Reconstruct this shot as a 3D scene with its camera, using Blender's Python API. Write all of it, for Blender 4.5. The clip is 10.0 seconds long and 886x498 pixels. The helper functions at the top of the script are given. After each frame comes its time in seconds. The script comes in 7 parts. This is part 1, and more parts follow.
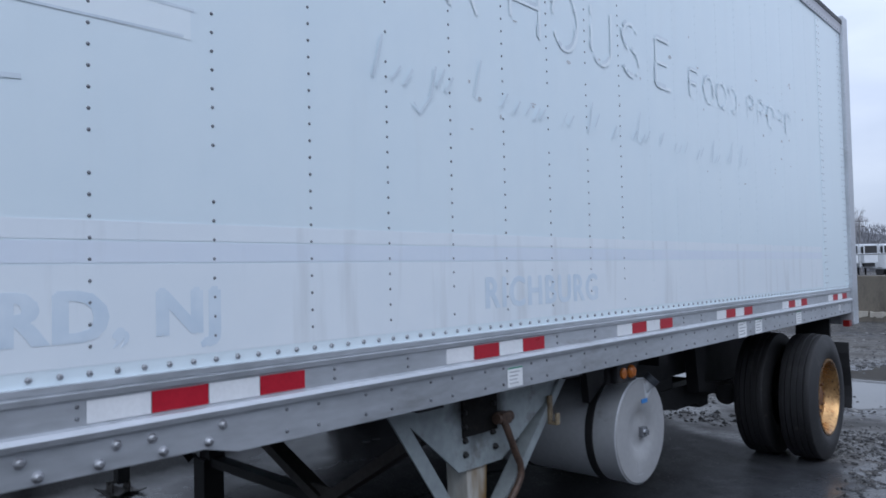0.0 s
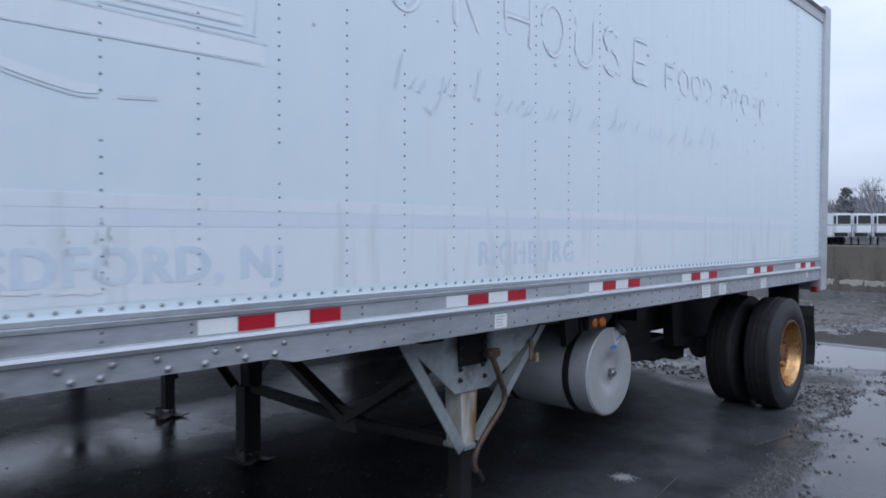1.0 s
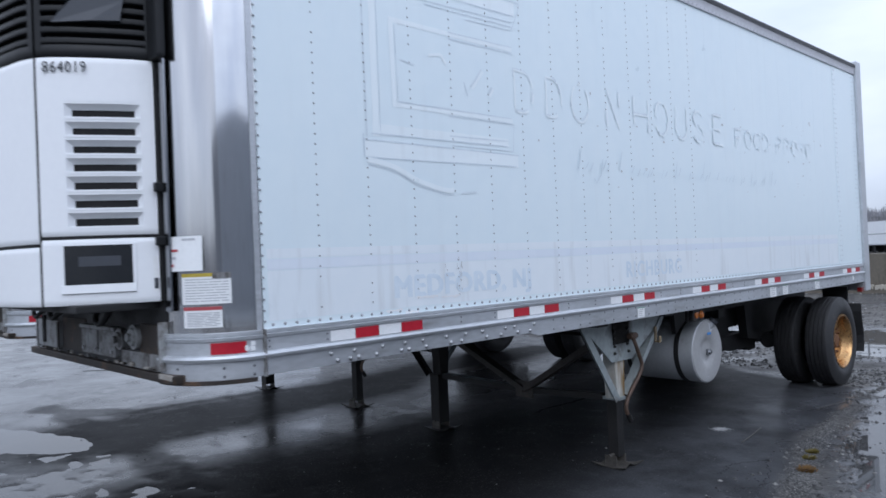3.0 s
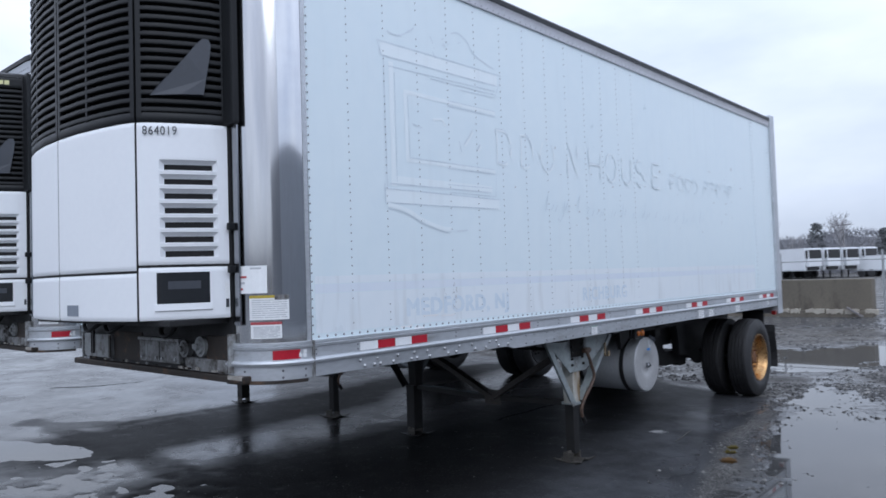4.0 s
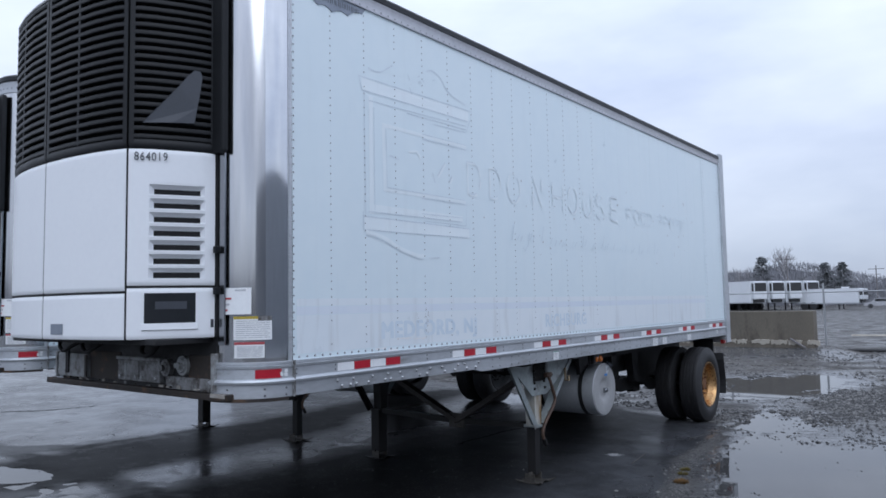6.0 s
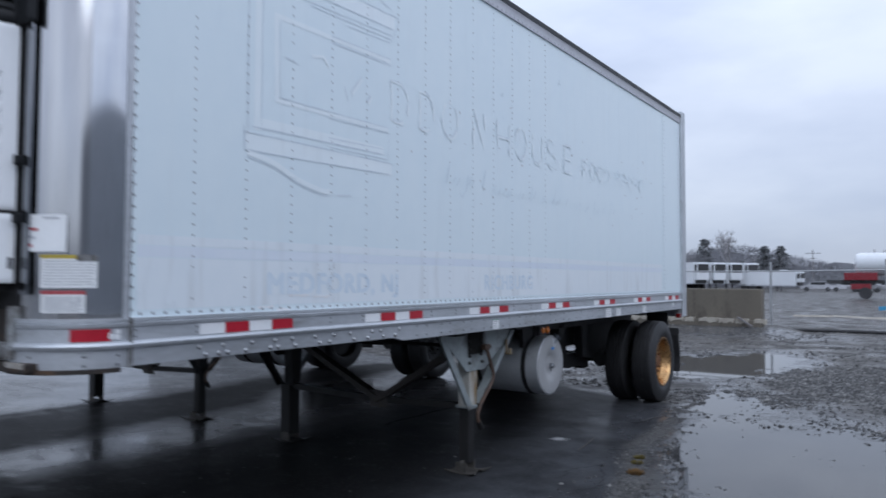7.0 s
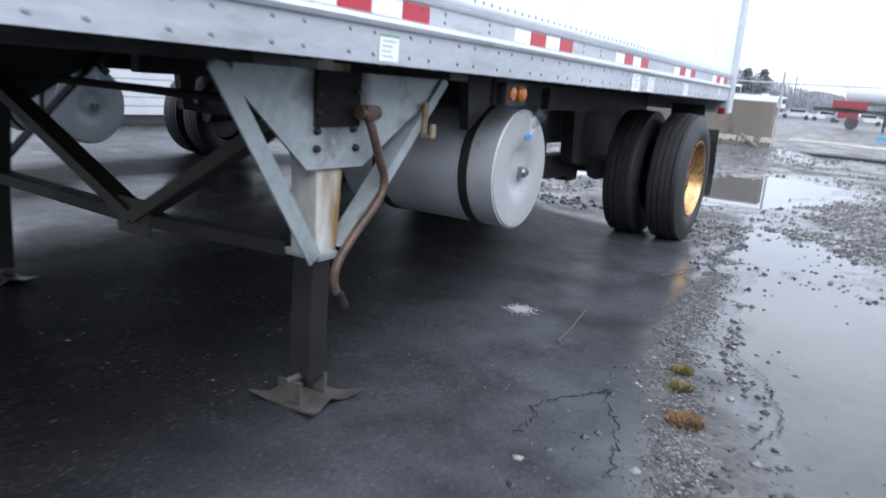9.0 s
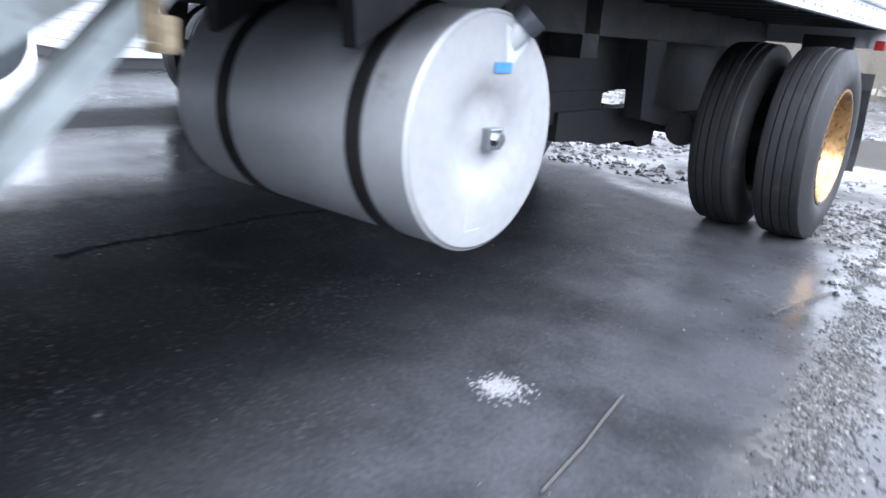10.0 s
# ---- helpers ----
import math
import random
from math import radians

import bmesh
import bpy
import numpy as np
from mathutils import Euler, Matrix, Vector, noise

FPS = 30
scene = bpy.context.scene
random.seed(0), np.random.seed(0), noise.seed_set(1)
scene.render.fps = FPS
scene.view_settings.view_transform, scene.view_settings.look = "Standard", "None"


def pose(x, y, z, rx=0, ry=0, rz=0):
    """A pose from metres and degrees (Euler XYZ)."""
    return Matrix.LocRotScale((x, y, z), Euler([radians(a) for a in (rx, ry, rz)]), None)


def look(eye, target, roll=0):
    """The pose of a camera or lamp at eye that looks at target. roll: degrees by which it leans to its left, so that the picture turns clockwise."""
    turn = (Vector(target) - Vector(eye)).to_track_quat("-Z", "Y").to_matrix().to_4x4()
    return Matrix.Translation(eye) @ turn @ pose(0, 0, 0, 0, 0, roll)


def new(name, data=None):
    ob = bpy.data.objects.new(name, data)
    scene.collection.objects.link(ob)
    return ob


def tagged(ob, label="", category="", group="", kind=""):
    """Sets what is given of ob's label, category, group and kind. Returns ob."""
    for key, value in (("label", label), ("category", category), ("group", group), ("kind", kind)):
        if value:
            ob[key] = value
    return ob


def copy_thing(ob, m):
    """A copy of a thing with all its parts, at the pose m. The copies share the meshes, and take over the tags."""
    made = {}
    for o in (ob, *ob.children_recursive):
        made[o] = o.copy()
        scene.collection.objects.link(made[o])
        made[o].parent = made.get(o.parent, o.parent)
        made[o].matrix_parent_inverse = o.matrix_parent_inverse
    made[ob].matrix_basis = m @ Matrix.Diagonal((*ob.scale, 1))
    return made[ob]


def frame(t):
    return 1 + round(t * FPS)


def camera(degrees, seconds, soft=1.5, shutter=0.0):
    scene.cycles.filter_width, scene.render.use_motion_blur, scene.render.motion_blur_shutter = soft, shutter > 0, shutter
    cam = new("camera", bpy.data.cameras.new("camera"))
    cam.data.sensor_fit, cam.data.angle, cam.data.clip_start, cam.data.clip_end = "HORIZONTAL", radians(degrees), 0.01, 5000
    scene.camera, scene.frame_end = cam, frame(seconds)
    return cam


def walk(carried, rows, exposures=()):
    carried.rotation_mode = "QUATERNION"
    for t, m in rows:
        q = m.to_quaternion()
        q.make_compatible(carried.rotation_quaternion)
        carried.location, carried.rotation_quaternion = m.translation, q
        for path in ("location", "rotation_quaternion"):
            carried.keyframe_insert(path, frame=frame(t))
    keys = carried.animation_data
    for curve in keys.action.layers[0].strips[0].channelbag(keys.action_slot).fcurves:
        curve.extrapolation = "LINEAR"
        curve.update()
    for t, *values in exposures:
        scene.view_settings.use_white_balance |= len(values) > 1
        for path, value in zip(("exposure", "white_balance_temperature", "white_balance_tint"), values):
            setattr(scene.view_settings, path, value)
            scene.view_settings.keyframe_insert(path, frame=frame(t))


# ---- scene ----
cam = camera(62.9, 10.0, 1.6, 0.4)
PATH = [
    (0, (0.548, 0.423, 1.672), (-0.79, 1.908, 1.735), -1.3),
    (0.5, (0.866, 0.277, 1.69), (-0.492, 1.745, 1.687), 1.5),
    (1, (1.095, -0.115, 1.703), (-0.269, 1.347, 1.651), 0.2),
    (1.5, (1.231, -0.691, 1.728), (-0.073, 0.823, 1.637), -4.1),
    (2, (1.45, -1.16, 1.757), (0.039, 0.253, 1.657), -3.7),
    (2.5, (1.628, -1.706, 1.708), (0.187, -0.319, 1.671), -3.7),
    (3, (1.857, -2.236, 1.739), (0.407, -0.858, 1.762), -2.4),
    (4.5, (2.397, -3.554, 1.792), (1.162, -1.986, 1.912), -2.1),
    (5, (2.499, -3.683, 1.791), (1.302, -2.091, 1.975), -2.3),
    (6.5, (2.077, -3.098, 1.716), (0.855, -1.52, 1.841), -0.4),
    (7, (1.767, -2.427, 1.615), (0.653, -0.768, 1.697), 0.2),
    (7.5, (1.364, -1.679, 1.546), (0.334, 0.035, 1.578), 8.3),
    (8, (0.939, -0.747, 1.475), (-0.033, 0.994, 1.324), 4.2),
    (8.5, (0.542, 0.069, 1.375), (-0.486, 1.754, 1.049), 4.6),
    (9, (0.148, 0.919, 1.159), (-0.844, 2.596, 0.71), 4.7),
    (9.5, (-0.124, 1.805, 1.139), (-1.238, 3.357, 0.549), 3.5),
    (10, (-0.337, 2.717, 1.014), (-1.519, 4.218, 0.424), 4.7),
]
EXPOSURES = [(0, -0.05, 5560, 10), (1.5, 0.09, 5650, 10), (3, 0.22, 5740, 10), (5, 0.04, 5720, 10), (6.5, -0.07, 5670, 10), (7.5, -0.12, 5700, 10), (8, 0.15, 5750, 10), (8.5, 0.62, 5950, 10), (9, 1.25, 5950, 10), (10, 2.22, 5900, 10)]
walk(cam, [(t, look(eye, target, roll)) for t, eye, target, roll in PATH], EXPOSURES)

# ---------------------------------------------------------------- world and light
def sky_world():
    w = bpy.data.worlds.new("overcast_sky")
    scene.world = w
    w.use_nodes = True
    nt = w.node_tree
    n, l = nt.nodes, nt.links
    n.clear()
    out = n.new("ShaderNodeOutputWorld")
    mix = n.new("ShaderNodeMixShader")
    mix.inputs[0].default_value = 0.88
    sky = n.new("ShaderNodeTexSky")
    sky.sky_type, sky.sun_disc = "NISHITA", False
    sky.sun_elevation, sky.sun_rotation = radians(58), radians(130)
    b1 = n.new("ShaderNodeBackground")
    b1.inputs[1].default_value = 0.12
    l.new(sky.outputs[0], b1.inputs[0])
    tc = n.new("ShaderNodeTexCoord")
    mp = n.new("ShaderNodeMapping")
    mp.inputs["Scale"].default_value = (1.0, 1.0, 2.6)
    l.new(tc.outputs["Generated"], mp.inputs[0])
    nz = n.new("ShaderNodeTexNoise")
    nz.inputs["Scale"].default_value, nz.inputs["Detail"].default_value, nz.inputs["Roughness"].default_value = 2.3, 5, 0.52
    l.new(mp.outputs[0], nz.inputs[0])
    rp = n.new("ShaderNodeValToRGB")
    rp.color_ramp.elements[0].position, rp.color_ramp.elements[0].color = 0.36, (0.665, 0.695, 0.785, 1)
    rp.color_ramp.elements[1].position, rp.color_ramp.elements[1].color = 0.64, (0.91, 0.918, 0.96, 1)
    l.new(nz.outputs[0], rp.inputs[0])
    b2 = n.new("ShaderNodeBackground")
    b2.inputs[1].default_value = SKY
    # an overcast sky is about twice as bright overhead as at the horizon
    sx = n.new("ShaderNodeSeparateXYZ")
    l.new(tc.outputs["Generated"], sx.inputs[0])
    up = n.new("ShaderNodeMapRange")
    up.inputs[1].default_value, up.inputs[2].default_value, up.inputs[3].default_value, up.inputs[4].default_value = 0.0, 1.0, 0.84, 2.3
    l.new(sx.outputs[2], up.inputs[0])
    mul = n.new("ShaderNodeVectorMath")
    mul.operation = "SCALE"
    l.new(rp.outputs[0], mul.inputs[0])
    l.new(up.outputs[0], mul.inputs["Scale"])
    l.new(mul.outputs[0], b2.inputs[0])
    l.new(b1.outputs[0], mix.inputs[1])
    l.new(b2.outputs[0], mix.inputs[2])
    l.new(mix.outputs[0], out.inputs[0])


SKY = 0.92
sky_world()
sun_data = bpy.data.lights.new("sun", "SUN")
sun_data.energy, sun_data.angle, sun_data.color = 0.6, radians(40), (1.0, 0.97, 0.93)
sun = new("sun", sun_data)
sun.matrix_world = look((10, -4.0, 10), (0, 4, 0))


# ---------------------------------------------------------------- materials
def material(name, a, b=None, rough=0.5, metal=0.0, scale=4.0, fine=60.0, bump=0.0, rough_var=0.1, grime=None, grime_amt=0.0,
             stretch=(1, 1, 1), ior=1.5, bump_scale=None, spec=0.5, random_amt=0.0):
    m = bpy.data.materials.new(name)
    m.use_nodes = True
    nt = m.node_tree
    n, l = nt.nodes, nt.links
    p = n["Principled BSDF"]
    b = b or tuple(c * 0.8 for c in a)
    tc = n.new("ShaderNodeTexCoord")
    mp = n.new("ShaderNodeMapping")
    mp.inputs["Scale"].default_value = stretch
    l.new(tc.outputs["Object"], mp.inputs[0])
    n1 = n.new("ShaderNodeTexNoise")
    n1.inputs["Scale"].default_value, n1.inputs["Detail"].default_value = scale, 6
    n2 = n.new("ShaderNodeTexNoise")
    n2.inputs["Scale"].default_value, n2.inputs["Detail"].default_value = fine, 4
    l.new(mp.outputs[0], n1.inputs[0])
    l.new(mp.outputs[0], n2.inputs[0])
    mth = n.new("ShaderNodeMath")
    mth.operation = "MULTIPLY_ADD"
    mth.inputs[1].default_value, mth.inputs[2].default_value = 0.45, 0.0
    l.new(n2.outputs[0], mth.inputs[0])
    add = n.new("ShaderNodeMath")
    add.operation = "MULTIPLY_ADD"
    add.inputs[1].default_value = 0.55
    l.new(n1.outputs[0], add.inputs[0])
    l.new(mth.outputs[0], add.inputs[2])
    rp = n.new("ShaderNodeValToRGB")
    rp.color_ramp.elements[0].position, rp.color_ramp.elements[0].color = 0.34, (*b, 1)
    rp.color_ramp.elements[1].position, rp.color_ramp.elements[1].color = 0.62, (*a, 1)
    l.new(add.outputs[0], rp.inputs[0])
    col = rp.outputs[0]
    if grime:
        n3 = n.new("ShaderNodeTexNoise")
        n3.inputs["Scale"].default_value, n3.inputs["Detail"].default_value, n3.inputs["Roughness"].default_value = scale * 1.7, 8, 0.65
        l.new(mp.outputs[0], n3.inputs[0])
        r3 = n.new("ShaderNodeValToRGB")
        r3.color_ramp.elements[0].position, r3.color_ramp.elements[1].position = 0.62 - 0.25 * grime_amt, 0.80 - 0.25 * grime_amt
        l.new(n3.outputs[0], r3.inputs[0])
        mx = n.new("ShaderNodeMix")
        mx.data_type = "RGBA"
        l.new(r3.outputs[0], mx.inputs[0])
        l.new(col, mx.inputs[6])
        mx.inputs[7].default_value = (*grime, 1)
        col = mx.outputs[2]
    if random_amt:
        oi = n.new("ShaderNodeObjectInfo")
        hs = n.new("ShaderNodeHueSaturation")
        mr0 = n.new("ShaderNodeMapRange")
        mr0.inputs[3].default_value, mr0.inputs[4].default_value = 1 - random_amt, 1 + random_amt
        l.new(oi.outputs["Random"], mr0.inputs[0])
        l.new(mr0.outputs[0], hs.inputs["Value"])
        l.new(col, hs.inputs["Color"])
        col = hs.outputs[0]
    l.new(col, p.inputs["Base Color"])
    mr = n.new("ShaderNodeMapRange")
    mr.inputs[1].default_value, mr.inputs[2].default_value = 0.3, 0.7
    mr.inputs[3].default_value, mr.inputs[4].default_value = max(0.02, rough - rough_var), min(1, rough + rough_var)
    l.new(add.outputs[0], mr.inputs[0])
    l.new(mr.outputs[0], p.inputs["Roughness"])
    p.inputs["Metallic"].default_value = metal
    p.inputs["IOR"].default_value = ior
    p.inputs["Specular IOR Level"].default_value = spec
    if bump:
        bp = n.new("ShaderNodeBump")
        bp.inputs["Strength"].default_value, bp.inputs["Distance"].default_value = bump, 0.01
        src = n2.outputs[0]
        if bump_scale:
            n4 = n.new("ShaderNodeTexNoise")
            n4.inputs["Scale"].default_value, n4.inputs["Detail"].default_value = bump_scale, 3
            l.new(mp.outputs[0], n4.inputs[0])
            src = n4.outputs[0]
        l.new(src, bp.inputs["Height"])
        l.new(bp.outputs[0], p.inputs["Normal"])
    return m


def stone_material():
    """Wet stones, each its own grey."""
    m = material("wet_grey_gravel", (0.5, 0.5, 0.5), (0.4, 0.4, 0.4), 0.45, 0, 14, 60, rough_var=0.15)
    n, l = m.node_tree.nodes, m.node_tree.links
    p = n["Principled BSDF"]
    base = p.inputs["Base Color"].links[0].from_socket
    ge = n.new("ShaderNodeNewGeometry")
    rp = n.new("ShaderNodeValToRGB")
    rp.color_ramp.elements[0].position, rp.color_ramp.elements[0].color = 0.15, (0.045, 0.045, 0.047, 1)
    rp.color_ramp.elements[1].position, rp.color_ramp.elements[1].color = 1.0, (0.50, 0.485, 0.46, 1)
    e = rp.color_ramp.elements.new(0.65)
    e.color = (0.12, 0.117, 0.114, 1)
    l.new(ge.outputs["Random Per Island"], rp.inputs[0])
    mx = n.new("ShaderNodeMix")
    mx.data_type, mx.blend_type = "RGBA", "MULTIPLY"
    mx.inputs[0].default_value = 1.0
    l.new(base, mx.inputs[6])
    l.new(rp.outputs[0], mx.inputs[7])
    l.new(mx.outputs[2], p.inputs["Base Color"])
    return m


def panel_material(name, a, b, streak):
    """White trailer skin: faint vertical dirt streaks, patchy fading and slight waviness."""
    m = material(name, a, b, 0.34, 0, 0.9, 7.0, 0.10, 0.08, bump_scale=2.2, spec=0.45)
    nt = m.node_tree
    n, l = nt.nodes, nt.links
    p = n["Principled BSDF"]
    base = p.inputs["Base Color"].links[0].from_socket
    tc = n.new("ShaderNodeTexCoord")
    mp = n.new("ShaderNodeMapping")
    mp.inputs["Scale"].default_value = (1, 5.5, 0.55)
    l.new(tc.outputs["Object"], mp.inputs[0])
    nz = n.new("ShaderNodeTexNoise")
    nz.inputs["Scale"].default_value, nz.inputs["Detail"].default_value = 2.0, 7
    l.new(mp.outputs[0], nz.inputs[0])
    rp = n.new("ShaderNodeValToRGB")
    rp.color_ramp.elements[0].position, rp.color_ramp.elements[1].position = 0.54, 0.82
    rp.color_ramp.elements[1].color = (streak, streak, streak, 1)
    l.new(nz.outputs[0], rp.inputs[0])
    mx = n.new("ShaderNodeMix")
    mx.data_type = "RGBA"
    l.new(rp.outputs[0], mx.inputs[0])
    l.new(base, mx.inputs[6])
    mx.inputs[7].default_value = (0.54, 0.56, 0.57, 1)
    l.new(mx.outputs[2], p.inputs["Base Color"])
    return m


M_SKIN = panel_material("white_trailer_skin", (0.75, 0.832, 0.865), (0.715, 0.805, 0.848), 0.09)
M_GHOST_LIGHT = panel_material("ghost_paint_light", (0.805, 0.85, 0.88), (0.765, 0.82, 0.86), 0.75)
M_GHOST_BLUE = panel_material("ghost_paint_blue", (0.72, 0.78, 0.86), (0.76, 0.81, 0.87), 0.5)
M_GHOST_DARK = material("ghost_frame_line", (0.575, 0.645, 0.705), (0.72, 0.79, 0.835), 0.45, scale=3, fine=12, spec=0.4)
M_GHOST_WHITE = panel_material("ghost_frame_paint", (0.815, 0.875, 0.897), (0.775, 0.845, 0.875), 0.25)
M_GHOST_TEXT = material("ghost_letter_paint", (0.61, 0.70, 0.785), (0.735, 0.805, 0.865), 0.45, scale=5, fine=14, spec=0.4)
M_GHOST_EDGE = material("ghost_letter_edge", (0.60, 0.67, 0.722), (0.735, 0.805, 0.845), 0.45, scale=3, fine=10, spec=0.4)
M_SCUFF = material("dirt_scuff", (0.42, 0.43, 0.43), (0.60, 0.62, 0.64), 0.6, scale=6, fine=30)
M_ALU = material("brushed_aluminium", (0.60, 0.62, 0.65), (0.46, 0.48, 0.50), 0.50, 0.70, 2.0, 30, 0.06, 0.1, grime=(0.33, 0.325, 0.32), grime_amt=0.10, stretch=(1, 0.5, 2))
M_ALU_TOP = material("weathered_top_rail_aluminium", (0.62, 0.62, 0.65), (0.50, 0.50, 0.53), 0.45, 0.6, 2.0, 30, 0.06, 0.1)
# Darker vertical streaks in this tint stand in for reflected surroundings.
M_STEEL = material("polished_stainless_steel", (0.70, 0.70, 0.70), (0.43, 0.43, 0.44), 0.14, 1.0, 1.2, 5, 0.6, 0.05, grime=(0.30, 0.29, 0.28), grime_amt=0.12, bump_scale=2.2, stretch=(1.6, 1.6, 0.16))
M_STEEL_DULL = material("scuffed_stainless_guard", (0.36, 0.37, 0.39), (0.31, 0.32, 0.34), 0.20, 1.0, 1.5, 8, 0.05, 0.05, bump_scale=3)
M_STEEL_GUARD = material("polished_stainless_guard", (0.66, 0.67, 0.69), (0.60, 0.61, 0.63), 0.09, 1.0, 1.5, 8, 0.05, 0.03, bump_scale=3)
M_SILL_PALE = material("scraped_pale_box_paint", (0.36, 0.375, 0.38), (0.20, 0.20, 0.195), 0.55, 0.1, 9, 45, 0.15, 0.1, grime=(0.07, 0.05, 0.04), grime_amt=0.4)
M_CHIP = material("bare_chipped_paint", (0.42, 0.40, 0.37), (0.26, 0.23, 0.19), 0.6, 0.1, 12, 60, 0.15)
M_RIVET = material("rivet_steel", (0.22, 0.23, 0.25), (0.14, 0.14, 0.15), 0.45, 0.6, 30, 90)
M_RIVET_PALE = material("dull_grey_rivet_steel", (0.36, 0.37, 0.39), (0.24, 0.245, 0.26), 0.45, 0.6, 30, 90)
M_BOLT = material("bolt_head_steel", (0.52, 0.53, 0.55), (0.40, 0.40, 0.42), 0.38, 0.8, 20, 80)
M_ROOF = material("roof_sheet", (0.55, 0.56, 0.58), (0.45, 0.46, 0.47), 0.5, 0.2, 2, 20)
M_LIP = material("dark_roof_lip", (0.030, 0.032, 0.036), (0.020, 0.022, 0.025), 0.5, 0, 5, 40, spec=0.25)
M_RED = material("red_reflective_tape", (0.46, 0.013, 0.030), (0.38, 0.011, 0.025), 0.32, 0, 10, 80, rough_var=0.06)
M_WHITE_TAPE = material("white_reflective_tape", (0.84, 0.85, 0.86), (0.76, 0.77, 0.78), 0.35, 0, 10, 80)
M_PAPER = material("white_label_paper", (0.84, 0.85, 0.85), (0.78, 0.79, 0.79), 0.55, 0, 8, 60)
M_INK = material("grey_label_ink", (0.42, 0.43, 0.45), (0.55, 0.56, 0.58), 0.6, 0, 30, 100)
M_INK_RED = material("red_label_ink", (0.45, 0.08, 0.09), None, 0.6, 0, 30, 100)
M_YELLOW = material("yellow_label_band", (0.55, 0.42, 0.05), None, 0.5, 0, 30, 100)
M_GREEN_LABEL = material("green_label_edge", (0.05, 0.30, 0.18), None, 0.5, 0, 30, 100)
M_BLUE_LABEL = material("blue_label", (0.06, 0.25, 0.62), None, 0.5, 0, 30, 100)
M_RUBBER = material("tyre_rubber", (0.024, 0.024, 0.026), (0.014, 0.014, 0.015), 0.62, 0, 8, 70, 0.15, 0.12, grime=(0.07, 0.065, 0.06), grime_amt=0.1)
M_RIM = material("rusty_yellow_rim", (0.60, 0.38, 0.17), (0.26, 0.13, 0.05), 0.30, 0.8, 4, 40, 0.14, 0.10, grime=(0.11, 0.05, 0.025), grime_amt=0.32, stretch=(1, 1.6, 0.7))
M_HUB = material("rusty_hub", (0.20, 0.09, 0.035), (0.10, 0.05, 0.03), 0.7, 0.2, 12, 60, 0.2)
M_BLACK = material("black_chassis_paint", (0.015, 0.015, 0.016), (0.009, 0.009, 0.010), 0.6, 0, 5, 50, 0.12, 0.12, grime=(0.04, 0.034, 0.03), grime_amt=0.12)
M_BROWN = material("rusty_front_rail_steel", (0.050, 0.040, 0.033), (0.024, 0.020, 0.018), 0.65, 0.2, 6, 50, 0.2, grime=(0.15, 0.085, 0.045), grime_amt=0.25)
M_LEG = material("dark_grease_leg_steel", (0.022, 0.021, 0.021), (0.013, 0.013, 0.013), 0.55, 0.2, 6, 50, 0.15)
M_CRANK = material("rusty_crank_steel", (0.135, 0.085, 0.06), (0.055, 0.037, 0.028), 0.55, 0.3, 14, 60, 0.15)
M_TANK = material("aluminium_tank_shell", (0.58, 0.60, 0.62), (0.50, 0.52, 0.54), 0.45, 0.25, 3, 35, 0.06, 0.08, grime=(0.26, 0.26, 0.26), grime_amt=0.1)
M_TANK_END = material("white_tank_end_paint", (0.385, 0.387, 0.39), (0.32, 0.323, 0.33), 0.58, 0, 3, 30, 0.06, 0.08, grime=(0.30, 0.295, 0.285), grime_amt=0.10)
M_AMBER = material("amber_lens", (0.50, 0.15, 0.02), (0.36, 0.10, 0.015), 0.2, 0, 20, 80)
M_RED_LENS = material("red_lens", (0.20, 0.014, 0.014), None, 0.2, 0, 20, 80)
M_UNIT_WHITE = material("white_moulded_panel", (0.85, 0.865, 0.88), (0.82, 0.835, 0.855), 0.42, 0, 1.5, 30, 0.02, 0.05, spec=0.35)
M_UNIT_BLACK = material("black_moulded_grille", (0.016, 0.017, 0.019), (0.010, 0.011, 0.012), 0.45, 0, 5, 50, 0.05, 0.1, spec=0.26)
# Near-black colour that paints the shade inside seams, slots, gaps and perforations.
M_GAP_SHADE = material("dark_grille_void", (0.008, 0.008, 0.009), None, 0.8, 0, 5, 50)
M_SCREEN = material("dark_control_window", (0.02, 0.022, 0.025), None, 0.12, 0, 5, 50)
M_FIN = material("grey_fin_decal", (0.050, 0.056, 0.070), (0.040, 0.045, 0.055), 0.5, 0, 4, 50)
M_DIRTY = material("dirty_grey_front_parts", (0.33, 0.335, 0.34), (0.15, 0.148, 0.145), 0.55, 0.2, 9, 40, 0.15, 0.1, grime=(0.045, 0.036, 0.03), grime_amt=0.62)
M_LOGO = material("pale_yellow_badge", (0.72, 0.70, 0.36), None, 0.4, 0, 10, 60)
M_BANNER = material("dull_silver_banner", (0.26, 0.29, 0.34), (0.20, 0.22, 0.26), 0.4, 0.3, 8, 60)
M_DIGIT = material("dark_grey_digits", (0.05, 0.055, 0.065), None, 0.5, 0, 10, 60)
M_CONC = material("weathered_concrete", (0.150, 0.132, 0.104), (0.100, 0.088, 0.070), 0.8, 0, 1.2, 25, 0.25, 0.1, grime=(0.062, 0.054, 0.044), grime_amt=0.35, stretch=(1, 1, 0.4))
M_CONC_PALE = material("pale_chipped_concrete", (0.42, 0.39, 0.33), (0.28, 0.25, 0.21), 0.8, 0, 2.5, 25, 0.3)
M_GALV = material("galvanised_pipe", (0.42, 0.43, 0.44), (0.33, 0.34, 0.35), 0.45, 0.6, 6, 50)
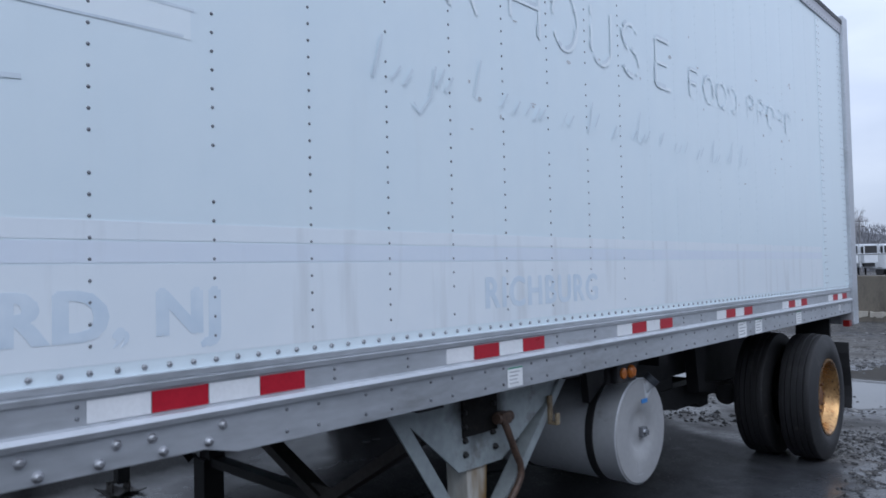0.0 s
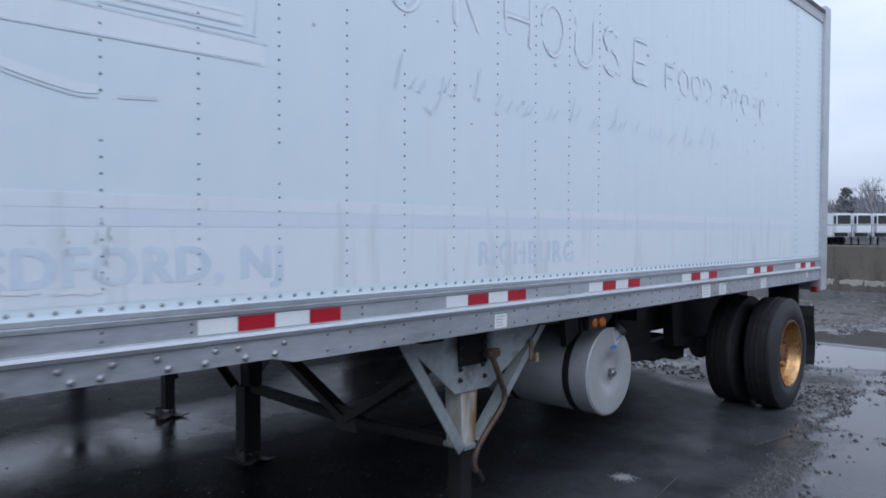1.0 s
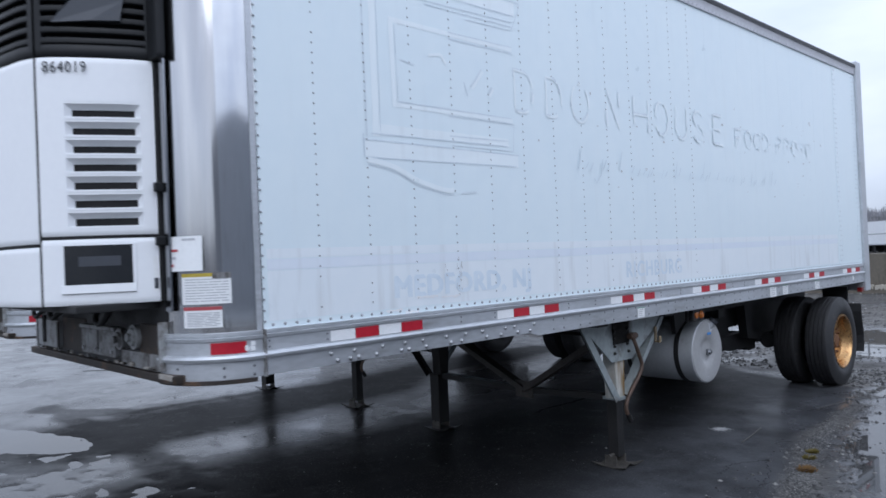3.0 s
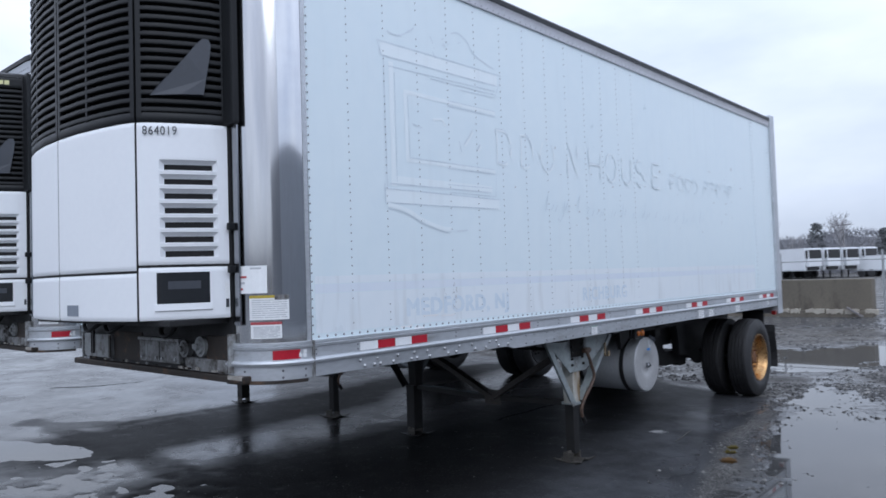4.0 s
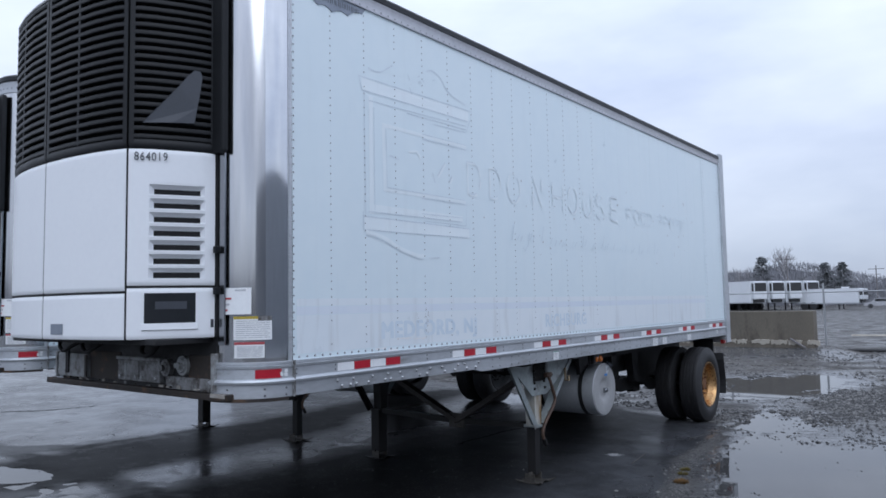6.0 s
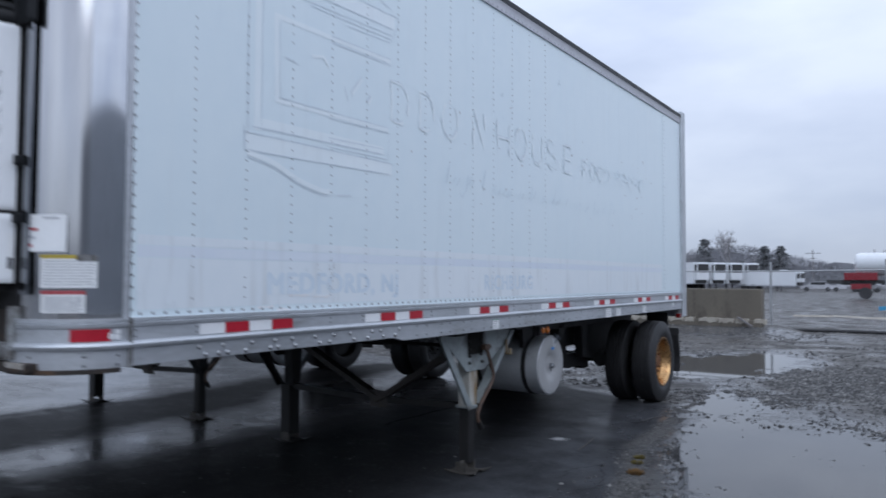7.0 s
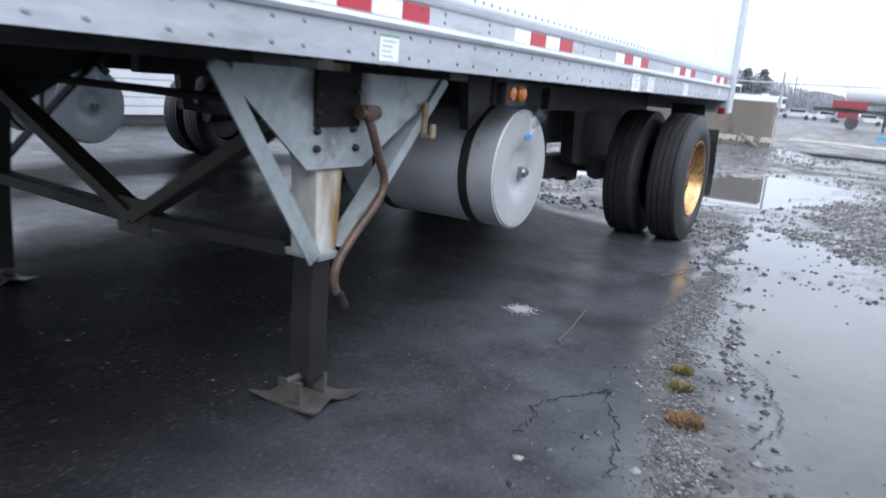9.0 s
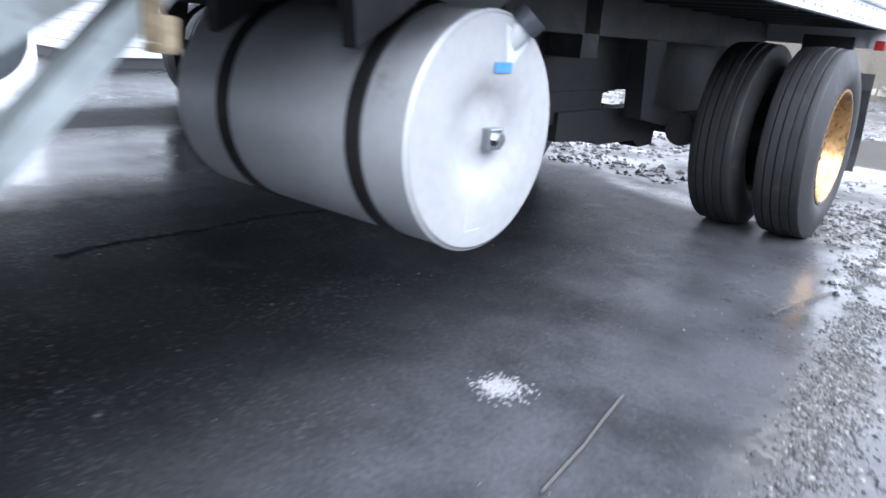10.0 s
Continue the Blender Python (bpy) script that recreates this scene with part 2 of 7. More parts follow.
M_FAR_WHITE = material("white_trailer_paint_far", (0.74, 0.76, 0.78), (0.66, 0.68, 0.70), 0.4, 0, 0.5, 5, random_amt=0.06)
M_SHED = material("pale_siding_paint", (0.62, 0.63, 0.64), (0.50, 0.51, 0.52), 0.6, 0, 2, 20)
M_FAR_GREY = material("dull_grey_trailer_skin", (0.32, 0.335, 0.36), (0.27, 0.285, 0.31), 0.5, 0.2, 1.5, 20, 0.03, 0.1, grime=(0.16, 0.16, 0.16), grime_amt=0.15)
M_FAR_DARK = material("dark_undercarriage", (0.035, 0.035, 0.037), None, 0.7, 0, 2, 20)
M_FAR_RED = material("red_truck_paint", (0.23, 0.013, 0.022), None, 0.4, 0, 2, 20)
M_FAR_BLUE = material("blue_implement_paint", (0.06, 0.32, 0.55), (0.05, 0.26, 0.46), 0.4, 0, 2, 20)
M_GLASS_DARK = material("dark_car_glass", (0.02, 0.022, 0.025), None, 0.1, 0, 2, 20)
M_CAR = material("car_paint", (0.5, 0.5, 0.52), (0.45, 0.45, 0.47), 0.25, 0.2, 2, 20, random_amt=0.5)
# Skyline tree colours are paled towards grey, painting in the distance haze.
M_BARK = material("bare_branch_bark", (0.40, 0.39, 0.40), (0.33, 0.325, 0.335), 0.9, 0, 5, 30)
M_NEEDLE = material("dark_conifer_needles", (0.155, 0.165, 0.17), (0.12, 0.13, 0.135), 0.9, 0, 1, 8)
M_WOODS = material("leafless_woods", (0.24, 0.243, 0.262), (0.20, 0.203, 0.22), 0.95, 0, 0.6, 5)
M_POLE = material("weathered_pole_wood", (0.19, 0.18, 0.18), None, 0.9, 0, 3, 20)
M_STONE = stone_material()
M_GRIT = material("pale_spilled_grit", (0.36, 0.36, 0.365), (0.25, 0.255, 0.26), 0.7, 0, 30, 90)
M_MOSS = material("yellow_green_weed", (0.17, 0.135, 0.028), (0.10, 0.08, 0.02), 0.8, 0, 20, 60)
M_DEADWEED = material("brown_dead_weed", (0.20, 0.11, 0.03), (0.12, 0.065, 0.02), 0.8, 0, 20, 60)
M_STICK = material("grey_stick_bark", (0.08, 0.075, 0.07), None, 0.8, 0, 20, 60)
M_DUSTY = material("dusty_brown_brace_steel", (0.085, 0.077, 0.070), (0.042, 0.038, 0.034), 0.6, 0.15, 5, 40, 0.15, 0.1, grime=(0.12, 0.095, 0.07), grime_amt=0.2)
M_CRACK = material("crack_fill_grit", (0.012, 0.012, 0.013), None, 0.9, 0, 8, 40, spec=0.05)


def rust_leg_material():
    """Pale leg paint with an orange rust run down one half."""
    m = material("rust_streaked_leg_paint", (0.60, 0.60, 0.56), (0.42, 0.41, 0.37), 0.55, 0.1, 5, 40, 0.15, 0.1, stretch=(1, 1, 0.35))
    n, l = m.node_tree.nodes, m.node_tree.links
    p = n["Principled BSDF"]
    base = p.inputs["Base Color"].links[0].from_socket
    tc = n.new("ShaderNodeTexCoord")
    mp = n.new("ShaderNodeMapping")
    mp.inputs["Location"].default_value, mp.inputs["Scale"].default_value = (0, -2.80, 0), (6, 9, 2.2)
    l.new(tc.outputs["Object"], mp.inputs[0])
    nz = n.new("ShaderNodeTexNoise")
    nz.inputs["Scale"].default_value, nz.inputs["Detail"].default_value = 1.5, 6
    l.new(mp.outputs[0], nz.inputs[0])
    sx = n.new("ShaderNodeSeparateXYZ")
    l.new(tc.outputs["Object"], sx.inputs[0])
    ad = n.new("ShaderNodeMath")
    ad.operation = "MULTIPLY_ADD"
    ad.inputs[1].default_value, ad.inputs[2].default_value = 2.4, -2.4 * 2.81
    l.new(sx.outputs[1], ad.inputs[0])
    a2 = n.new("ShaderNodeMath")
    a2.operation = "ADD"
    l.new(ad.outputs[0], a2.inputs[0])
    l.new(nz.outputs[0], a2.inputs[1])
    rp = n.new("ShaderNodeValToRGB")
    rp.color_ramp.elements[0].position, rp.color_ramp.elements[1].position = 0.36, 0.68
    l.new(a2.outputs[0], rp.inputs[0])
    mx = n.new("ShaderNodeMix")
    mx.data_type = "RGBA"
    l.new(rp.outputs[0], mx.inputs[0])
    l.new(base, mx.inputs[6])
    mx.inputs[7].default_value = (0.22, 0.135, 0.045, 1)
    l.new(mx.outputs[2], p.inputs["Base Color"])
    return m


M_RUST_LEG = rust_leg_material()


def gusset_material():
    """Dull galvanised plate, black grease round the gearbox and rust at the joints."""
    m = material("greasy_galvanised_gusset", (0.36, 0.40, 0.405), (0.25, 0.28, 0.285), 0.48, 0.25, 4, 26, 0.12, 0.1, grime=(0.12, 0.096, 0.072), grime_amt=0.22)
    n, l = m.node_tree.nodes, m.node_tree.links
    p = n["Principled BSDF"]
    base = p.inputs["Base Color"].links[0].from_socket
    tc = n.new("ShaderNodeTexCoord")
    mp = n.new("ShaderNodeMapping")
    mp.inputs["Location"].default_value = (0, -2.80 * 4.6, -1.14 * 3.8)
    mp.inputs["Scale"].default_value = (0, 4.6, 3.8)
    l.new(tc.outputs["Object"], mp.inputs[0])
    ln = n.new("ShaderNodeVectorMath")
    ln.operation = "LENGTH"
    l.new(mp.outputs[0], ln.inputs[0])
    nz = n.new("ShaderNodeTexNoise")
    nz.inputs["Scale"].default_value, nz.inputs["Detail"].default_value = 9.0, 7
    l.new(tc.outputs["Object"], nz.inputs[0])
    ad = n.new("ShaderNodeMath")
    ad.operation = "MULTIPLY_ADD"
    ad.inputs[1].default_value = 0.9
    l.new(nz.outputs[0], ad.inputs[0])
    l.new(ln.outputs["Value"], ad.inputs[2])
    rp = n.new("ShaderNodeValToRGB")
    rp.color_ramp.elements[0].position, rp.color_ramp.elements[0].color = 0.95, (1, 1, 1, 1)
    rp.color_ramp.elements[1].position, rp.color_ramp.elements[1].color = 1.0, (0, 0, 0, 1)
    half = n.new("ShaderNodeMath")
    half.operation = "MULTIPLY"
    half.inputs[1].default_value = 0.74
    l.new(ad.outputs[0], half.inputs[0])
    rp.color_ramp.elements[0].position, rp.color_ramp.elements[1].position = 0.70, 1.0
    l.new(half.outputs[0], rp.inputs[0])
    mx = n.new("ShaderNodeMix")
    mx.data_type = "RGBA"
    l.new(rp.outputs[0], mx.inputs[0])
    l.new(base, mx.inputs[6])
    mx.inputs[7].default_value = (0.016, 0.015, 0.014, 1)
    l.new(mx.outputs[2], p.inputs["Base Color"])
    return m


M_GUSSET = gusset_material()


def ground_material():
    m = bpy.data.materials.new("wet_asphalt_and_gravel")
    m.use_nodes = True
    nt = m.node_tree
    n, l = nt.nodes, nt.links
    p = n["Principled BSDF"]
    tc = n.new("ShaderNodeTexCoord")
    attr = n.new("ShaderNodeAttribute")
    attr.attribute_name = "gravel"
    rain = n.new("ShaderNodeAttribute")
    rain.attribute_name = "rain_film"
    shore = n.new("ShaderNodeAttribute")
    shore.attribute_name = "soaked"

    def noise_tex(scale, detail=5, rough=0.55, stretch=None):
        t = n.new("ShaderNodeTexNoise")
        t.inputs["Scale"].default_value, t.inputs["Detail"].default_value, t.inputs["Roughness"].default_value = scale, detail, rough
        if stretch:
            mp = n.new("ShaderNodeMapping")
            mp.inputs["Scale"].default_value = stretch
            l.new(tc.outputs["Object"], mp.inputs[0])
            l.new(mp.outputs[0], t.inputs[0])
        else:
            l.new(tc.outputs["Object"], t.inputs[0])
        return t.outputs[0]

    def ramp(src, p0, c0, p1, c1):
        r = n.new("ShaderNodeValToRGB")
        r.color_ramp.elements[0].position, r.color_ramp.elements[0].color = p0, (*c0, 1)
        r.color_ramp.elements[1].position, r.color_ramp.elements[1].color = p1, (*c1, 1)
        l.new(src, r.inputs[0])
        return r.outputs[0]

    def mixc(f, a, b):
        x = n.new("ShaderNodeMix")
        x.data_type = "RGBA"
        l.new(f, x.inputs[0])
        l.new(a, x.inputs[6])
        l.new(b, x.inputs[7])
        return x.outputs[2]

    big = noise_tex(0.55, 5, 0.6)
    fine = noise_tex(55, 4, 0.7)
    asphalt = mixc(ramp(noise_tex(2.4, 6, 0.65), 0.40, (0, 0, 0), 0.66, (1, 1, 1)), ramp(fine, 0.35, (0.0070, 0.0071, 0.0083), 0.72, (0.0165, 0.0166, 0.0178)), ramp(fine, 0.35, (0.0108, 0.0108, 0.0114), 0.72, (0.026, 0.0258, 0.0265)))
    vor = n.new("ShaderNodeTexVoronoi")
    vor.inputs["Scale"].default_value = 30
    l.new(tc.outputs["Object"], vor.inputs[0])
    grav = ramp(vor.outputs["Color"], 0.1, (0.035, 0.034, 0.032), 0.9, (0.15, 0.145, 0.137))
    mud = mixc(ramp(noise_tex(0.33, 5, 0.6), 0.42, (0, 0, 0), 0.60, (1, 1, 1)), ramp(noise_tex(1.3, 6, 0.6), 0.35, (0.030, 0.028, 0.027), 0.65, (0.064, 0.062, 0.060)), ramp(noise_tex(1.3, 6, 0.6), 0.35, (0.047, 0.044, 0.040), 0.65, (0.105, 0.101, 0.095)))
    gravel = mixc(ramp(noise_tex(2.1, 6, 0.6), 0.42, (0, 0, 0), 0.58, (1, 1, 1)), mud, grav)
    # pale aggregate showing in the worn asphalt
    v2 = n.new("ShaderNodeTexVoronoi")
    v2.inputs["Scale"].default_value = 95
    l.new(tc.outputs["Object"], v2.inputs[0])
    sp = n.new("ShaderNodeSeparateColor")
    l.new(v2.outputs["Color"], sp.inputs[0])
    speck = n.new("ShaderNodeMath")
    speck.operation = "MULTIPLY"
    l.new(ramp(sp.outputs[0], 0.84, (0, 0, 0), 0.97, (0.45,) * 3), speck.inputs[0])
    l.new(ramp(noise_tex(1.9, 5, 0.6), 0.42, (0.15,) * 3, 0.62, (1, 1, 1)), speck.inputs[1])
    pale = n.new("ShaderNodeRGB")
    pale.outputs[0].default_value = (0.12, 0.117, 0.11, 1)
    asphalt = mixc(speck.outputs[0], asphalt, pale.outputs[0])
    silt = n.new("ShaderNodeRGB")
    silt.outputs[0].default_value = (0.068, 0.070, 0.075, 1)
    gravel = mixc(shore.outputs["Fac"], gravel, silt.outputs[0])
    # asphalt paled along its broken edge, painting the brighter light outside the trailer
    edge_attr = n.new("ShaderNodeAttribute")
    edge_attr.attribute_name = "washed_silt"
    edge_mask = n.new("ShaderNodeMath")
    edge_mask.operation = "MULTIPLY"
    l.new(edge_attr.outputs["Fac"], edge_mask.inputs[0])
    l.new(ramp(noise_tex(1.6, 6, 0.65), 0.36, (0.35,) * 3, 0.60, (1, 1, 1)), edge_mask.inputs[1])
    asphalt = mixc(edge_mask.outputs[0], asphalt, ramp(fine, 0.35, (0.066, 0.069, 0.076), 0.70, (0.100, 0.104, 0.112)))
    # old tar, soft-edged
    tarred = n.new("ShaderNodeAttribute")
    tarred.attribute_name = "tar"
    tar = n.new("ShaderNodeRGB")
    tar.outputs[0].default_value = (0.012, 0.012, 0.013, 1)
    worn_tar = n.new("ShaderNodeMath")
    worn_tar.operation = "MULTIPLY"
    l.new(tarred.outputs["Fac"], worn_tar.inputs[0])
    l.new(ramp(noise_tex(8, 7, 0.7), 0.38, (0.35,) * 3, 0.56, (1, 1, 1)), worn_tar.inputs[1])
    asphalt = mixc(worn_tar.outputs[0], asphalt, tar.outputs[0])
    l.new(mixc(attr.outputs["Fac"], asphalt, gravel), p.inputs["Base Color"])
    # wet film: patches of standing film are smooth, worn aggregate is rougher
    ra = ramp(mixc(ramp(noise_tex(3.3, 6, 0.65), 0.45, (0, 0, 0), 0.6, (1, 1, 1)), big, noise_tex(1.7, 6, 0.6)), 0.40, (0.12,) * 3, 0.62, (0.30,) * 3)
    rg = ramp(noise_tex(1.1, 5, 0.6), 0.40, (0.22,) * 3, 0.62, (0.62,) * 3)
    rg = mixc(shore.outputs["Fac"], rg, ramp(noise_tex(6, 4, 0.6), 0.35, (0.06,) * 3, 0.65, (0.22,) * 3))
    # duller reflection where the trailers' shade is put into the film
    dulled = n.new("ShaderNodeRGB")
    dulled.outputs[0].default_value = (0.42, 0.42, 0.42, 1)
    # the edge of the wet film breaks up into patches
    share, patchy = n.new("ShaderNodeMath"), n.new("ShaderNodeMath")
    share.operation, share.inputs[1].default_value = "MULTIPLY", 0.8
    l.new(rain.outputs["Fac"], share.inputs[0])
    patchy.operation, patchy.inputs[1].default_value = "MULTIPLY_ADD", 0.4
    l.new(noise_tex(4.5, 8, 0.72), patchy.inputs[0])
    l.new(share.outputs[0], patchy.inputs[2])
    wetness = ramp(patchy.outputs[0], 0.27, (0.05,) * 3, 0.92, (1, 1, 1))
    ra = mixc(wetness, dulled.outputs[0], ra)
    l.new(mixc(attr.outputs["Fac"], ra, rg), p.inputs["Roughness"])
    p.inputs["IOR"].default_value = 1.33
    film = n.new("ShaderNodeMath")
    film.operation = "MULTIPLY"
    l.new(ramp(noise_tex(0.8, 6, 0.62), 0.40, (0.36,) * 3, 0.62, (0.64,) * 3), film.inputs[0])
    l.new(wetness, film.inputs[1])
    wet = ramp(noise_tex(1.4, 5, 0.6), 0.4, (0.03,) * 3, 0.6, (0.17,) * 3)
    soak = ramp(noise_tex(3.5, 5, 0.6), 0.35, (0.18,) * 3, 0.62, (0.50,) * 3)
    l.new(mixc(attr.outputs["Fac"], film.outputs[0], mixc(shore.outputs["Fac"], wet, soak)), p.inputs["Specular IOR Level"])
    bp = n.new("ShaderNodeBump")
    bp.inputs["Distance"].default_value = 0.0020
    st = ramp(attr.outputs["Fac"], 0.0, (0.05,) * 3, 1.0, (0.9,) * 3)
    l.new(st, bp.inputs["Strength"])
    hh = n.new("ShaderNodeMath")
    hh.operation = "MULTIPLY_ADD"
    hh.inputs[1].default_value = -0.9
    l.new(vor.outputs["Distance"], hh.inputs[0])
    l.new(fine, hh.inputs[2])
    hm = n.new("ShaderNodeMix")
    l.new(attr.outputs["Fac"], hm.inputs[0])
    l.new(noise_tex(160, 3, 0.6), hm.inputs[2])
    l.new(hh.outputs[0], hm.inputs[3])
    l.new(hm.outputs[0], bp.inputs["Height"])
    l.new(bp.outputs[0], p.inputs["Normal"])
    return m


def water_material():
    m = material("standing_puddle_water", (0.068, 0.068, 0.068), (0.046, 0.046, 0.047), 0.025, 0, 2, 12, 0.012, 0.010, ior=1.26, bump_scale=5)
    return m


M_GROUND = ground_material()
M_WATER = water_material()


# ---------------------------------------------------------------- mesh helpers
def part(name, bm, mat, parent=None, label="", smooth=False, kind=""):
    me = bpy.data.meshes.new(name)
    bmesh.ops.recalc_face_normals(bm, faces=bm.faces)
    bm.to_mesh(me)
    bm.free()
    me.materials.append(mat)
    if smooth:
        me.shade_smooth()
        me.set_sharp_from_angle(angle=radians(35))
    ob = new(name, me)
    if parent:
        ob.parent = parent
    return tagged(ob, label, kind=kind)


def clone(ob, m, parent=None):
    """Another piece on the same mesh."""
    o = new(ob.name.split(".")[0], ob.data)
    o.matrix_basis = m
    o.parent = parent or ob.parent
    return o


def box(bm, x0, x1, y0, y1, z0, z1, bevel=0.0):
    q = bmesh.new()
    bmesh.ops.create_cube(q, size=1)
    for v in q.verts:
        v.co = Vector((x0 + (v.co.x + .5) * (x1 - x0), y0 + (v.co.y + .5) * (y1 - y0), z0 + (v.co.z + .5) * (z1 - z0)))
    if bevel:
        bmesh.ops.bevel(q, geom=q.edges[:], offset=bevel, segments=2, affect="EDGES", profile=0.7)
    join(bm, q)
    return bm


def join(bm, q, m=None):
    made = [bm.verts.new(m @ v.co if m else v.co) for v in q.verts]
    q.verts.index_update()
    for f in q.faces:
        bm.faces.new([made[v.index] for v in f.verts])
    q.free()


def cyl(bm, p0, p1, r0, r1=None, n=16, caps=True):
    r1 = r0 if r1 is None else r1
    p0, p1 = Vector(p0), Vector(p1)
    m = (p1 - p0).to_track_quat("Z", "Y").to_matrix()
    rings = []
    for p, r in ((p0, r0), (p1, r1)):
        rings.append([bm.verts.new(p + m @ Vector((r * math.cos(2 * math.pi * k / n), r * math.sin(2 * math.pi * k / n), 0))) for k in range(n)])
    for k in range(n):
        bm.faces.new((rings[0][k], rings[0][(k + 1) % n], rings[1][(k + 1) % n], rings[1][k]))
    if caps:
        bm.faces.new(rings[0][::-1])
        bm.faces.new(rings[1])
    return bm


def tube(bm, pts, r, n=10):
    """A round bar bent along the points."""
    pts = [Vector(p) for p in pts]
    rings = []
    side = None
    for i, p in enumerate(pts):
        d = (pts[min(i + 1, len(pts) - 1)] - pts[max(i - 1, 0)]).normalized()
        side = d.orthogonal() if side is None else side - d * side.dot(d)
        side.normalize()
        other = d.cross(side)
        rings.append([bm.verts.new(p + (side * math.cos(2 * math.pi * k / n) + other * math.sin(2 * math.pi * k / n)) * r) for k in range(n)])
    for a, b in zip(rings, rings[1:]):
        for k in range(n):
            bm.faces.new((a[k], a[(k + 1) % n], b[(k + 1) % n], b[k]))
    bm.faces.new(rings[0][::-1])
    bm.faces.new(rings[-1])
    return bm


def soft_path(pts, steps=5):
    """Rounds a bent line (Catmull-Rom)."""
    pts = [Vector(p) for p in pts]
    out = []
    for i in range(len(pts) - 1):
        a, b, c, d = pts[max(i - 1, 0)], pts[i], pts[i + 1], pts[min(i + 2, len(pts) - 1)]
        for s in range(steps):
            t = s / steps
            out.append(0.5 * (2 * b + (c - a) * t + (2 * a - 5 * b + 4 * c - d) * t * t + (3 * b - a - 3 * c + d) * t ** 3))
    return out + [pts[-1]]


def lathe_x(bm, prof, cy, cz, n=40):
    """Turns (x, radius) pairs round the x axis through cy, cz."""
    rings = []
    for x, r in prof:
        if r < 1e-5:
            rings.append([bm.verts.new((x, cy, cz))])
        else:
            rings.append([bm.verts.new((x, cy + r * math.cos(2 * math.pi * k / n), cz + r * math.sin(2 * math.pi * k / n))) for k in range(n)])
    for a, b in zip(rings, rings[1:]):
        for k in range(n):
            k2 = (k + 1) % n
            if len(a) == 1:
                bm.faces.new((a[0], b[k], b[k2]))
            elif len(b) == 1:
                bm.faces.new((a[k], b[0], a[k2]))
            else:
                bm.faces.new((a[k], b[k], b[k2], a[k2]))
    return bm


def prism_x(bm, poly, x0, x1):
    """A plate: the polygon in y, z between two x."""
    a = [bm.verts.new((x0, y, z)) for y, z in poly]
    b = [bm.verts.new((x1, y, z)) for y, z in poly]
    bm.faces.new(a)
    bm.faces.new(b[::-1])
    for i in range(len(poly)):
        j = (i + 1) % len(poly)
        bm.faces.new((a[i], b[i], b[j], a[j]))
    return bm


class Line:
    """A line in plan, walked by its length, with its outward side on the right of the way."""

    def __init__(self, pts):
        self.p = [Vector((x, y)) for x, y in pts]
        self.s = [0.0]
        for a, b in zip(self.p, self.p[1:]):
            self.s.append(self.s[-1] + (b - a).length)
        self.length = self.s[-1]

    def at(self, s):
        i = 0
        while i < len(self.s) - 2 and self.s[i + 1] < s:
            i += 1
        d = self.p[i + 1] - self.p[i]
        return self.p[i] + d * ((s - self.s[i]) / (self.s[i + 1] - self.s[i]))

    def out(self, s):
        d = (self.at(min(self.length, s + 0.012)) - self.at(max(0, s - 0.012))).normalized()
        return Vector((d.y, -d.x)) * SIDE

    def between(self, s0, s1):
        return [s0] + [s for s in self.s if s0 + 1e-4 < s < s1 - 1e-4] + [s1]

    def near(self, y, lo=0.0, hi=None):
        """The length at which the line first reaches that y, going towards negative y."""
        hi = hi or self.length
        return min((abs(self.at(lo + (hi - lo) * k / 600).y - y), lo + (hi - lo) * k / 600) for k in range(601))[1]


SIDE = -1


def sweep(bm, line, s0, s1, prof, closed=True):
    """Sweeps a profile of (outward, z) along the line between two lengths."""
    rings = []
    for s in line.between(s0, s1):
        c, o = line.at(s), line.out(s)
        rings.append([bm.verts.new((c.x + o.x * d, c.y + o.y * d, z)) for d, z in prof])
    k = len(prof)
    for a, b in zip(rings, rings[1:]):
        for i in range(k if closed else k - 1):
            bm.faces.new((a[i], a[(i + 1) % k], b[(i + 1) % k], b[i]))
    if closed:
        bm.faces.new(rings[0])
        bm.faces.new(rings[-1][::-1])
    return bm


def strip(bm, line, s0, s1, z0, z1, lo=0.001, hi=0.003):
    return sweep(bm, line, s0, s1, [(lo, z0), (hi, z0), (hi, z1), (lo, z1)])


def letter_mesh(text, height, depth, spread):
    cu = bpy.data.curves.new("letters", "FONT")
    cu.body, cu.size, cu.extrude, cu.space_character, cu.resolution_u = text, height / 0.7, depth, spread, 3
    tmp = bpy.data.objects.new("letters", cu)
    scene.collection.objects.link(tmp)
    me = bpy.data.meshes.new_from_object(tmp.evaluated_get(bpy.context.evaluated_depsgraph_get()))
    bpy.data.objects.remove(tmp)
    bpy.data.curves.remove(cu)
    return me


